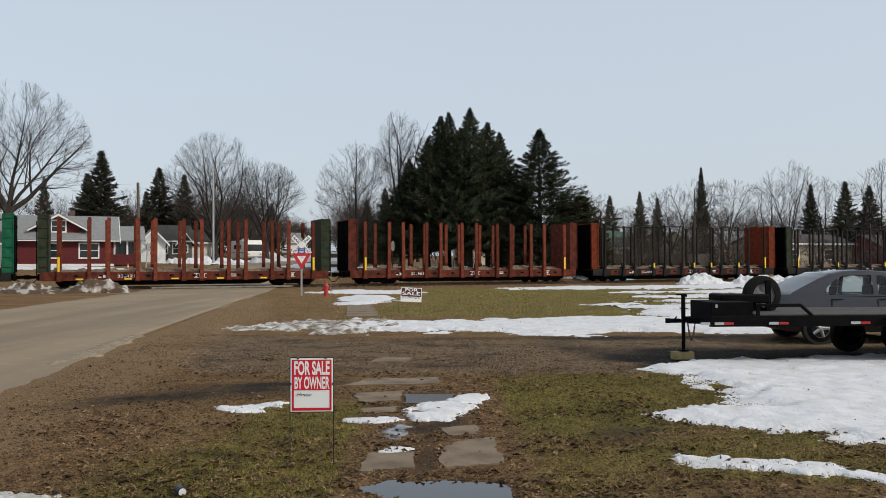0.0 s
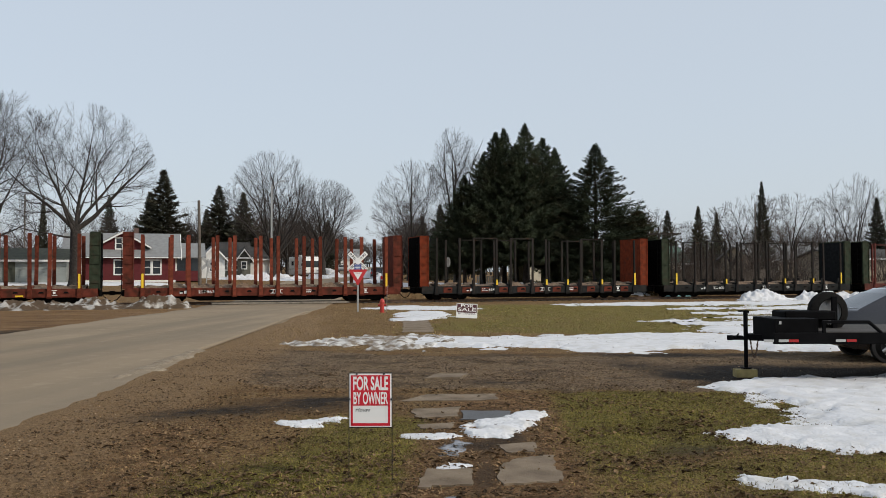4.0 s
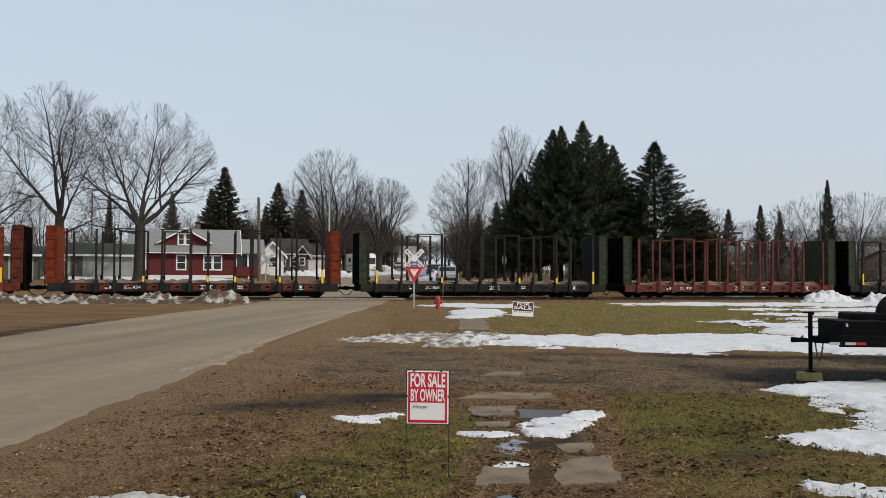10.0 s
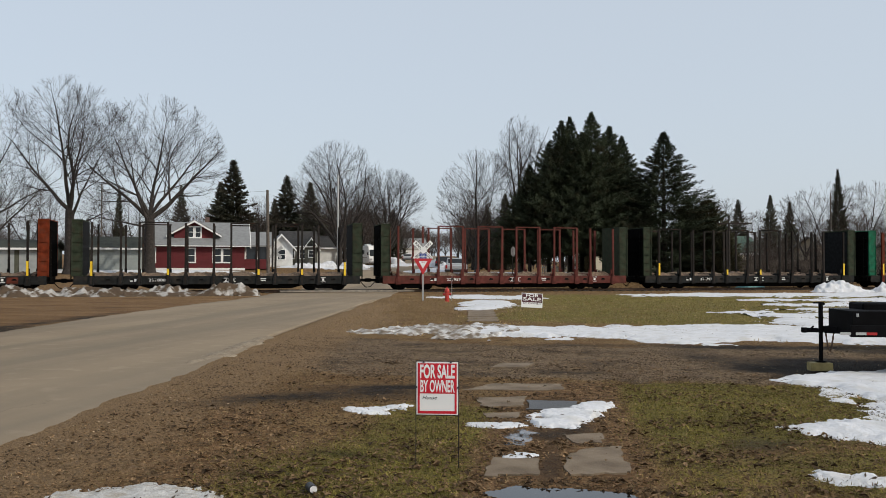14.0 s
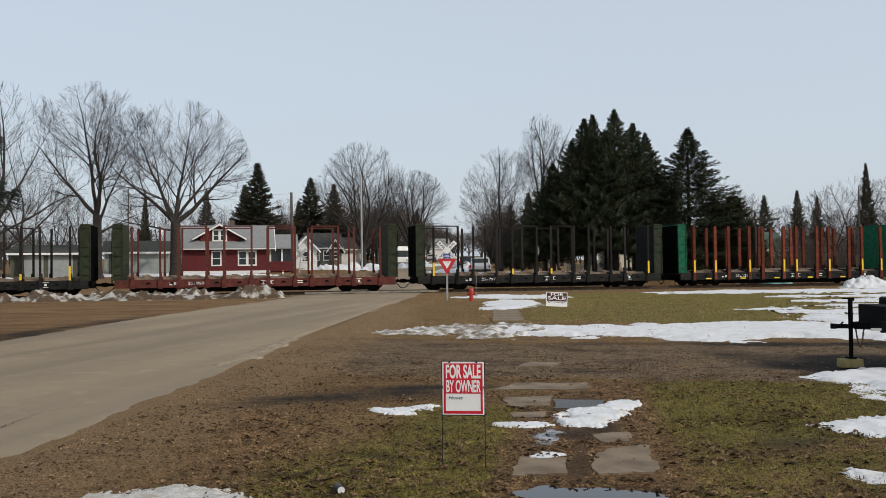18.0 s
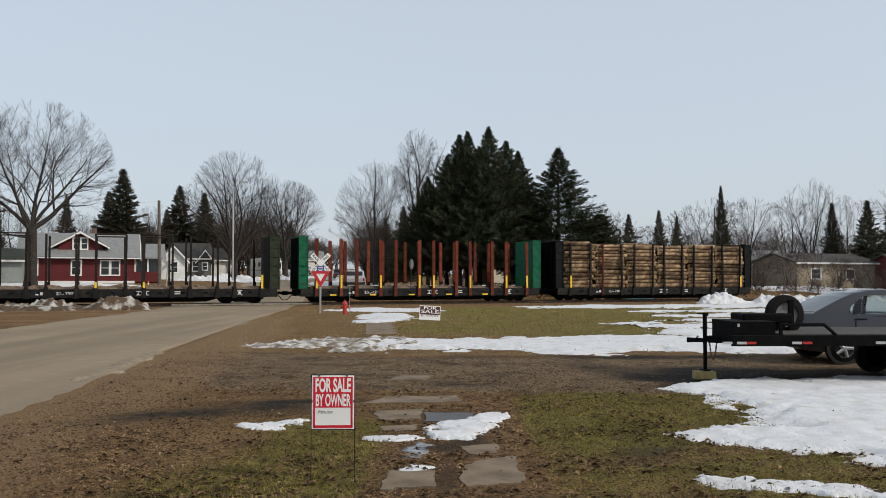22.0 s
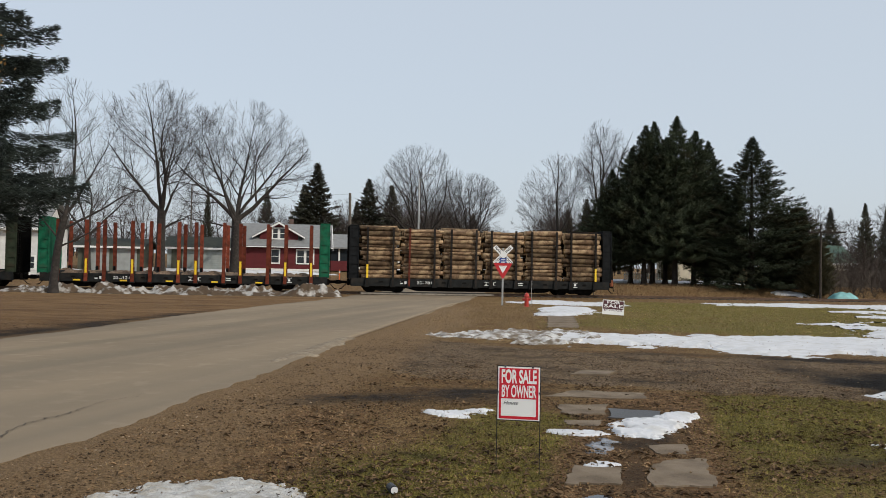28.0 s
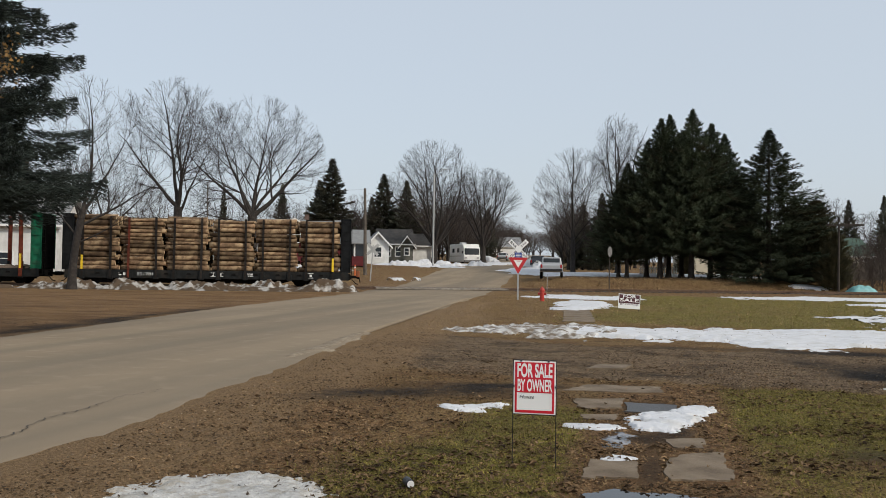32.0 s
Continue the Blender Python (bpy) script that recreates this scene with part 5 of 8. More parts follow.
# conifers far off
M["far_needles"] = material("greyed brown-green needles", (0.085, 0.086, 0.062), 0.95, scale=0.8, amount=0.5, second=(0.085, 0.066, 0.042), cut=(0.48, 0.7), scale2=0.35, vary=0.3, spec=0.1)
FAR_SPRUCE = [conifer_mesh(31 + k, 14.0, 3.0, "far_needles", boughs=280, sprays=24000, size=0.38, bottom=0.05, ragged=0.5, full=0.8, power=1.0) for k in range(3)]
FAR_TRUNK = trunk_mesh(14, 0.2)
for k, (b, d, h, w) in enumerate(((21.5, 122, 14.2, 1.35), (22.3, 126, 11.5, 1.3), (18.1, 124, 12.4, 1.3), (16.6, 122, 11.4, 1.2), (18.9, 130, 9.5, 1.0), (24.7, 135, 11.5, 0.8), (28.4, 110, 9.5, 0.45), (-16.6, 112, 12.2, 0.55), (-12.8, 135, 11.0, 0.8), (-13.9, 132, 9.8, 0.8), (-10.9, 150, 11.5, 0.9), (-23.0, 118, 10.2, 0.8), (-24.9, 116, 10.4, 1.1), (-26.2, 117, 10.0, 1.2), (-31.2, 118, 12, 1.1), (5.0, 120, 9.0, 1.1), (3.8, 115, 10.2, 1.0), (11.2, 210, 12, 1.1), (5.9, 200, 11, 1.2), (40, 120, 13, 1.0))):
    conifer("distant dark conifer behind the street", stand(bearing(b, d), k * 2.1), FAR_SPRUCE[k % 3], FAR_TRUNK, h / 14, w * 14 / h * (h / 14))

# big bare trees
limbed_tree("large bare maple with wide-forked limbs and a low dead limb", stand(bearing(26.6, 80), TRACK_YAW), 5, 4.9, 0.50, ((4.9, 180, 52, 8.6, 0.20), (4.9, 160, 24, 9.0, 0.20), (4.9, 60, 6, 8.6, 0.20), (4.9, 4, 50, 9.0, 0.25), (4.9, 335, 24, 8.8, 0.18), (4.3, 240, 30, 7.6, 0.15), (4.3, 95, 33, 7.6, 0.15), (4.3, 184, 74, 7.4, 0.10)), (9.6, 6.7, 6.5))
limbed_tree("large bare maple with a tall oval crown", stand(bearing(31.2, 82), TRACK_YAW), 8, 5.6, 0.44, ((5.6, 178, 46, 8.6, 0.20), (5.6, 20, 9, 10.6, 0.20), (5.6, 170, 8, 10.8, 0.20), (5.6, 90, 24, 8.5, 0.15), (5.6, 280, 24, 8.5, 0.15), (4.8, 5, 32, 8.0, 0.15), (3.9, 2, 64, 4.4, 0.12)), (10.6, 5.7, 6.8))
limbed_tree("bare street tree with many upright stems", stand(bearing(14.7, 108)), 14, 2.2, 0.40, ((2.2, 0, 30, 11, 0.2), (2.2, 180, 28, 11, 0.2), (2.2, 90, 12, 12.5, 0.22), (2.2, 270, 20, 12, 0.2), (2.2, 200, 12, 12.5, 0.2), (2.0, 340, 14, 12.5, 0.2), (2.0, 30, 40, 8, 0.15), (2.0, 170, 42, 8, 0.15)), (8.5, 6.2, 7.2), twiggy=0.8)
limbed_tree("bare street tree with a dense crown", stand(bearing(11.5, 116)), 17, 2.2, 0.36, ((2.2, 0, 34, 9, 0.18), (2.2, 180, 30, 9, 0.18), (2.2, 90, 12, 10, 0.2), (2.2, 270, 20, 10, 0.18), (2.2, 20, 12, 10.5, 0.18), (2.2, 190, 16, 10, 0.18)), (7.0, 5.4, 6.0), fan=1.2)
limbed_tree("bare roadside tree with a straight stem and rounded crown", stand(bearing(5.65, 86)), 51, 4.4, 0.24, [(4.4, 90, 1, 8.4, 0.15)] + [(2.4 + 0.5 * (k // 2), 137 * k, 48 - 2 * k, 5.2, 0.075) for k in range(9)], (7.4, 4.1, 5.2))
limbed_tree("tall narrow bare tree behind the spruces", stand(bearing(2.75, 92)), 27, 5.0, 0.28, ((5.0, 0, 14, 11, 0.14), (5.0, 180, 14, 11, 0.14), (5.0, 90, 6, 12, 0.17), (5.0, 270, 14, 11, 0.14), (4.0, 10, 15, 7, 0.10), (4.0, 190, 15, 7, 0.10)), (10.5, 3.2, 6.4))
limbed_tree("slim bare tree standing before the track", stand(bearing(37.3, 53.0), TRACK_YAW), 33, 4.4, 0.23, ((4.4, 40, 12, 7.4, 0.12), (4.4, 178, 40, 4.5, 0.08), (4.4, 8, 36, 5.5, 0.09), (3.6, 5, 62, 6.0, 0.09), (3.0, 175, 50, 3.6, 0.06), (2.6, 350, 70, 5.0, 0.06), (4.0, 250, 30, 4.5, 0.07)), (7.4, 5.4, 4.8), lean=(0.5, 0), twiggy=0.55, fan=0.75)
limbed_tree("bare tree at the edge of the yard", stand(bearing(35.4, 84), TRACK_YAW), 38, 3.2, 0.24, ((3.2, 0, 44, 6.5, 0.12), (3.2, 180, 44, 6.5, 0.12), (3.2, 90, 16, 7.5, 0.14), (3.2, 250, 24, 7.0, 0.12)), (6.2, 5.2, 4.6))

# distant woods: a few shared crowns set out many times
FAR_BARE = []
for k in range(4):
    lines = grow(60 + k, 1.8, 0.17, [(1.8, 72 * j + 20 * k, (12, 30, 22, 36, 18)[j], (7.6, 6.4, 7.2, 5.6, 7.4)[j], 0.09) for j in range(5)], (5.6, 3.6, 4.3), twiggy=0.42, fan=0.62)
    FAR_BARE.append((limb_mesh(lines, 0.03, M["bare_wood"], 5), twig_mesh(lines, 0.03, M["far_twig"], 0.009)))
rnd = random.Random(5)


def on_street(p, room=7.0):
    return p.y < 396 and abs(p.x - float(road_x(p.y))) < room


def far_tree(b, d, h, wide, k, label):
    if on_street(bearing(b, d)):
        return
    t = thing("bare_tree", label, "tree", stand(bearing(b, d), rnd.uniform(0, 6)) @ Matrix.Diagonal((h / 10 * wide, h / 10 * wide, h / 10, 1)), group="distant bare trees")
    shared("trunk", FAR_BARE[k][0], t)
    crown_part(FAR_BARE[k][1], t)


for b, d, h, w in ((-8.4, 108, 10.5, 1.0), (-10.2, 118, 9.8, 1.0), (-14.8, 112, 10.0, 1.3), (-16.0, 118, 11.5, 1.2), (-18.2, 112, 11.0, 1.2), (-20.6, 126, 11.5, 1.1), (-21.8, 118, 13.5, 0.9), (-23.8, 120, 11.5, 1.2), (-26.9, 112, 13, 1.0), (9.9, 128, 9.0, 1.2), (8.9, 140, 8.0, 1.2), (6.9, 150, 8, 1.2), (4.6, 118, 9.5, 1.0), (12.9, 132, 9.5, 1.3), (19.6, 120, 9.6, 1.0), (20.4, 128, 8.4, 1.1), (24.0, 128, 9.0, 1.2), (28.8, 120, 10, 1.2), (33.4, 112, 9.6, 1.2), (38.5, 110, 12, 1.2), (42, 105, 12, 1.2), (-30, 110, 12, 1.2), (17.6, 128, 9.0, 1.4), (16.2, 130, 9.5, 1.4), (13.8, 126, 10.0, 1.3), (10.6, 134, 10.5, 1.3), (9.3, 126, 9.5, 1.2), (18.6, 132, 8.5, 1.4), (21.2, 134, 8.0, 1.4), (25.2, 126, 8.5, 1.4), (27.4, 118, 9.0, 1.4), (5.0, 128, 10.5, 1.3), (3.6, 122, 10, 1.3), (32.2, 118, 9.5, 1.4), (36.5, 112, 10, 1.3), (37.6, 96, 11.5, 1.1), (41.0, 94, 11, 1.1)):
    far_tree(b, d, h, w, rnd.randrange(4), "bare tree in the distance beyond the houses")
# woods that close the view
for k in range(150):
    b = -38 + k * 0.56 + rnd.uniform(-0.3, 0.3)
    if 5.8 < b < 8.2:
        continue
    far_tree(b, rnd.uniform(150, 235), rnd.uniform(7.0, 10.5) * (0.62 if b > 17 else 1.0), rnd.uniform(1.2, 2.0), rnd.randrange(4), "bare tree in a far belt of woods")

# brush behind the track on the east side
BRUSH = []
for k in range(3):
    lines = grow(90 + k, 0.4, 0.04, [(0.2, 40 * j + 13 * k, (8, 30, 18, 40, 24, 14, 34, 20, 44)[j], 3.0, 0.03) for j in range(9)], (1.6, 1.8, 1.7), twiggy=0.45, fan=0.8)
    BRUSH.append(twig_mesh(lines, 1.0, M["far_twig"], 0.007))
for k in range(60):
    b = rnd.uniform(-30, -10.6)
    p = bearing(b, 1)
    n = rnd.uniform(64, 84)
    d = n / (p.x * N.x + p.y * N.y)
    ob = new("brush", BRUSH[k % 3])
    ob.matrix_basis = stand(bearing(b, d), rnd.uniform(0, 6)) @ Matrix.Scale(rnd.uniform(0.7, 1.5), 4)
    tagged(ob, "thicket of bare brown brush behind the track", "bush", "brush behind the track")

for k in range(72):
    b = rnd.uniform(-31, -10.8)
    p = bearing(b, 1)
    n = rnd.uniform(61.5, 67)
    d = n / (p.x * N.x + p.y * N.y)
    ob = new("brush", BRUSH[k % 3])
    ob.matrix_basis = stand(bearing(b, d), rnd.uniform(0, 6)) @ Matrix.Scale(rnd.uniform(0.30, 0.62), 4)
    tagged(ob, "low dead brush on the bank behind the track", "bush", "brush behind the track")

# trees that close the far end of the road
for k in range(36):
    d = rnd.uniform(400, 480)
    b = rnd.uniform(3.5, 10.5)
    far_tree(b, d, rnd.uniform(11, 15), rnd.uniform(1.4, 2.2), rnd.randrange(4), "bare tree at the far end of the road")
# trees that line the far street and arch over it
for k in range(84):
    y = 112 + 3.3 * k + rnd.uniform(-2, 2)
    x = float(road_x(y)) + (1 if k % 2 else -1) * rnd.uniform(7.4, 12)
    far_tree(math.degrees(math.atan2(-x, y)), math.hypot(x, y), rnd.uniform(8.5, 12), rnd.uniform(1.1, 1.6), rnd.randrange(4), "bare brown tree lining the far street")
# undergrowth that fills the street's far edges
for k in range(95):
    p = bearing(rnd.uniform(-36, 46), rnd.uniform(128, 170))
    if on_street(p, 9.0):
        continue
    ob = new("brush", BRUSH[k % 3])
    ob.matrix_basis = stand(p, rnd.uniform(0, 6)) @ Matrix.Scale(rnd.uniform(1.2, 2.1), 4)
    tagged(ob, "thicket of bare brown brush among far trees", "bush", "brush among the far trees")

for k in range(80):
    p = bearing(rnd.uniform(8.9, 24), rnd.uniform(132, 165))
    if on_street(p, 9.0):
        continue
    ob = new("brush", BRUSH[k % 3])
    ob.matrix_basis = stand(p, rnd.uniform(0, 6)) @ Matrix.Scale(rnd.uniform(1.8, 2.8), 4)
    tagged(ob, "thicket of bare brown brush among far trees", "bush", "brush among the far trees")

# the near blue spruce at the road's far side
near_crown = conifer_mesh(44, 15.5, 3.55, "needles_blue", boughs=340, sprays=240000, size=0.17, droop=0.30, lift=0.1, bottom=0.23, ragged=0.55, full=0.75, slim=0.10, spread=0.22, hang=0.50)
near = conifer("big blue-green spruce with drooping boughs by the road", stand(bearing(44.9, 27.0), 0.3), near_crown, trunk_mesh(15, 0.3), 1.0, 1.0)
oak = thing("oak_tree", "oak with withered orange leaves beside the spruce", "tree", stand(bearing(45.4, 22.0)))
lines = grow(71, 3.2, 0.12, [(3.2 - 0.2 * j, 70 * j, 20 + 8 * j, 3.6, 0.05) for j in range(6)], (5.4, 1.85, 2.2), twiggy=0.5)
shared("trunk", limb_mesh(lines, 0.0, M["bare_wood"], 5), oak)
tips = np.array([l[0][-1] for l in lines if l[3] == 3])[::2]
rs = np.random.RandomState(4)
P = np.repeat(tips, 10, 0) + rs.normal(0, 0.16, (len(tips) * 10, 3))
D = rs.normal(0, 1, P.shape)
D /= np.linalg.norm(D, axis=1)[:, None]
S = np.cross(D, rs.normal(0, 1, P.shape))
S /= np.linalg.norm(S, axis=1)[:, None]
V = np.stack([P - D * 0.055, P + S * 0.032, P + D * 0.055, P - S * 0.032], 1).reshape(-1, 3)
Fq = (np.arange(len(P))[:, None] * 4 + np.arange(4)[None]).tolist()
tagged(raw("leaves", V, Fq, M["rust_leaf"], oak), "withered orange-brown leaves", kind="stuff")


# ---- signs and street furniture ----
def yard_sign():
    t = thing("yard_sign", "red and white for-sale sign on a black wire stand", "sign", pose(-1.065, 7.10, 0, 0, 0, 3))
    w, h, z0 = 0.345, 0.435, 0.435
    bm = bmesh.new()
    box(bm, (0, 0, z0 + h / 2), (w, 0.006, h))
    part("panel", bm, M["sign_white"], t, "white plastic panel", 0.0015)
    bm = bmesh.new()
    m = 0.012
    zt, zb, xl, xr = z0 + h - m, z0 + m, -w / 2 + m, w / 2 - m
    box(bm, (0, -0.0042, (zt + z0 + 0.175) / 2), (xr - xl, 0.0016, zt - z0 - 0.175))
    box(bm, (0, -0.0042, zb + 0.009), (xr - xl, 0.0016, 0.022))
    for x in (xl + 0.008, xr - 0.008):
        box(bm, (x, -0.0042, z0 + 0.1), (0.016, 0.0016, 0.17))
    part("print", bm, M["sign_red"], t, "red printed ground and border")
    lettering("letters", "FOR SALE", 0.150, M["sign_white"], t, pose(0, -0.0056, z0 + h - 0.085, 90, 0, 0), width=0.288, bold=0.0050)
    lettering("letters", "BY OWNER", 0.135, M["sign_white"], t, pose(0, -0.0056, z0 + h - 0.205, 90, 0, 0), width=0.285, bold=0.0038)
    lettering("handwriting", "House", 0.042, M["ink"], t, pose(-0.065, -0.0056, z0 + 0.140, 90, 0, 0), label="handwritten word in black marker", width=0.12, slant=0.35)
    for x in (-w / 2 - 0.004, w / 2 + 0.004):
        bm = bmesh.new()
        tube(bm, (x, 0.004, -0.1), (x, 0.004, z0 + h + 0.01), 0.0036, seg=6)
        part("wire_leg", bm, M["wire"], t)
    for z in (z0 + h + 0.006, z0 - 0.004):
        bm = bmesh.new()
        tube(bm, (-w / 2, 0.004, z), (w / 2, 0.004, z), 0.0036, seg=6)
        part("wire_bar", bm, M["wire"], t)
    for x in (-w / 2, w / 2, -w / 2 + 0.06, w / 2 - 0.06):
        bm = bmesh.new()
        z = z0 + h * 0.52 if abs(x) == w / 2 else z0 + h
        box(bm, (x, -0.004, z), (0.016, 0.014, 0.016))
        part("clip", bm, M["black_paint"], t)


yard_sign()


def lawn_sign():
    p = Vector((-1.25, 33.9, 0))
    t = thing("lawn_sign", "small maroon and white for-sale sign leaning on the lawn", "sign", stand(p, 0.12, 0.02) @ pose(0, 0, 0, -8, 3, 0))
    bm = bmesh.new()
    box(bm, (0, 0, 0.36), (0.82, 0.012, 0.56))
    part("panel", bm, M["sign_white"], t)
    bm = bmesh.new()
    box(bm, (0, -0.008, 0.45), (0.77, 0.002, 0.33))
    part("print", bm, M["sign_maroon"], t, "maroon printed ground")
    lettering("letters", "FOR", 0.165, M["sign_white"], t, pose(0, -0.0105, 0.545, 90, 0, 0), width=0.50, bold=0.003)
    lettering("letters", "SALE", 0.18, M["sign_white"], t, pose(0, -0.0105, 0.40, 90, 0, 0), width=0.70, bold=0.003)
    lettering("letters", "BY OWNER", 0.09, M["sign_maroon"], t, pose(0, -0.0105, 0.24, 90, 0, 0), width=0.68)
    for x in (-0.36, 0.36):
        bm = bmesh.new()
        tube(bm, (x, 0.01, -0.1), (x, 0.01, 0.3), 0.006, seg=5)
        part("leg", bm, M["wire"], t)


lawn_sign()


def crossbuck(p, turn, back=False, lean=0.0, post_mat="steel"):
    t = thing("crossing_sign", "white railroad crossing crossbuck with yield sign on a post" if not back else "back of a weathered crossbuck on the far side of the track", "sign", Matrix.Translation(p) @ Matrix.Rotation(turn, 4, "Z") @ pose(0, 0, 0, 0, lean, 0))
    bm = bmesh.new()
    box(bm, (0, 0.05, 1.38), (0.09, 0.06, 2.95))
    part("post", bm, M[post_mat], t, "steel post", 0.006)
    for k, a in enumerate((45, -45)):
        bm = bmesh.new()
        box(bm, (0, 0, 0), (1.22, 0.006, 0.225))
        bl = part("blade", bm, M["sign_white"] if not back else M["steel"], t)
        bl.matrix_basis = pose(0, 0.0 - 0.008 * k, 2.50, 0, a, 0)
        if not back:
            for words, x in ((("RAIL", "ROAD") if k == 0 else ("CROSS", "ING"))[0], -0.34), ((("RAIL", "ROAD") if k == 0 else ("CROSS", "ING"))[1], 0.36):
                lettering("letters", words, 0.165, M["ink"], bl, pose(x, -0.0045, 0, 90, 0, 0), bold=0.003, width=0.42 if words != "ING" else 0.32)
    if not back:
        bm = bmesh.new()
        box(bm, (0, -0.012, 2.20), (0.34, 0.006, 0.30))
        b = part("emergency_sign", bm, M["blue_sign"], t, "small blue notice sign")
        for dz, wv in ((0.07, 0.22), (0.0, 0.26), (-0.07, 0.18)):
            bm = bmesh.new()
            box(bm, (0, -0.017, 2.20 + dz), (wv, 0.003, 0.028))
            part("line", bm, M["sign_white"], b)
        bm = bmesh.new()
        prism(bm, [(-0.44, 2.10), (0.44, 2.10), (0.46, 2.07), (0.03, 1.33), (-0.03, 1.33), (-0.46, 2.07)], -0.026, -0.020)
        y = part("yield_sign", bm, M["yield_red"], t, "red and white yield triangle")
        bm = bmesh.new()
        prism(bm, [(-0.22, 1.97), (0.22, 1.97), (0.0, 1.59)], -0.030, -0.0275)
        part("centre", bm, M["sign_white"], y)
        lettering("letters", "YIELD", 0.07, M["yield_red"], y, pose(0, -0.0325, 1.92, 90, 0, 0), width=0.24)
    return t


crossbuck(tz((-6.97, 42.8)), radians(8))
crossbuck(tz(bearing(18.95, 68.5)), radians(200), back=True, lean=-4)


M["dull_metal"] = material("dull weathered metal", (0.16, 0.155, 0.15), 0.8, scale=6, amount=0.25, spec=0.2)


def stop_back():
    p = tz(bearing(3.32, 62.0))
    t = thing("stop_sign", "back of an octagonal sign on a thin dark post", "sign", Matrix.Translation(p) @ Matrix.Rotation(radians(68), 4, "Z"))
    bm = bmesh.new()
    box(bm, (0, 0, 1.5), (0.06, 0.05, 3.1))
    part("post", bm, M["bark"], t)
    bm = bmesh.new()
    prism(bm, [(0.38 * math.cos(math.tau * (k + 0.5) / 8), 2.75 + 0.38 * math.sin(math.tau * (k + 0.5) / 8)) for k in range(8)], -0.035, -0.030)
    part("plate", bm, M["dull_metal"], t, "dull bare metal back")


stop_back()


def hydrant():
    t = thing("fire_hydrant", "red fire hydrant on the verge with a marker rod", "hydrant", stand((-5.65, 42.0)))
    bm = bmesh.new()
    tube(bm, (0, 0, -0.1), (0, 0, 0.06), 0.15, seg=14)
    tube(bm, (0, 0, 0.06), (0, 0, 0.52), 0.105, 0.10, 14)
    tube(bm, (0, 0, 0.52), (0, 0, 0.57), 0.14, seg=14)
    part("barrel", bm, M["hydrant_red"], t)
    bm = bmesh.new()
    tube(bm, (0, 0, 0.57), (0, 0, 0.66), 0.125, 0.09, 14)
    tube(bm, (0, 0, 0.66), (0, 0, 0.71), 0.09, 0.04, 14)
    tube(bm, (0, 0, 0.71), (0, 0, 0.76), 0.028, seg=5)
    part("bonnet", bm, M["hydrant_red"], t)
    for d in ((1, 0), (-1, 0), (0, -1)):
        bm = bmesh.new()
        tube(bm, (d[0] * 0.08, d[1] * 0.08, 0.40), (d[0] * 0.20, d[1] * 0.20, 0.40), 0.06 if d[1] == 0 else 0.075, seg=10)
        part("outlet", bm, M["hydrant_red"], t)
    bm = bmesh.new()
    tube(bm, (0.22, 0.05, 0.0), (0.24, 0.05, 1.35), 0.012, seg=5)
    part("marker_rod", bm, M["steel"], t, "thin marker rod")


hydrant()


def can():
    t = thing("drink_can", "crumpled dark drink can lying in the grass", "can", pose(-1.86, 6.18, 0.038, 0, 90, -58))
    bm = bmesh.new()
    for a, b, r0, r1 in ((-0.06, -0.052, 0.022, 0.032), (-0.052, 0.045, 0.033, 0.033), (0.045, 0.058, 0.033, 0.026)):
        tube(bm, (0, 0, a), (0, 0, b), r0, r1, 14)
    part("body", bm, M["black_paint"], t)
    for z in (-0.0615, 0.0595):
        bm = bmesh.new()
        tube(bm, (0, 0, z - 0.0015), (0, 0, z + 0.0015), 0.027, seg=14)
        part("end", bm, M["can_end"], t, "bright aluminium end")


M["can_end"] = plain("bright aluminium", (0.72, 0.72, 0.72), 0.45, 0.3)
can()

# marker post beyond the crossing
M["orange_plastic"] = plain("orange plastic", (0.62, 0.13, 0.03), 0.5)
marker = thing("marker_post", "short orange plastic marker post beyond the track", "post", stand(bearing(19.95, 75)))
bm = bmesh.new()
tube(bm, (0, 0, -0.1), (0, 0, 0.95), 0.07, 0.055, 10)
part("tube", bm, M["orange_plastic"], marker)
bm = bmesh.new()
tube(bm, (0, 0, 0.66), (0, 0, 0.80), 0.066, 0.064, 10)
part("band", bm, M["sign_white"], marker, "white reflective band")

# utility poles
M["pole_wood"] = material("weathered pole wood", (0.11, 0.092, 0.075), 0.95, scale=3, amount=0.3)


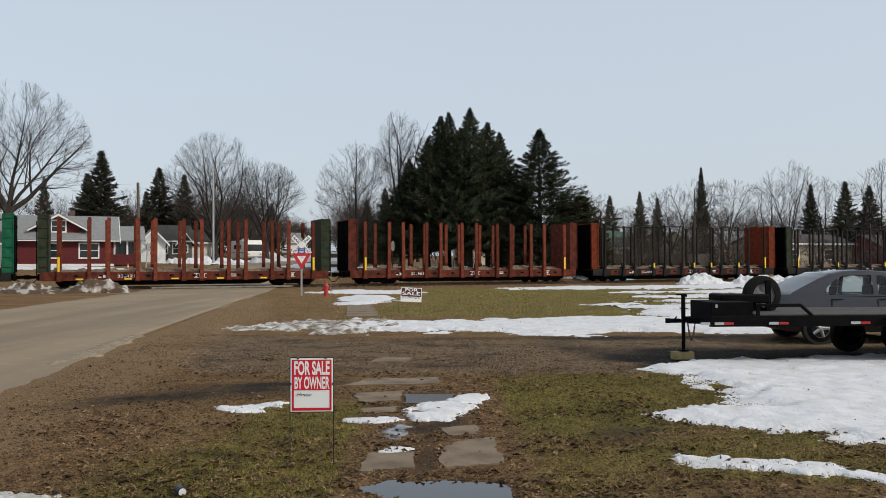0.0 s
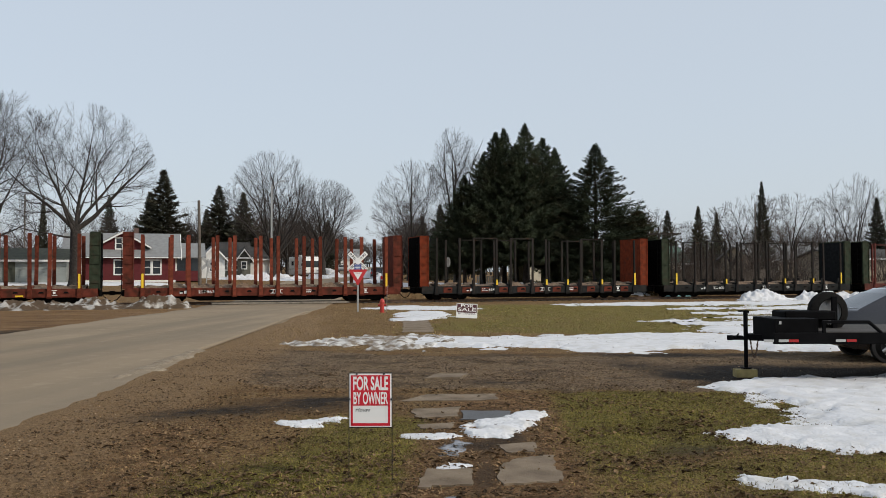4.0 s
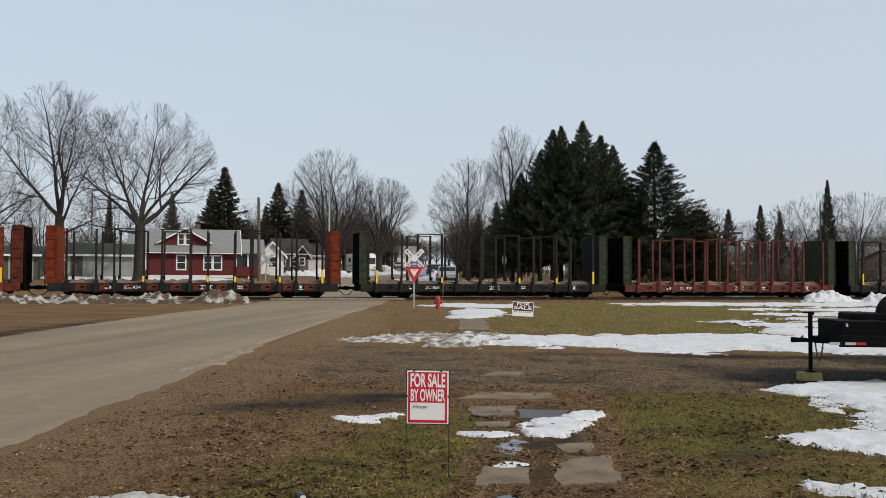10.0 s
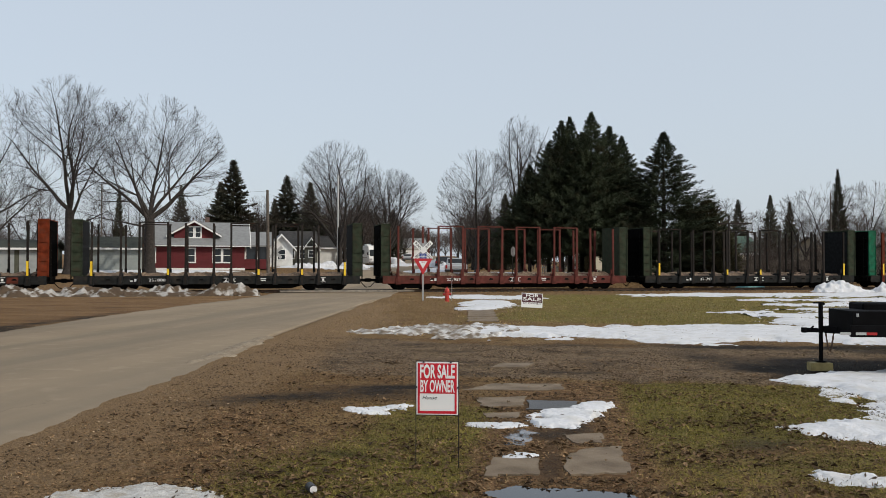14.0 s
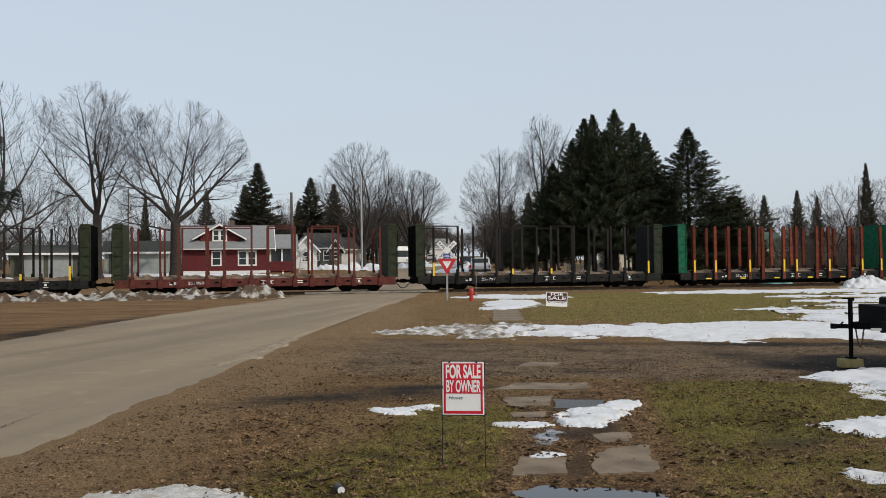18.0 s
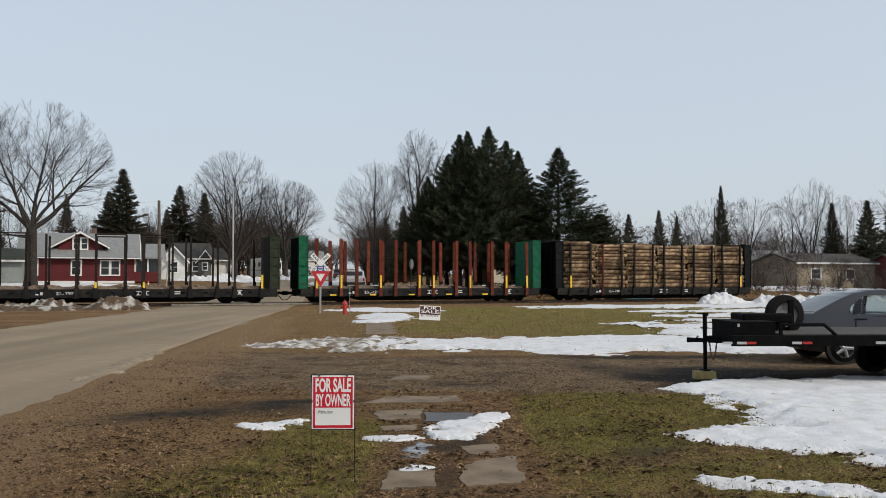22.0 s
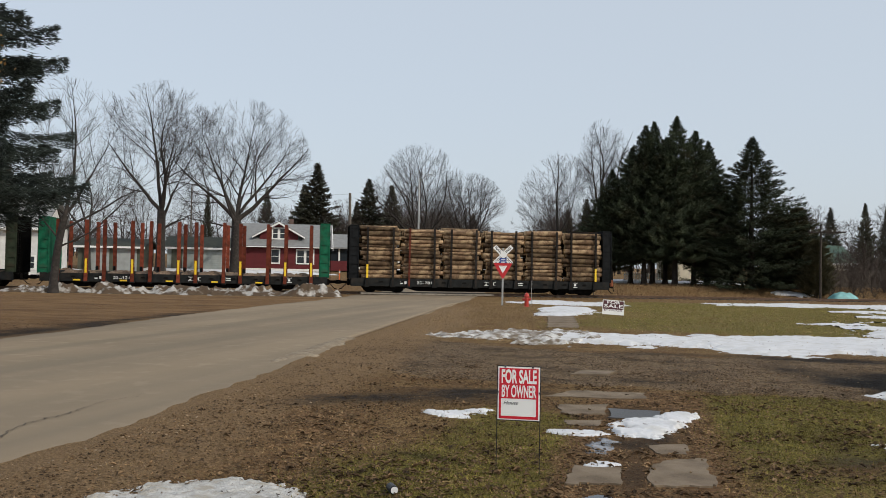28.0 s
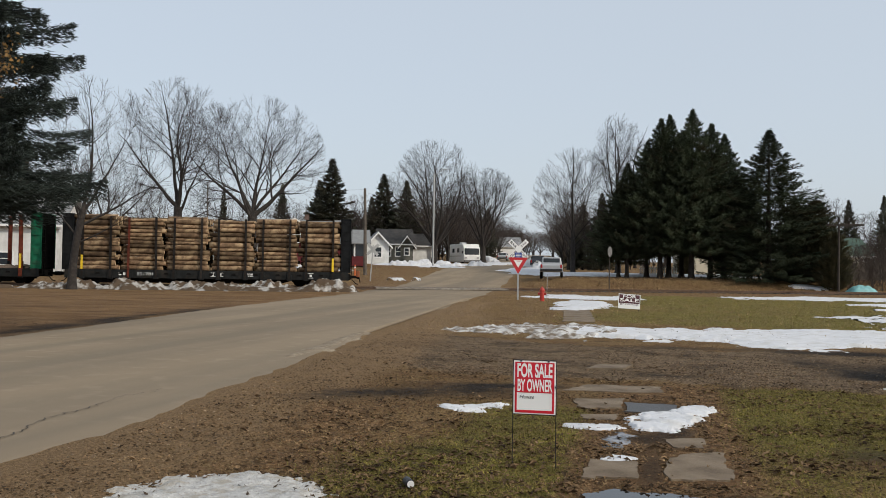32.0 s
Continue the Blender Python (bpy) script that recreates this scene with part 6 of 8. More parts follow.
def pole(b, d, h, r=0.15, arm=None, lamp=None, mat="pole_wood", lean=0.0, label="weathered wooden utility pole"):
    t = thing("utility_pole", label, "pole", stand(bearing(b, d)) @ pose(0, 0, 0, 0, lean, 0))
    bm = bmesh.new()
    tube(bm, (0, 0, -0.3), (0, 0, h), r, r * 0.7, 9)
    part("shaft", bm, M[mat], t)
    if arm:
        bm = bmesh.new()
        box(bm, (arm[0], -0.15, h - arm[1]), (arm[2], 0.10, 0.12))
        a = part("crossarm", bm, M[mat], t)
        for k in range(4):
            bm = bmesh.new()
            tube(bm, (arm[0] - arm[2] / 2 + 0.15 + k * (arm[2] - 0.3) / 3, -0.15, h - arm[1] + 0.06), (arm[0] - arm[2] / 2 + 0.15 + k * (arm[2] - 0.3) / 3, -0.15, h - arm[1] + 0.2), 0.04, seg=6)
            part("insulator", bm, M["steel"], a)
    if lamp:
        bm = bmesh.new()
        tube(bm, (0, 0, h - 0.3), (lamp, -0.3, h + 0.4), 0.035, seg=6)
        part("lamp_arm", bm, M["steel"], t)
        bm = bmesh.new()
        box(bm, (lamp + 0.25, -0.3, h + 0.4), (0.6, 0.22, 0.12), taper=0.7)
        part("lamp_head", bm, M["steel"], t)
    return t


pole(19.28, 76, 7.6, 0.16, lean=-1.0, label="leaning dark utility pole by the crossing")
pole(14.82, 92, 10.0, 0.12, lamp=1.0, mat="steel", label="grey street lamp pole beside the road")
pole(-10.35, 71, 5.7, 0.095, arm=(0.4, 0.6, 2.6), mat="bark", label="wooden pole with a crossarm beside the track")
pole(-16.2, 110, 9.4, 0.11, label="tall bare utility pole among the far trees")
pole(29.4, 100, 9.0, 0.10, label="thin distant pole beyond the garage")
wires = thing("overhead_wires", "thin overhead wires strung between poles", "wires")
for k, (a, b) in enumerate(((bearing(19.28, 76, 7.9), bearing(14.82, 92, 9.6)), (bearing(-10.35, 71, 5.9), bearing(-16.2, 110, 9.6)), (bearing(-16.2, 110, 9.5), bearing(-30, 150, 14.0)), (bearing(19.28, 76, 8.2), bearing(33.0, 90, 9.5)))):
    bm = bmesh.new()
    pts = [a.lerp(b, i / 8) - Vector((0, 0, 0.5 * (1 - (i / 4 - 1) ** 2))) for i in range(9)]
    for p, q in zip(pts, pts[1:]):
        tube(bm, p, q, 0.007, seg=4)
    part("wire", bm, M["wire"], wires)


# ---- houses ----
def clapboard(name, colour, gap=0.12):
    m = material(name, colour, 0.75, scale=2, amount=0.12)
    nt = m.node_tree
    tc = nt.nodes.new("ShaderNodeTexCoord")
    w = nt.nodes.new("ShaderNodeTexWave")
    w.wave_type, w.bands_direction, w.wave_profile = "BANDS", "Z", "SAW"
    w.inputs["Scale"].default_value = 0.314 / gap
    nt.links.new(tc.outputs["Object"], w.inputs["Vector"])
    b = nt.nodes.new("ShaderNodeBump")
    b.inputs["Strength"].default_value, b.inputs["Distance"].default_value = 0.6, 0.02
    nt.links.new(w.outputs["Fac"], b.inputs["Height"])
    nt.links.new(b.outputs[0], nt.nodes["Principled BSDF"].inputs["Normal"])
    return m


M["house_red"] = clapboard("barn red clapboard", (0.105, 0.010, 0.013))
M["white_siding"] = clapboard("white siding", (0.66, 0.66, 0.64))
M["cream_siding"] = clapboard("cream siding", (0.50, 0.46, 0.36))
M["tan_siding"] = clapboard("tan siding", (0.30, 0.25, 0.18))
M["roof_grey"] = material("grey asphalt shingles", (0.20, 0.205, 0.205), 0.95, scale=3, amount=0.12, bump=0.3, bump_scale=10)
M["roof_dark"] = material("dark brown shingles", (0.06, 0.055, 0.05), 0.95, scale=3, amount=0.2)
M["roof_green"] = material("green roof", (0.06, 0.10, 0.075), 0.9, scale=3, amount=0.15)
M["brick"] = material("chimney brick", (0.13, 0.085, 0.07), 0.9, scale=9, amount=0.3)


def window(parent, x, z, w, h, y, bars=True, trim="white_paint"):
    bm = bmesh.new()
    t = 0.13
    for dx, dz, sx, sz in ((0, h / 2 + t / 2, w + 2 * t, t), (0, -h / 2 - t / 2, w + 2 * t, t), (-w / 2 - t / 2, 0, t, h), (w / 2 + t / 2, 0, t, h)):
        box(bm, (x + dx, y - 0.03, z + dz), (sx, 0.08, sz))
    if bars:
        box(bm, (x, y - 0.015, z), (w, 0.04, 0.05))
    win = part("window", bm, M[trim], parent, "white framed window")
    bm = bmesh.new()
    box(bm, (x, y - 0.006, z), (w, 0.02, h))
    part("pane", bm, M["glass"], win)


def gable_roof(bm, x0, x1, y0, y1, eave, ridge, over=0.4, t=0.14):
    """Roof with its ridge along x."""
    ym = (y0 + y1) / 2
    s = (ridge - eave) / (ym - y0)
    ya, yb = y0 - over, y1 + over
    za = eave - s * over
    prism(bm, [(ya, za), (ym, ridge), (yb, za), (yb, za + t), (ym, ridge + t), (ya, za + t)], x0 - over, x1 + over, "yz")


def red_house():
    p = bearing(23.95, 88)
    t = thing("house", "barn-red bungalow with grey roof, dormer and white trim", "house", stand(p, TRACK_YAW, 0.0))
    L, Wd = 9.7, 8.0
    D = 0.05
    bm = bmesh.new()
    a = [(0, 0.20), (Wd, 0.20), (Wd, 2.6), (Wd / 2, 4.55), (0, 2.6)]
    prism(bm, a, -L / 2, L / 2, "yz")
    part("wall", bm, M["house_red"], t)
    bm = bmesh.new()
    box(bm, (0, Wd / 2, -0.15), (L + 0.1, Wd + 0.1, 0.75))
    part("foundation", bm, M["white_paint"], t, "white painted foundation")
    bm = bmesh.new()
    gable_roof(bm, -L / 2, L / 2, 0, Wd, 2.62, 4.75, 0.55)
    part("roof", bm, M["roof_grey"], t)
    for x, z, w, h in ((-3.95, 1.45, 0.72, 1.25), (-0.25, 1.45, 0.72, 1.25), (2.25, 1.45, 0.66, 1.25), (3.15, 1.45, 0.66, 1.25)):
        window(t, x, z, w, h, 0)
    # dormer
    bm = bmesh.new()
    prism(bm, [(D - 1.9, 3.0), (D + 1.9, 3.0), (D + 1.9, 3.75), (D, 4.85), (D - 1.9, 3.75)], 0.75, 3.4)
    dm = part("dormer", bm, M["house_red"], t)
    bm = bmesh.new()
    for sgn in (-1, 1):
        prism(bm, [(D, 4.98), (D + sgn * 2.6, 3.48), (D + sgn * 2.6, 3.36), (D, 4.86)], 0.3, 3.6)
    part("dormer_roof", bm, M["roof_grey"], dm)
    bm = bmesh.new()
    for sgn in (-1, 1):
        prism(bm, [(D, 4.90), (D + sgn * 2.6, 3.40), (D + sgn * 2.6, 3.24), (D, 4.70)], 0.24, 0.30)
    part("bargeboard", bm, M["white_paint"], dm)
    window(dm, D - 0.35, 3.75, 0.45, 0.95, 0.74)
    window(dm, D + 0.35, 3.75, 0.45, 0.95, 0.74)
    # eave board, gable trim, chimney
    bm = bmesh.new()
    box(bm, (0, -0.57, 2.36), (L + 1.1, 0.05, 0.09))
    part("fascia", bm, M["white_paint"], t)
    bm = bmesh.new()
    for sgn in (-1, 1):
        prism(bm, [(Wd / 2, 4.86), (Wd / 2 + sgn * 4.55, 2.36), (Wd / 2 + sgn * 4.55, 2.14), (Wd / 2, 4.60)], L / 2 + 0.56, L / 2 + 0.62, "yz")
    part("gable_trim", bm, M["white_paint"], t)
    bm = bmesh.new()
    box(bm, (1.2, Wd / 2 + 0.6, 4.7), (0.46, 0.46, 1.5))
    part("chimney", bm, M["brick"], t)
    # closed porch at the road end
    bm = bmesh.new()
    box(bm, (L / 2 + 1.25, 2.6, 0.62), (2.5, 4.4, 1.0))
    pch = part("porch", bm, M["house_red"], t, "red porch base")
    bm = bmesh.new()
    for y in (0.5, 2.6, 4.7):
        box(bm, (L / 2 + 2.4, y, 1.75), (0.16, 0.16, 1.3))
    for x in (0.1, 1.25):
        box(bm, (L / 2 + x, 0.45, 1.75), (0.16, 0.16, 1.3))
    part("porch_post", bm, M["white_paint"], pch)
    bm = bmesh.new()
    box(bm, (L / 2 + 1.2, 2.6, 1.75), (2.2, 4.1, 1.25))
    part("porch_screen", bm, M["glass"], pch)
    bm = bmesh.new()
    prism(bm, [(0.0, 2.35), (2.6, 2.35), (5.2, 2.35), (5.2, 2.48), (2.6, 3.9), (0.0, 2.48)], L / 2 - 0.2, L / 2 + 2.9, "yz")
    part("porch_roof", bm, M["roof_grey"], pch)


red_house()


def small_house(name, label, b, d, L, Wd, eave, ridge, wall, roof, turn=0.0, wins=(), gable=False, doors=(), base=0.0):
    t = thing(name, label, "house" if name == "house" else "garage", stand(bearing(b, d), TRACK_YAW + turn, base))
    bm = bmesh.new()
    prism(bm, [(0, -0.4), (Wd, -0.4), (Wd, eave), (Wd / 2, ridge), (0, eave)] if not gable else [(0, -0.4), (Wd, -0.4), (Wd, eave), (0, eave)], -L / 2, L / 2, "yz")
    if gable:
        prism(bm, [(-L / 2, eave - 0.01), (L / 2, eave - 0.01), (0, ridge)], 0, Wd)
    part("wall", bm, M[wall], t)
    bm = bmesh.new()
    if not gable:
        gable_roof(bm, -L / 2, L / 2, 0, Wd, eave, ridge + 0.1, 0.45)
    else:
        s = (ridge - eave) / (L / 2)
        for sg in (-1, 1):
            prism(bm, [(0, ridge + 0.02), (sg * (L / 2 + 0.4), eave - s * 0.4 + 0.02), (sg * (L / 2 + 0.4), eave - s * 0.4 + 0.18), (0, ridge + 0.18)], -0.4, Wd + 0.4)
    part("roof", bm, M[roof], t)
    bm = bmesh.new()
    if not gable:
        s = (ridge - eave) / (Wd / 2)
        box(bm, (0, -0.47, eave - s * 0.4), (L + 0.9, 0.04, 0.18))
    else:
        s = (ridge - eave) / (L / 2)
        for sg in (-1, 1):
            prism(bm, [(0, ridge + 0.1), (sg * (L / 2 + 0.42), eave - s * 0.4 + 0.1), (sg * (L / 2 + 0.42), eave - s * 0.4 - 0.12), (0, ridge - 0.12)], -0.46, -0.41)
    part("trim", bm, M["white_paint"], t, "white trim")
    for x, z, w, h in wins:
        window(t, x, z, w, h, 0)
    for x, w, h, mt in doors:
        bm = bmesh.new()
        box(bm, (x, -0.03, h / 2), (w, 0.06, h))
        part("door", bm, M[mt], t)
    return t


M["pale_door"] = clapboard("pale grey overhead door", (0.29, 0.31, 0.31), 0.5)
M["olive_wall"] = material("olive painted boards", (0.075, 0.078, 0.055), 0.9, scale=2, amount=0.25)
M["roof_moss"] = material("mossy dark shingles", (0.030, 0.034, 0.024), 0.95, scale=3, amount=0.35)
M["pale_siding"] = clapboard("pale grey-green siding", (0.27, 0.295, 0.28), 0.2)
small_house("garage", "low garage with pale grey-green siding and a dark roof", 28.95, 86, 5.6, 7.0, 2.2, 3.1, "pale_siding", "roof_moss", doors=((-1.9, 1.0, 2.0, "olive_wall"),))
small_house("garage", "low white double garage with a dark roof", 34.2, 84, 5.4, 7.0, 2.2, 2.8, "olive_wall", "roof_moss", doors=((-1.0, 2.0, 2.0, "pale_door"), (1.4, 2.0, 2.0, "pale_door")))
small_house("house", "tall white house wall partly hidden by a spruce", 41.6, 76, 9.6, 8.0, 4.0, 6.2, "white_siding", "roof_grey", wins=((1.0, 1.2, 0.9, 0.9), (4.0, 1.2, 0.9, 0.9)))
M["grey_siding"] = clapboard("weathered grey siding", (0.125, 0.125, 0.105))
small_house("house", "small white gabled porch house with a grey roof beyond the crossing", 18.45, 103, 2.6, 8.0, 2.3, 3.7, "white_siding", "roof_grey", gable=True, wins=((0, 1.4, 0.8, 1.1),))
small_house("house", "small grey house with a dark roof and white trim", 17.25, 112, 4.0, 7.0, 2.5, 4.2, "grey_siding", "roof_dark", wins=((-1.2, 1.4, 0.9, 1.1), (0.4, 1.4, 0.9, 1.1)))
small_house("house", "dark gabled end of a grey house among trees", 16.55, 112, 1.6, 7.0, 2.3, 3.4, "grey_siding", "roof_dark", gable=True, wins=((0, 1.4, 0.5, 0.8),))
small_house("house", "low white house with a dark roof among trees", 15.65, 116, 3.4, 7.0, 2.3, 3.7, "white_siding", "roof_dark", wins=((-1.3, 1.4, 0.5, 0.9),))
small_house("house", "small cream outbuilding glimpsed behind the spruces", -2.7, 100, 2.6, 6.0, 2.6, 3.6, "cream_siding", "roof_dark")
small_house("house", "small house with a green roof behind a fence", -11.3, 112, 4.2, 6.0, 2.4, 4.2, "cream_siding", "roof_green", wins=((1.5, 1.5, 1.0, 1.0),))
small_house("house", "long low tan building in a snowy yard", -23.2, 108, 11.5, 7.0, 2.9, 3.8, "tan_siding", "roof_dark", wins=((-3, 1.6, 1.2, 1.0), (2, 1.6, 1.2, 1.0)))
small_house("house", "red shed in a snowy yard behind the track", -28.3, 112, 7.0, 7.0, 2.6, 4.0, "house_red", "roof_dark", wins=((0, 1.5, 1.0, 1.0),))
small_house("house", "long low house far behind the brush", -18.9, 130, 16.0, 8.0, 2.6, 4.4, "tan_siding", "roof_grey", wins=((-5, 1.5, 1.6, 1.0), (3, 1.5, 1.6, 1.0)))
small_house("house", "distant white house at the end of the road", 10.3, 250, 12.0, 8.0, 3.0, 5.5, "white_siding", "roof_grey")

# board fence behind the brush
M["fence_grey"] = material("grey fence boards", (0.090, 0.075, 0.060), 0.95, scale=3, amount=0.3, vary=0.25)
fence = thing("fence", "weathered grey board fence behind the brush", "fence", stand(bearing(-13.0, 92), TRACK_YAW))
bm = bmesh.new()
box(bm, (0, 0, 0.8), (0.19, 0.025, 1.7))
board = mesh_of("board", bm, M["fence_grey"])
for k in range(90):
    shared("board", board, fence, pose(-9 + k * 0.2, random.uniform(-0.01, 0.01), random.uniform(-0.03, 0.03)))
for z in (0.35, 1.3):
    bm = bmesh.new()
    box(bm, (-0.1, 0.04, z), (18.2, 0.04, 0.09))
    part("rail", bm, M["fence_grey"], fence)

# picket fence and tarp
picket = thing("fence", "short white picket fence under the spruces", "fence", stand(bearing(0.2, 84), TRACK_YAW))
bm = bmesh.new()
box(bm, (0, 0, 0.5), (0.08, 0.02, 1.0))
pk = mesh_of("picket", bm, M["white_paint"])
for k in range(22):
    shared("picket", pk, picket, pose(-1.8 + k * 0.17, 0, 0))
for z in (0.3, 0.8):
    bm = bmesh.new()
    box(bm, (0, 0.02, z), (3.8, 0.03, 0.07))
    part("rail", bm, M["white_paint"], picket)
M["tarp"] = material("teal tarpaulin", (0.16, 0.36, 0.36), 0.6, scale=2, amount=0.25, bump=0.4, bump_scale=4)
bm = bmesh.new()
bmesh.ops.create_grid(bm, x_segments=24, y_segments=12, size=0.5)
for v in bm.verts:
    x, y = v.co.x, v.co.y
    h = 0.55 * max(0, 1 - (2 * abs(x)) ** 4) * max(0, 1 - (2 * abs(y)) ** 3)
    v.co = Vector((x * 2.1, y * 1.4, h + 0.14 * h * float(lattice(x * 9, y * 9, 7))))
tarp = new("tarpaulin", mesh_of("tarpaulin", bm, M["tarp"]))
tarp.matrix_basis = stand(bearing(-11.6, 73), TRACK_YAW, 0.0)
tagged(tarp, "crumpled teal tarpaulin over a low pile behind the track", "tarpaulin")


# ---- vehicles ----
M["car_grey"] = plain("dark grey metallic paint", (0.020, 0.020, 0.025), 0.22, 0.5)
M["car_grey"].node_tree.nodes["Principled BSDF"].inputs["Coat Weight"].default_value = 0.8
M["car_white"] = plain("silver-white car paint", (0.36, 0.37, 0.38), 0.35, 0.1)
M["tyre"] = material("dusty black rubber", (0.010, 0.0095, 0.009), 0.9, scale=20, amount=0.3, spec=0.1)
M["rim"] = plain("silver wheel alloy", (0.45, 0.45, 0.45), 0.4, 0.5)
M["car_glass"] = plain("tinted car glass", (0.03, 0.035, 0.04), 0.08)
M["tail_red"] = plain("red lamp lens", (0.35, 0.02, 0.02), 0.25)
M["trailer_black"] = material("black trailer paint", (0.0035, 0.0035, 0.004), 0.7, scale=6, amount=0.4, spec=0.06)
M["deck_grey"] = material("weathered deck timber", (0.045, 0.041, 0.037), 0.9, scale=5, amount=0.35, vary=0.2)
M["dull_white"] = plain("dull white reflector", (0.38, 0.38, 0.37), 0.6)
M["lumber"] = material("yellowed timber block", (0.30, 0.24, 0.10), 0.9, scale=8, amount=0.25)
M["seat"] = plain("dark seat cloth", (0.03, 0.03, 0.032), 0.9)


def loft(bm, sections):
    """Skin through rings of equal length."""
    rings = [[bm.verts.new(p) for p in s] for s in sections]
    n = len(rings[0])
    for a, b in zip(rings, rings[1:]):
        for i in range(n):
            bm.faces.new((a[i], a[(i + 1) % n], b[(i + 1) % n], b[i]))
    bm.faces.new(rings[0][::-1])
    bm.faces.new(rings[-1])


def road_wheel(parent, x, y, r, w, side, rim="rim"):
    wh = new("wheel")
    wh.parent = parent
    wh.matrix_basis = pose(x, y, r)
    bm = bmesh.new()
    for a, b, r0, r1 in ((-w / 2, -w / 2 + 0.03, r * 0.62, r * 0.94), (-w / 2 + 0.03, -w / 2 + 0.05, r * 0.94, r), (-w / 2 + 0.05, w / 2 - 0.05, r, r), (w / 2 - 0.05, w / 2 - 0.03, r, r * 0.94), (w / 2 - 0.03, w / 2, r * 0.94, r * 0.62)):
        tube(bm, (0, a, 0), (0, b, 0), r0, r1, 26, caps=False)
    part("tyre", bm, M["tyre"], wh)
    bm = bmesh.new()
    tube(bm, (0, -w * 0.40, 0), (0, -w * 0.25, 0), r * 0.62, r * 0.55, 26, caps=False)
    tube(bm, (0, -w * 0.30, 0), (0, -w * 0.22, 0), r * 0.56, r * 0.56, 26)
    for k in range(5):
        a = k * math.tau / 5
        tube(bm, (0, -w * 0.42, 0), (r * 0.58 * math.cos(a), -w * 0.38, r * 0.58 * math.sin(a)), r * 0.13, r * 0.10, 6)
    tube(bm, (0, -w * 0.46, 0), (0, -w * 0.36, 0), r * 0.14, seg=10)
    part("rim", bm, M[rim], wh, "five-spoke rim" if rim == "rim" else "steel rim darkened for the trailer's shade")
    return wh


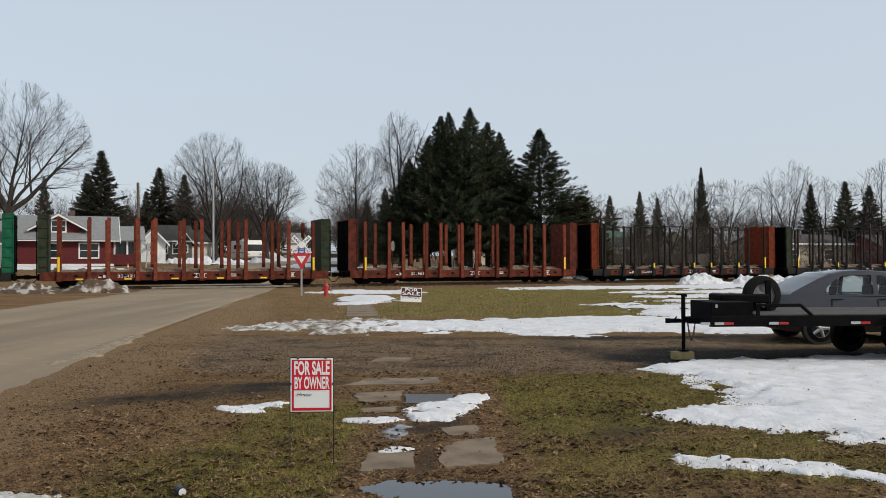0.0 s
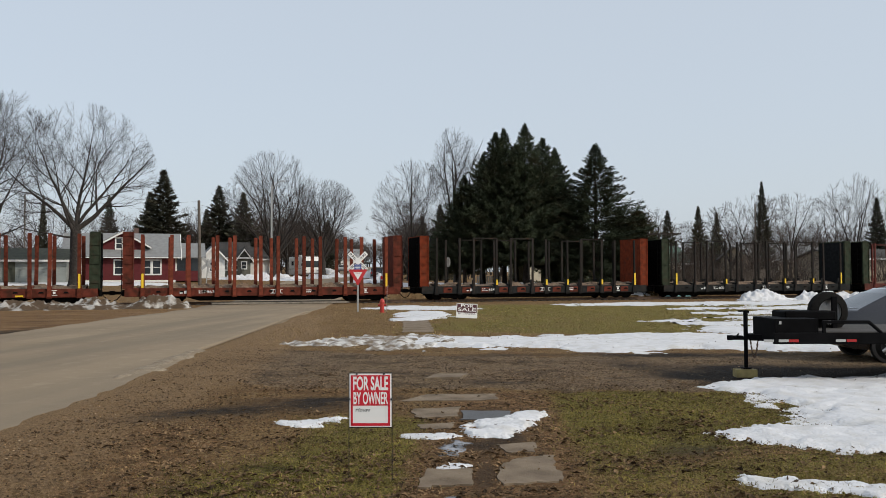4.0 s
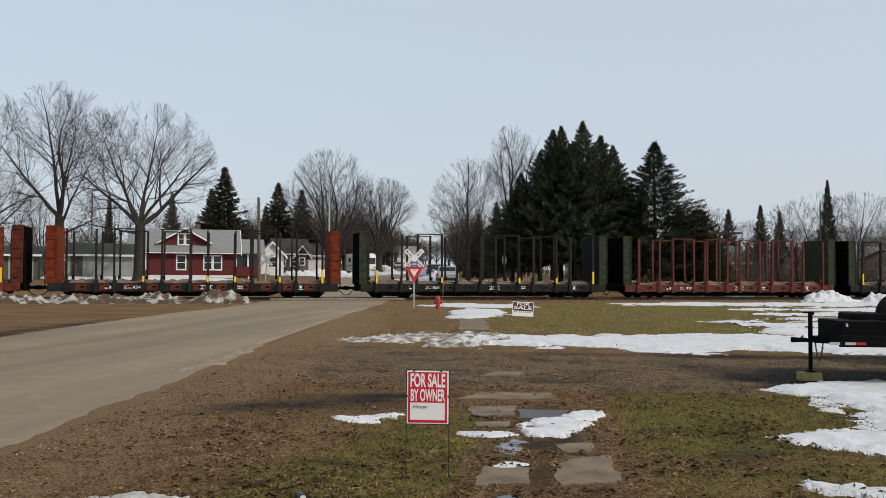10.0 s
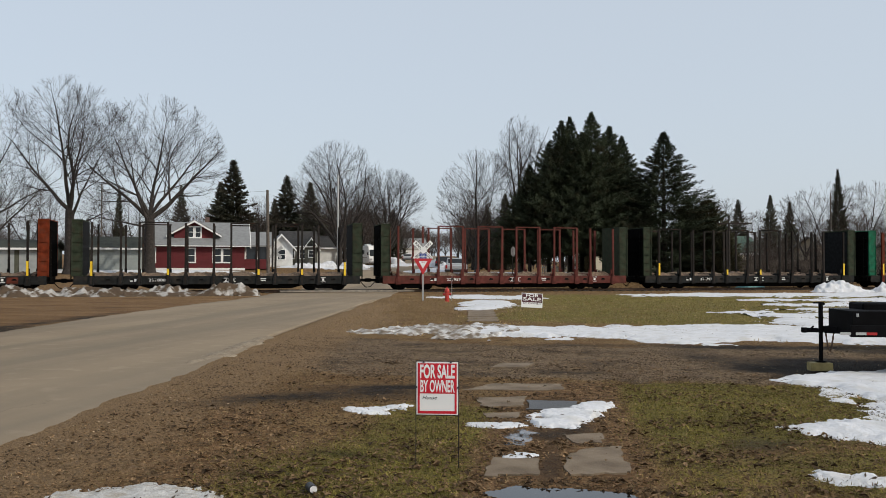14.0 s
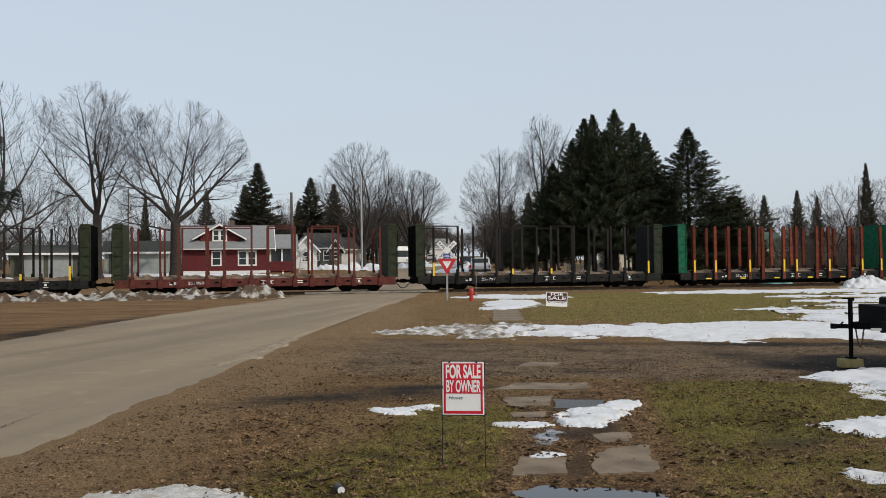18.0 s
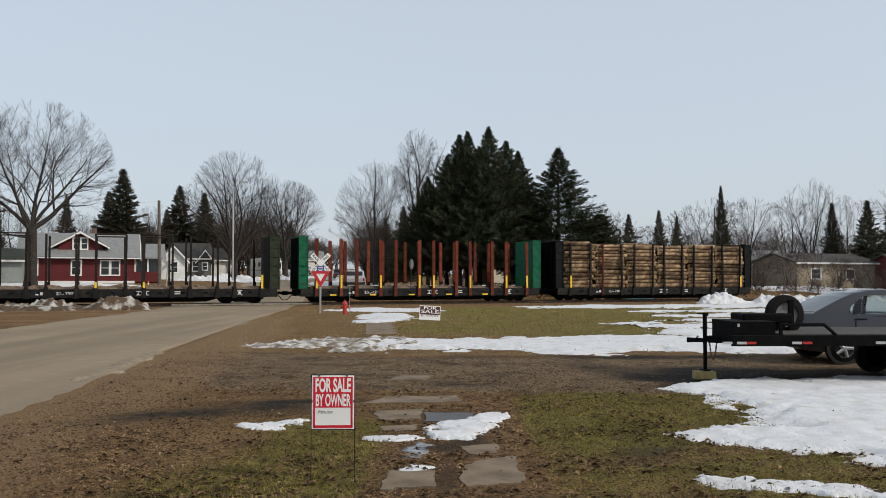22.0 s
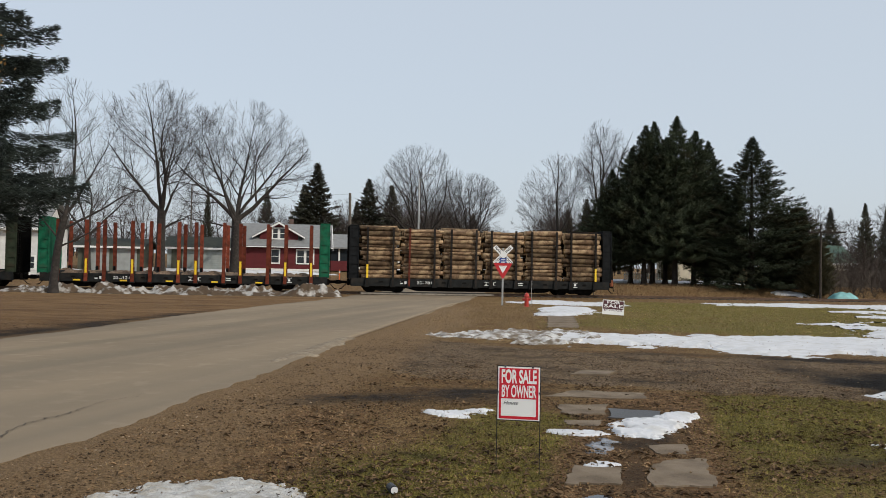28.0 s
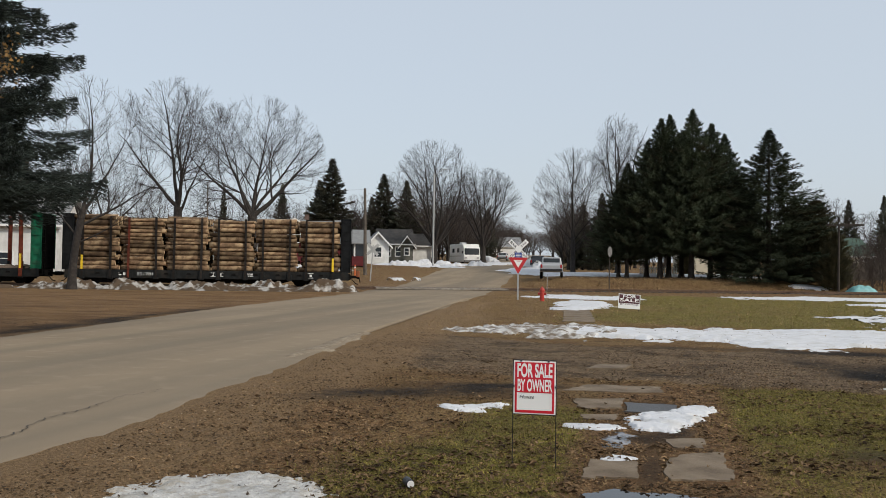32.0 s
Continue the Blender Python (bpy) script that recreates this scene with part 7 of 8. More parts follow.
def sedan():
    # long axis along x, rear end towards -x, near flank towards -y
    t = thing("car", "dark grey four-door sedan parked behind the trailer", "car", stand((8.92, 18.28), radians(1), 0.0))
    L, Wd = 4.53, 1.70
    st = []
    prof = [(-2.26, 0.42, 0.80, 0.90), (-2.20, 0.30, 0.98, 0.96), (-1.95, 0.24, 1.02, 1.0), (-1.3, 0.22, 0.99, 1.0), (-0.5, 0.22, 0.97, 1.0), (0.5, 0.22, 0.96, 1.0), (1.1, 0.22, 0.94, 1.0), (1.7, 0.24, 0.84, 0.97), (2.1, 0.28, 0.72, 0.90), (2.26, 0.36, 0.58, 0.78)]
    for x, zb, zt, k in prof:
        h = Wd / 2 * k
        st.append([(x, -h * 0.92, zb), (x, -h, zb + 0.18), (x, -h * 1.0, zb + (zt - zb) * 0.62), (x, -h * 0.95, zt - 0.04), (x, -h * 0.86, zt), (x, h * 0.86, zt), (x, h * 0.95, zt - 0.04), (x, h, zb + (zt - zb) * 0.62), (x, h, zb + 0.18), (x, h * 0.92, zb)])
    fine = []
    for i in range(len(st) - 1):
        p0, p1, p2, p3 = st[max(0, i - 1)], st[i], st[i + 1], st[min(len(st) - 1, i + 2)]
        for q in range(5):
            u = q / 5
            fine.append([tuple(0.5 * (2 * b + (c - a) * u + (2 * a - 5 * b + 4 * c - d) * u * u + (3 * b - a - 3 * c + d) * u ** 3) for a, b, c, d in zip(v0, v1, v2, v3)) for v0, v1, v2, v3 in zip(p0, p1, p2, p3)])
    fine.append(st[-1])
    bm = bmesh.new()
    loft(bm, fine)
    body = part("body", bm, M["car_grey"], t)
    body.data.shade_smooth()
    body.data.set_sharp_from_angle(angle=radians(38))
    # cabin: one curved shell, painted roof and pillars, glass between them
    crest = [(-1.98, 0.97), (-1.87, 1.04), (-1.60, 1.18), (-1.30, 1.33), (-1.05, 1.425), (-0.75, 1.462), (-0.30, 1.472), (0.05, 1.455), (0.32, 1.41), (0.70, 1.22), (1.15, 0.96)]

    def shell(x):
        for (xa, za), (xb, zb) in zip(crest, crest[1:]):
            if xa <= x <= xb:
                break
        zt = za + (zb - za) * (x - xa) / (xb - xa)
        g = max(0.0, zt - 0.94) / 0.53
        pts = []
        for i in range(25):
            z = 0.94 + (zt - 0.07 * g - 0.94) * i / 24
            pts.append((0.80 - 0.15 * ((z - 0.94) / 0.46) ** 1.25, z))
        pts += [(pts[-1][0] - 0.04, zt - 0.035 * g), (0.5 * g + 0.10, zt - 0.012 * g), (0.0, zt)]
        return [(x, -h, z) for h, z in pts] + [(x, h, z) for h, z in pts[::-1][1:]]

    kinds = {}
    steps = [-1.97 + 0.024 * i for i in range(131)]
    for xa, xb in zip(steps, steps[1:]):
        A, B = shell(xa), shell(xb)
        xm = (xa + xb) / 2
        for i in range(len(A) - 1):
            zm = (A[i][2] + A[i + 1][2]) / 2
            up = min(i, 53 - i) >= 24
            q = max(0.0, (zm - 0.975) / 0.40)
            if up:
                kind = "rear_window" if xm < -1.10 and 25 <= i <= 28 else "windscreen" if xm > 0.36 and 25 <= i <= 28 else "cabin"
            elif zm > 0.975 and min(i, 53 - i) < 22 and -1.22 + 0.46 * q ** 2.2 < xm < 0.98 - 0.86 * q and not -0.235 < xm < -0.155 and not abs(xm + 1.0 - 0.10 * q) < 0.013:
                kind = ("near " if i < 27 else "far ") + ("rear" if xm < -0.2 else "front")
            else:
                kind = "cabin"
            if kind not in kinds:
                kinds[kind] = bmesh.new()
            bm = kinds[kind]
            bm.faces.new([bm.verts.new(p) for p in (A[i], B[i], B[i + 1], A[i + 1])])
    for kind, bm in sorted(kinds.items()):
        bmesh.ops.remove_doubles(bm, verts=bm.verts[:], dist=0.0004)
        glassy = kind != "cabin"
        ob = part(kind if kind in ("cabin", "rear_window", "windscreen") else "side_window", bm, M["car_glass" if kind in ("rear_window", "windscreen") else "glazing" if glassy else "car_grey"], t, "tinted glass" if glassy else "")
        ob.data.shade_smooth()
    bm = bmesh.new()
    box(bm, (-2.02, 0, 1.01), (0.46, 1.40, 0.06), taper=0.9)
    soft_lid = part("boot_lid", bm, M["car_grey"], t, bevel=0.02)
    for x in (-1.37, 1.26):
        for y, sgn in ((-0.79, 1), (0.79, -1)):
            road_wheel(t, x, y, 0.305, 0.19, sgn)
            bm = bmesh.new()
            tube(bm, (x, y - 0.068 * sgn, 0.315), (x, y + 0.06 * sgn, 0.315), 0.345, seg=24)
            part("wheel_arch", bm, M["black_paint"], t)
    for x in (-1.0, -0.02):
        bm = bmesh.new()
        box(bm, (x, -0.868, 0.89), (0.20, 0.03, 0.035))
        part("door_handle", bm, M["car_grey"], t, bevel=0.008)
    for x in (-1.12, -0.18, 0.92):
        bm = bmesh.new()
        box(bm, (x, -0.852, 0.62), (0.012, 0.008, 0.55))
        part("door_gap", bm, M["black_paint"], t)
    bm = bmesh.new()
    box(bm, (-2.17, -0.66, 0.80), (0.20, 0.24, 0.16))
    part("tail_lamp", bm, M["tail_red"], t, "red tail lamp", 0.03)
    for x, y in ((-0.82, -0.35), (0.22, -0.35), (-0.82, 0.35), (0.22, 0.35)):
        bm = bmesh.new()
        box(bm, (x, y, 0.90), (0.16, 0.46, 0.52), taper=0.75)
        s = part("seat", bm, M["seat"], t, bevel=0.04)
        bm = bmesh.new()
        box(bm, (x - 0.02, y, 1.23), (0.10, 0.25, 0.20))
        part("headrest", bm, M["seat"], s, bevel=0.04)
    bm = bmesh.new()
    tube(bm, (-0.9, 0.0, 1.42), (-1.05, 0.0, 1.52), 0.006, seg=5)
    part("aerial", bm, M["black_paint"], t)


sedan()


def trailer():
    # tongue towards -x
    t = thing("utility_trailer", "black flatbed utility trailer with toolbox and spare wheel", "trailer", stand((4.08, 14.72), radians(3), 0.0))
    Mt = M["trailer_black"]

    def b(name, c, s, mat=Mt, label="", bevel=0.006, parent=t):
        bm = bmesh.new()
        box(bm, c, s)
        return part(name, bm, mat, parent, label, bevel)
    b("jack_block", (-0.02, 0, 0.065), (0.34, 0.22, 0.13), M["lumber"], "yellowed timber block under the jack")
    bm = bmesh.new()
    tube(bm, (0, 0, 0.14), (0, 0, 0.62), 0.032, seg=10)
    tube(bm, (0, 0, 0.60), (0, 0, 1.08), 0.036, seg=10)
    tube(bm, (0, 0, 0.14), (0, 0, 0.16), 0.09, seg=10)
    jk = part("jack", bm, Mt, t)
    bm = bmesh.new()
    tube(bm, (-0.12, 0, 1.09), (0.05, 0, 1.09), 0.014, seg=6)
    tube(bm, (0.05, 0, 1.09), (0.05, 0, 1.05), 0.014, seg=6)
    part("crank", bm, Mt, jk)
    bm = bmesh.new()
    box(bm, (-0.15, 0, 0.65), (0.24, 0.08, 0.07), taper=0.8)
    tube(bm, (-0.26, 0, 0.61), (-0.26, 0, 0.69), 0.05, seg=10)
    tube(bm, (-0.20, -0.06, 0.65), (-0.10, 0.05, 0.71), 0.015, seg=5)
    part("coupler", bm, Mt, t, bevel=0.004)
    for sgn in (-1, 1):
        bm = bmesh.new()
        ang = math.atan2(sgn * 0.80, 1.3)
        box(bm, (0.56, sgn * 0.42, 0.66), (1.25, 0.05, 0.10), ang)
        part("tongue", bm, Mt, t)
    for k in range(2):
        bm = bmesh.new()
        hang = [Vector((0.04 + 0.05 * k + 0.006 * i, -0.10 + 0.16 * k, 0.64 - 0.32 * math.sin(i / 22 * math.pi))) for i in range(23)]
        for i, (a, c) in enumerate(zip(hang, hang[1:])):
            tube(bm, a, c, 0.013 if i % 2 else 0.007, seg=5)
        part("safety_chain", bm, M["rail_steel"], t)
    bx = b("toolbox", (0.53, -0.30, 0.82), (0.68, 1.0, 0.35))
    b("latch", (0.27, -0.807, 0.935), (0.035, 0.014, 0.05), M["steel"], "steel latch", 0.002, bx)
    b("toolbox_lid", (0.98, 0.05, 1.02), (0.84, 0.6, 0.15), Mt, "black box on top", 0.02)
    # deck frame with rails
    for y in (-1.02, 1.02):
        b("frame_rail", (3.28 if y < 0 else 3.75, y, 0.705), (6.4 if y < 0 else 5.46, 0.06, 0.17))
        b("side_rail", (1.20, y, 0.955), (0.72, 0.045, 0.05))
        for x in (0.86,):
            b("rail_post", (x, y, 0.87), (0.05, 0.045, 0.20))
        bm = bmesh.new()
        tube(bm, (1.55, y, 0.955), (1.75, y, 0.78), 0.026, seg=6)
        part("rail_brace", bm, Mt, t)
    for k in range(8):
        b("deck_board", (3.70, -0.9 + k * 0.257, 0.785), (5.6, 0.24, 0.045), M["deck_grey"], "", 0.004)
    for x, paint in ((0.00, "dull_white"), (0.225, "dull_white"), (0.38, "tail_red"), (1.10, "dull_white"), (1.265, "tail_red"), (2.43, "dull_white"), (2.59, "tail_red"), (4.1, "dull_white"), (4.26, "tail_red")):
        b("reflector", (x, -1.056, 0.672), (0.150, 0.008, 0.040), M[paint], "red reflector" if paint == "tail_red" else "white reflector", 0.0)
    for x in (3.35, 4.30):
        for y in (-0.92, 0.92):
            # near-black rims carry the shade under the trailer in their colour
            road_wheel(t, x, y, 0.31, 0.2, 1, "near_black")
        b("axle", (x, 0, 0.34), (0.07, 1.8, 0.07))
    b("fender", (3.75, -1.13, 0.735), (1.75, 0.16, 0.03))
    sp = new("spare_wheel")
    sp.parent = t
    sp.matrix_basis = pose(1.40, 0.10, 1.07, 0, 0, 6) @ Matrix.Scale(0.93, 4)
    bm = bmesh.new()
    for a, c, r0, r1 in ((-0.1, -0.07, 0.22, 0.33), (-0.07, -0.05, 0.33, 0.36), (-0.05, 0.05, 0.36, 0.36), (0.05, 0.07, 0.36, 0.33), (0.07, 0.1, 0.33, 0.22)):
        tube(bm, (0, a, 0), (0, c, 0), r0, r1, 26, caps=False)
    part("tyre", bm, M["tyre"], sp)
    bm = bmesh.new()
    tube(bm, (0, -0.06, 0), (0, 0.06, 0), 0.225, seg=22, caps=False)
    tube(bm, (0, -0.01, 0), (0, 0.01, 0), 0.22, seg=22)
    for k in range(8):
        a = k * math.tau / 8
        tube(bm, (0.13 * math.cos(a), -0.03, 0.13 * math.sin(a)), (0.13 * math.cos(a), 0, 0.13 * math.sin(a)), 0.03, seg=6)
    part("rim", bm, M["rim"], sp, "grey steel rim")
    b("spare_mount", (1.46, -0.02, 1.00), (0.09, 0.05, 0.66))


trailer()


def boxy_vehicle(name, label, m, L, Wd, z0, belt, top, cab0, cab1, paint, r=0.36, lamp=True):
    """A vehicle seen from far: lower body, cabin, glass, wheels; its rear faces -x."""
    t = thing(name, label, "vehicle", m)
    bm = bmesh.new()
    loft(bm, [[(x, -h, a), (x, -h, b), (x, h, b), (x, h, a)] for x, h, a, b in ((-L / 2, Wd * 0.47, z0 + 0.1, belt - 0.05), (-L / 2 + 0.15, Wd / 2, z0, belt), (L / 2 - 0.2, Wd / 2, z0, belt - 0.05), (L / 2, Wd * 0.44, z0 + 0.12, belt - 0.25))])
    part("body", bm, M[paint], t, bevel=0.05)
    bm = bmesh.new()
    loft(bm, [[(x, -h, a), (x, -h * 0.86, b), (x, h * 0.86, b), (x, h, a)] for x, h, a, b in ((cab0, Wd * 0.46, belt - 0.02, belt + 0.05), (cab0 + 0.25, Wd * 0.47, belt - 0.02, top), (cab1 - 0.6, Wd * 0.47, belt - 0.02, top), (cab1, Wd * 0.46, belt - 0.02, belt + 0.05))])
    part("cabin", bm, M[paint], t, bevel=0.04)
    bm = bmesh.new()
    box(bm, (cab0 + 0.10, 0, (belt + top) / 2 + 0.02), (0.10, Wd * 0.72, (top - belt) * 0.62))
    part("rear_window", bm, M["car_glass"], t)
    bm = bmesh.new()
    box(bm, ((cab0 + cab1) / 2, 0, (belt + top) / 2 + 0.02), ((cab1 - cab0) * 0.62, Wd * 0.935, (top - belt) * 0.55))
    part("side_window", bm, M["car_glass"], t)
    for x in (-L * 0.30, L * 0.31):
        for y in (-Wd / 2 + 0.1, Wd / 2 - 0.1):
            road_wheel(t, x, y, r, 0.22, 1)
    if lamp:
        for y in (-Wd * 0.42, Wd * 0.42):
            bm = bmesh.new()
            box(bm, (-L / 2 + 0.02, y, belt - 0.15), (0.08, 0.14, 0.28))
            part("tail_lamp", bm, M["tail_red"], t, "red tail lamp")
        bm = bmesh.new()
        box(bm, (-L / 2 - 0.06, 0, z0 + 0.18), (0.14, Wd * 0.96, 0.16))
        part("bumper", bm, M["black_paint"], t, bevel=0.02)
        bm = bmesh.new()
        box(bm, (-L / 2 - 0.005, 0, z0 + 0.42), (0.02, 0.32, 0.14))
        part("plate", bm, M["steel"], t)
    return t


road_yaw = radians(96.4)
boxy_vehicle("pickup_truck", "silver-white pickup truck parked on the snowy verge", stand(bearing(7.03, 73), road_yaw, 0.0), 5.2, 1.85, 0.55, 1.18, 1.78, -0.7, 1.6, "car_white")
boxy_vehicle("parked_car", "dark car parked far along the street", stand(bearing(7.9, 104), road_yaw), 4.4, 1.75, 0.35, 0.9, 1.4, -1.5, 1.2, "car_grey", 0.3)
boxy_vehicle("parked_car", "white car parked far along the street", stand(bearing(10.2, 150), road_yaw), 4.4, 1.75, 0.35, 0.9, 1.4, -1.5, 1.2, "car_white", 0.3)
boxy_vehicle("parked_car", "white car parked far along the street", stand(bearing(9.0, 180), road_yaw), 4.4, 1.75, 0.35, 0.9, 1.4, -1.5, 1.2, "car_white", 0.3)



def motorhome():
    t = thing("motorhome", "white motorhome parked across the street", "vehicle", stand(bearing(12.75, 118), radians(122), -0.35))
    bm = bmesh.new()
    prism(bm, [(-3.0, 0.45), (2.9, 0.45), (2.9, 2.85), (-2.6, 2.85), (-2.95, 2.4), (-3.1, 1.3)], -1.15, 1.15)
    part("body", bm, M["white_paint"], t, bevel=0.08)
    bm = bmesh.new()
    box(bm, (-2.98, 0, 1.85), (0.30, 2.0, 0.85))
    part("windscreen", bm, M["car_glass"], t, bevel=0.05)
    bm = bmesh.new()
    box(bm, (-3.08, 0, 0.60), (0.20, 2.2, 0.28))
    part("bumper", bm, M["dull_metal"], t, bevel=0.04)
    for y in (-0.85, 0.85):
        bm = bmesh.new()
        box(bm, (-3.13, y, 1.02), (0.08, 0.34, 0.20))
        part("headlight", bm, M["dull_white"], t, bevel=0.02)
        bm = bmesh.new()
        box(bm, (-3.1, y * 1.55, 1.75), (0.10, 0.22, 0.36))
        part("mirror", bm, M["black_paint"], t, bevel=0.02)
    for x in (-0.8, 1.2):
        bm = bmesh.new()
        box(bm, (x, 0, 2.0), (0.9, 2.33, 0.55))
        part("side_window", bm, M["car_glass"], t)
    bm = bmesh.new()
    box(bm, (0.3, 0, 1.25), (5.1, 2.32, 0.08))
    part("stripe", bm, M["tan_siding"], t)
    bm = bmesh.new()
    box(bm, (0.6, 0, 3.0), (0.9, 0.7, 0.25))
    part("roof_unit", bm, M["white_paint"], t, bevel=0.04)
    for x in (-2.2, 1.6):
        for y in (-1.0, 1.0):
            road_wheel(t, x, y, 0.36, 0.22, 1)


motorhome()


# ---- loose cover on the near ground ----
def island_material(name, dark, light, rough=0.95, translucent=False):
    m = bpy.data.materials.new(name)
    m.use_nodes = True
    nt = m.node_tree
    b = nt.nodes["Principled BSDF"]
    b.inputs["Roughness"].default_value = rough
    b.inputs["Specular IOR Level"].default_value = 0.2
    g = nt.nodes.new("ShaderNodeNewGeometry")
    x = nt.nodes.new("ShaderNodeMix")
    x.data_type = "RGBA"
    x.inputs[6].default_value, x.inputs[7].default_value = (*dark, 1), (*light, 1)
    nt.links.new(g.outputs["Random Per Island"], x.inputs[0])
    tc = nt.nodes.new("ShaderNodeTexCoord")
    col = x.outputs[2]
    for size, lo, hi, dim in ((0.8, 0.40, 0.60, 0.75), (4.5, 0.42, 0.60, 0.66)):
        n = nt.nodes.new("ShaderNodeTexNoise")
        n.inputs["Scale"].default_value, n.inputs["Detail"].default_value = size, 4
        r = nt.nodes.new("ShaderNodeMapRange")
        for i, v in enumerate((lo, hi, dim, 1.25)):
            r.inputs[i + 1].default_value = v
        k = nt.nodes.new("ShaderNodeVectorMath")
        k.operation = "SCALE"
        nt.links.new(tc.outputs["Object"], n.inputs["Vector"])
        nt.links.new(n.outputs["Fac"], r.inputs[0])
        nt.links.new(col, k.inputs[0])
        nt.links.new(r.outputs[0], k.inputs["Scale"])
        col = k.outputs[0]
    nt.links.new(col, b.inputs["Base Color"])
    return m


M["straw_blade"] = island_material("dead straw blades", (0.070, 0.043, 0.018), (0.34, 0.235, 0.115))
M["green_blade"] = island_material("dull green blades", (0.076, 0.070, 0.012), (0.285, 0.235, 0.062))
M["lawn_straw"] = island_material("pale lawn straw", (0.18, 0.118, 0.048), (0.46, 0.330, 0.160))
M["lawn_green"] = island_material("pale lawn green", (0.13, 0.122, 0.024), (0.36, 0.310, 0.088))
M["litter"] = island_material("wet leaf litter", (0.030, 0.019, 0.010), (0.17, 0.106, 0.054))
M["pebble"] = island_material("mixed gravel", (0.060, 0.040, 0.024), (0.36, 0.265, 0.172))
M["clod"] = island_material("earth crumbs", (0.046, 0.028, 0.013), (0.265, 0.167, 0.088))
rs = np.random.RandomState(8)


def scatter(n, y0, y1, keep, edge=34.0, power=1.0):
    """Random places in the yard before the camera, thinned by keep(x, y)."""
    y = y0 + (y1 - y0) * rs.uniform(0, 1, n) ** power
    x = y * np.tan(np.radians(rs.uniform(-edge, edge + 11, n) * -1))
    k = keep(x, y) > rs.uniform(0, 1, n)
    return x[k], y[k]


def blades(name, label, x, y, mat, l0, l1, w, lift):
    n = len(x)
    z = terrain(x, y) + ground_relief(x, y)
    P = np.stack([x, y, z], -1)
    a = rs.uniform(0, 2 * math.pi, n)
    e = np.abs(rs.normal(0, lift, n)) + 0.08
    D = np.stack([np.cos(a) * np.cos(e), np.sin(a) * np.cos(e), np.sin(e)], -1)
    S = np.stack([-np.sin(a), np.cos(a), np.zeros(n)], -1) * (w * rs.uniform(0.6, 1.4, n))[:, None]
    L = rs.uniform(l0, l1, n)[:, None]
    B = D.copy()
    B[:, 2] -= 0.35 * rs.uniform(0, 1, n)
    P[:, 2] -= 0.004
    V = np.stack([P - S, P + S, P + D * L * 0.6 + S * 0.7, P + D * L * 0.6 + B * L * 0.4, P + D * L * 0.6 - S * 0.7], 1).reshape(-1, 3)
    F = (np.arange(n)[:, None] * 5 + np.arange(5)[None])
    ob = raw(name, V, F, mat)
    return tagged(ob, label, "grass", kind="stuff")


def crumbs(name, label, x, y, mat, r0, r1, cat, flat=0.6):
    n = len(x)
    z = terrain(x, y) + ground_relief(x, y)
    R = (r0 + (r1 - r0) * rs.uniform(0, 1, n) ** 2.5)[:, None]
    off = np.array([[1, 0, 0], [0, 1, 0], [-1, 0, 0], [0, -1, 0], [0.2, 0.1, 1], [0, 0, -1]], float)
    a = rs.uniform(0, 6.28, n)
    J = off[None] * rs.uniform(0.6, 1.3, (n, 6, 1))
    X = J[..., 0] * np.cos(a)[:, None] - J[..., 1] * np.sin(a)[:, None]
    Y = J[..., 0] * np.sin(a)[:, None] + J[..., 1] * np.cos(a)[:, None]
    V = np.stack([x[:, None] + X * R, y[:, None] + Y * R, z[:, None] + 0.25 * R + J[..., 2] * R * flat], -1).reshape(-1, 3)
    T = np.array([[0, 1, 4], [1, 2, 4], [2, 3, 4], [3, 0, 4], [1, 0, 5], [2, 1, 5], [3, 2, 5], [0, 3, 5]])
    F = (np.arange(n)[:, None, None] * 6 + T[None]).reshape(-1, 3)
    return tagged(raw(name, V, F, mat), label, cat, kind="stuff")


def off_road(x, y):
    return ((np.abs(x - road_x(y)) > 3.9) & (puddle_in(x, y) < 0.02)).astype(float) * (1 - 0.93 * smooth(0.25, 0.6, wet_mask(x, y)))


def on_slab(x, y):
    out = np.zeros(np.shape(x))
    for ob in path_thing.children:
        c = ob.matrix_basis.translation
        e = ob.dimensions
        out = np.maximum(out, ((np.abs(x - c.x) < e.x * 0.47) & (np.abs(y - c.y) < e.y * 0.47)).astype(float))
    return out


def grass_keep(x, y):
    g, gr, ba = cover(x, y)
    return off_road(x, y) * (1 - on_slab(x, y)) * np.clip(1 - g * 1.05, 0, 1) * (1 - 0.75 * ba) * (1 - 0.6 * smooth(-2.6, -4.2, x) * (1 - smooth(15, 20, y))) * (1 - 0.7 * wet_mask(x, y))


blades("dead_grass", "matted dead straw-coloured grass", *scatter(250000, 4.2, 15, lambda x, y: grass_keep(x, y) * (0.15 + 0.85 * smooth(-0.25, 0.35, lattice(x * 1.9, y * 1.9, 61) * 0.6 + lattice(x * 5, y * 5, 62) * 0.5))), M["straw_blade"], 0.018, 0.058, 0.0028, 0.40)
blades("green_grass", "short dull green lawn grass", *scatter(330000, 4.2, 14, lambda x, y: grass_keep(x, y) * np.clip(cover(x, y)[1] * 1.2, 0, 1)), M["green_blade"], 0.018, 0.055, 0.0030, 0.55)
blades("lawn_grass", "thin mixed grass on the far lawn", *scatter(90000, 20, 50, lambda x, y: grass_keep(x, y) * (x > road_x(y) + 4), power=0.8), M["lawn_straw"], 0.04, 0.11, 0.006, 0.5)
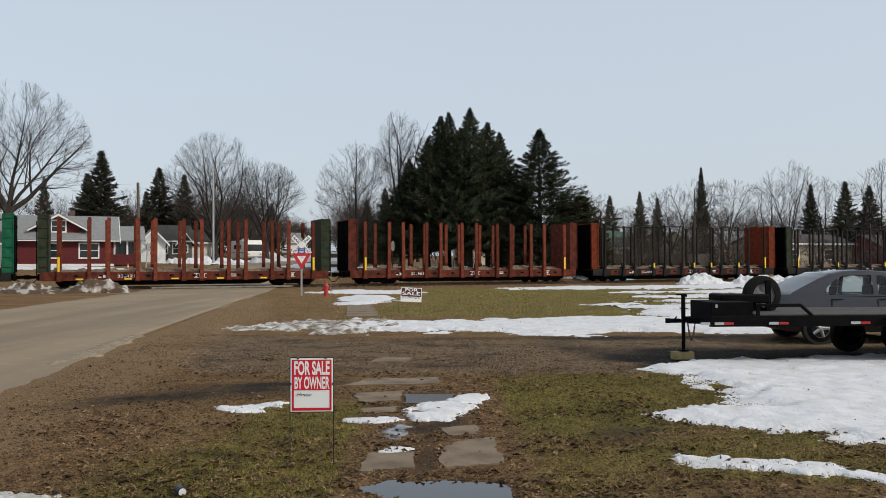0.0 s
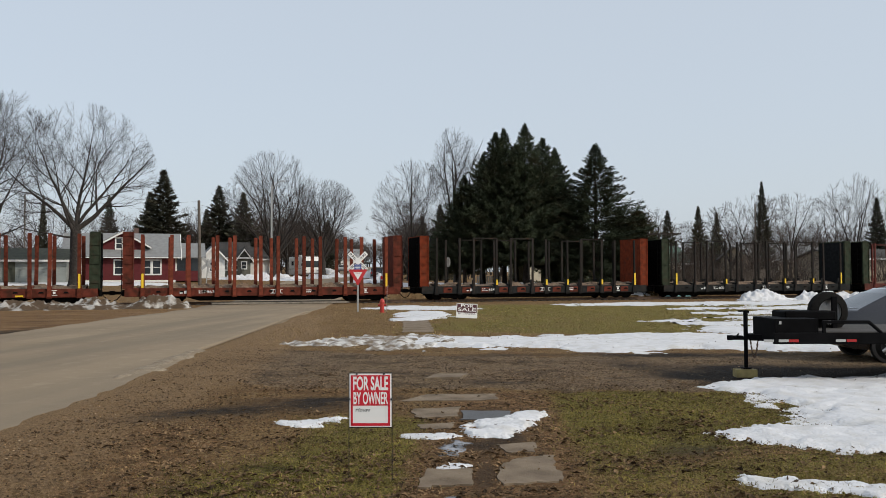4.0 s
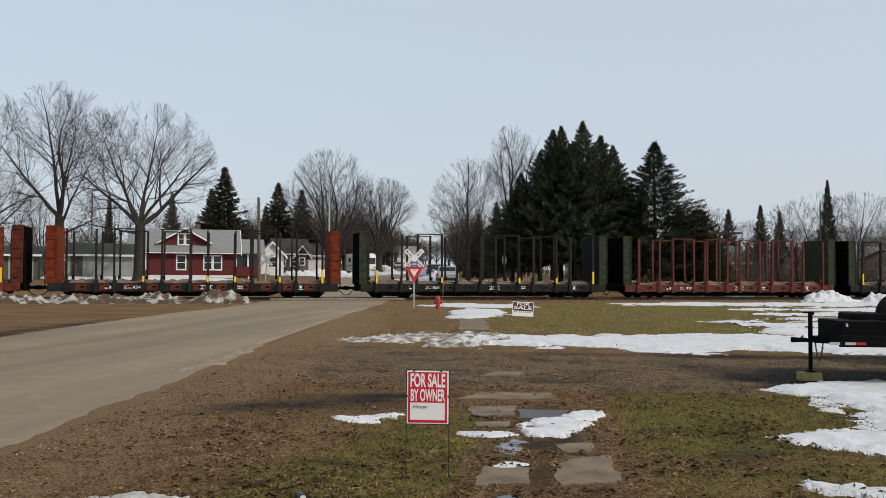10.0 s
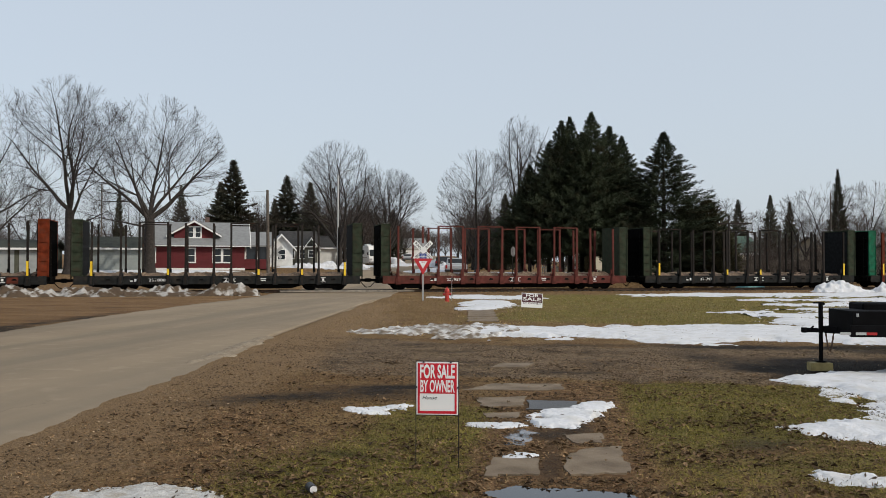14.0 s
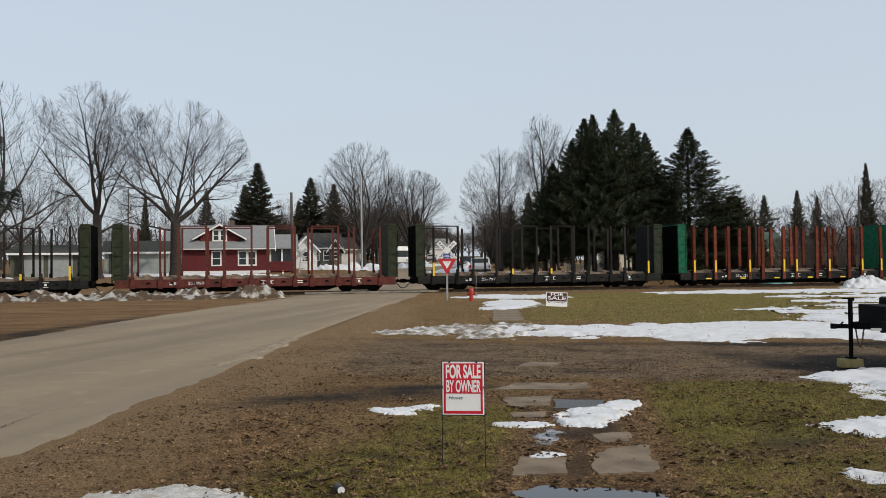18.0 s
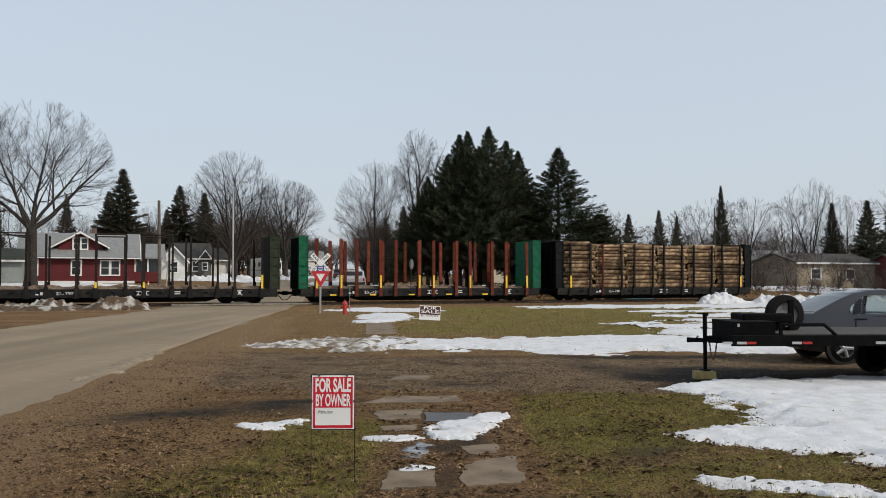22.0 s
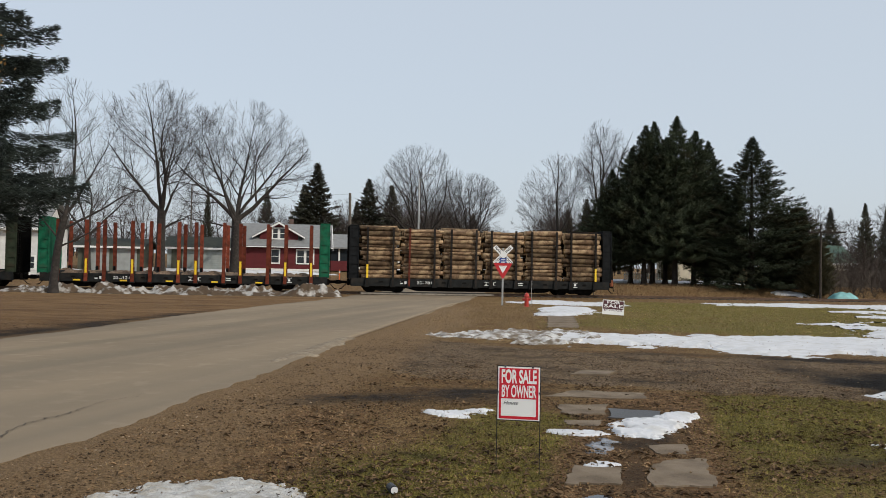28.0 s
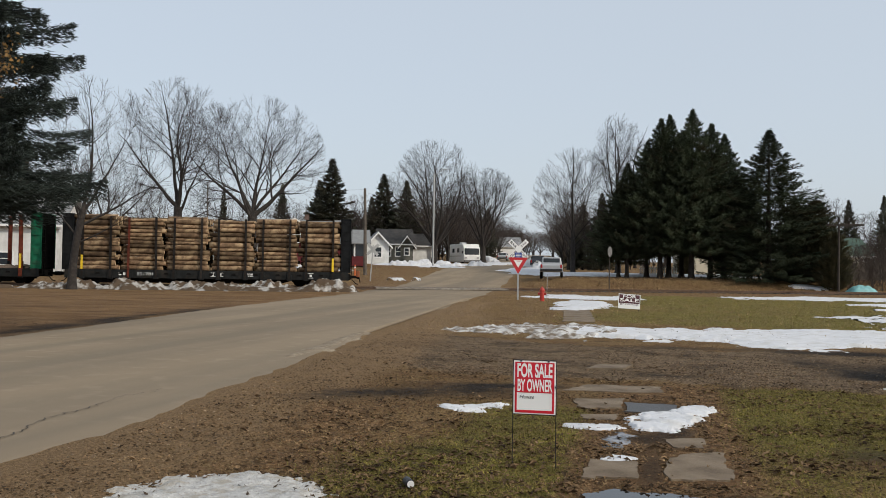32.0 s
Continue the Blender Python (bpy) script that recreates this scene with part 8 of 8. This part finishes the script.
blades("lawn_grass", "thin green grass on the far lawn", *scatter(70000, 22, 50, lambda x, y: grass_keep(x, y) * np.clip(cover(x, y)[1], 0, 1), power=0.8), M["lawn_green"], 0.04, 0.10, 0.007, 0.5)
crumbs("leaf_litter", "dark wet leaf litter strewn over the yard", *scatter(95000, 4.2, 15, lambda x, y: off_road(x, y) * (1 - 0.85 * on_slab(x, y)) * (0.25 + 0.75 * smooth(0.0, 0.5, lattice(x * 0.9, y * 0.9, 71)))), M["litter"], 0.004, 0.020, "leaves", 0.35)
crumbs("gravel", "loose gravel on the drive and road shoulder", *scatter(90000, 4.2, 24, lambda x, y: off_road(x, y) * np.clip(cover(x, y)[0] * 1.3, 0, 1), power=1.2), M["pebble"], 0.003, 0.016, "gravel", 0.7)
crumbs("earth_crumbs", "crumbs of bare thawed earth", *scatter(130000, 4.2, 18, lambda x, y: off_road(x, y) * (1 - 0.9 * on_slab(x, y)) * np.clip(cover(x, y)[2], 0, 1)), M["clod"], 0.003, 0.019, "soil", 0.6)
crumbs("mud_clods", "rough dark clods of thawed mud and matted leaves", *scatter(38000, 4.2, 20, lambda x, y: off_road(x, y) * (1 - 0.97 * on_slab(x, y)) * (0.25 + 0.75 * smooth(-0.1, 0.4, lattice(x * 1.2, y * 1.2, 73) * 0.6 + lattice(x * 3.4, y * 3.4, 74) * 0.5)) * (0.45 + 0.55 * np.clip(cover(x, y)[2], 0, 1)) * (1 - 0.95 * sand_mask(x, y)), power=1.7), M["clod"], 0.005, 0.020, "soil", 0.8)
M["drive_clod"] = island_material("dark trodden clods", (0.024, 0.016, 0.010), (0.190, 0.130, 0.078))
crumbs("drive_clods", "dark trodden clods and stones on the muddy drive", *scatter(52000, 13, 21, lambda x, y: off_road(x, y) * (1 - 0.95 * on_slab(x, y)) * drive_mask(x, y) * (0.15 + 0.85 * smooth(-0.2, 0.5, lattice(x * 0.8, y * 1.6, 91) * 0.6 + lattice(x * 2.6, y * 3.5, 92) * 0.5 + 0.25 * smooth(-1, -3, x)))), M["drive_clod"], 0.005, 0.019, "soil", 0.8)
crumbs("road_grit", "grit scattered along the road's edge", *scatter(14000, 5, 26, lambda x, y: ((x - road_x(y) > 2.6) & (x - road_x(y) < 4.1)) * 0.5 * (0.3 + smooth(0, 0.5, lattice(x * 1.5, y * 0.8, 77)))), M["pebble"], 0.004, 0.016, "gravel", 0.6)
x, y = scatter(28000, 4.2, 16, lambda x, y: off_road(x, y) * (1 - 0.9 * on_slab(x, y)) * (1 - 0.75 * drive_mask(x, y)) * (1 - 0.8 * sand_mask(x, y)) * (0.12 + 0.88 * smooth(-0.05, 0.45, lattice(x * 1.4, y * 1.4, 171) * 0.6 + lattice(x * 4.5, y * 4.5, 172) * 0.5)))
n_ = len(x)
P = np.stack([x, y, terrain(x, y) + ground_relief(x, y) + 0.012], -1)
a = rs.uniform(0, 2 * math.pi, n_)
R = rs.uniform(0.014, 0.040, n_)[:, None]
D = np.stack([np.cos(a), np.sin(a), rs.normal(0, 0.25, n_)], -1) * R
E = np.stack([-np.sin(a), np.cos(a), np.zeros(n_)], -1) * R * 0.55
C = np.stack([np.zeros(n_), np.zeros(n_), rs.uniform(0.15, 0.75, n_)], -1) * R
V = np.stack([P - D, P + E + C, P + D, P - E + C * rs.uniform(0.3, 1.3, n_)[:, None]], 1).reshape(-1, 3)
b = np.arange(n_)[:, None] * 4
M["dead_leaf"] = island_material("curled dead leaves", (0.042, 0.026, 0.014), (0.21, 0.135, 0.072))
tagged(raw("dead_leaves", V, np.concatenate([b + np.array([[0, 1, 2]]), b + np.array([[0, 2, 3]])], 0), M["dead_leaf"]), "curled dead brown leaves strewn on the grass", "leaves", kind="stuff")
# dry weeds on the bank behind the track
x = rs.uniform(-14, 40, 70000)
y = rs.uniform(50, 90, 70000)
n_ = x * N.x + y * N.y
k = (n_ > 60.5) & (n_ < 68) & (x - road_x(y) > 5)
blades("bank_weeds", "rank dry weeds on the bank behind the track", x[k], y[k], island_material("dry weeds", (0.125, 0.075, 0.038), (0.36, 0.245, 0.130)), 0.12, 0.38, 0.012, 0.7)


# ---- motion: the train rolls past to the west ----
def train_s(t):
    return -21.25 - 4.3402 * t - 0.003274 * t * t


def motions():
    turn = Matrix.Rotation(TRACK_YAW, 4, "Z")
    keys = [0, 2, 4, 6, 8, 10, 12, 14, 16, 18, 20, 22, 24, 26, 28, 30, 32]
    for j, (car, wheelsets) in enumerate(TRAIN):
        at = j * (CAR_L + CAR_GAP) + HALF
        walk(car, [(t, Matrix.Translation(on_track(train_s(t) + at, TRACK_N, RAIL_TOP)) @ turn) for t in keys])
        for w in wheelsets:
            x = w.matrix_basis.translation.copy()
            walk(w, [(k / 7.5, Matrix.Translation(x) @ Matrix.Rotation((train_s(k / 7.5) - train_s(0)) / 0.42, 4, "Y")) for k in range(0, 241)])
    at = 8 * (CAR_L + CAR_GAP) + HALF
    for st in STACKS:
        walk(st, [(t, Matrix.Translation(on_track(train_s(t) + at + st["at"], TRACK_N, RAIL_TOP)) @ turn) for t in keys])


motions()
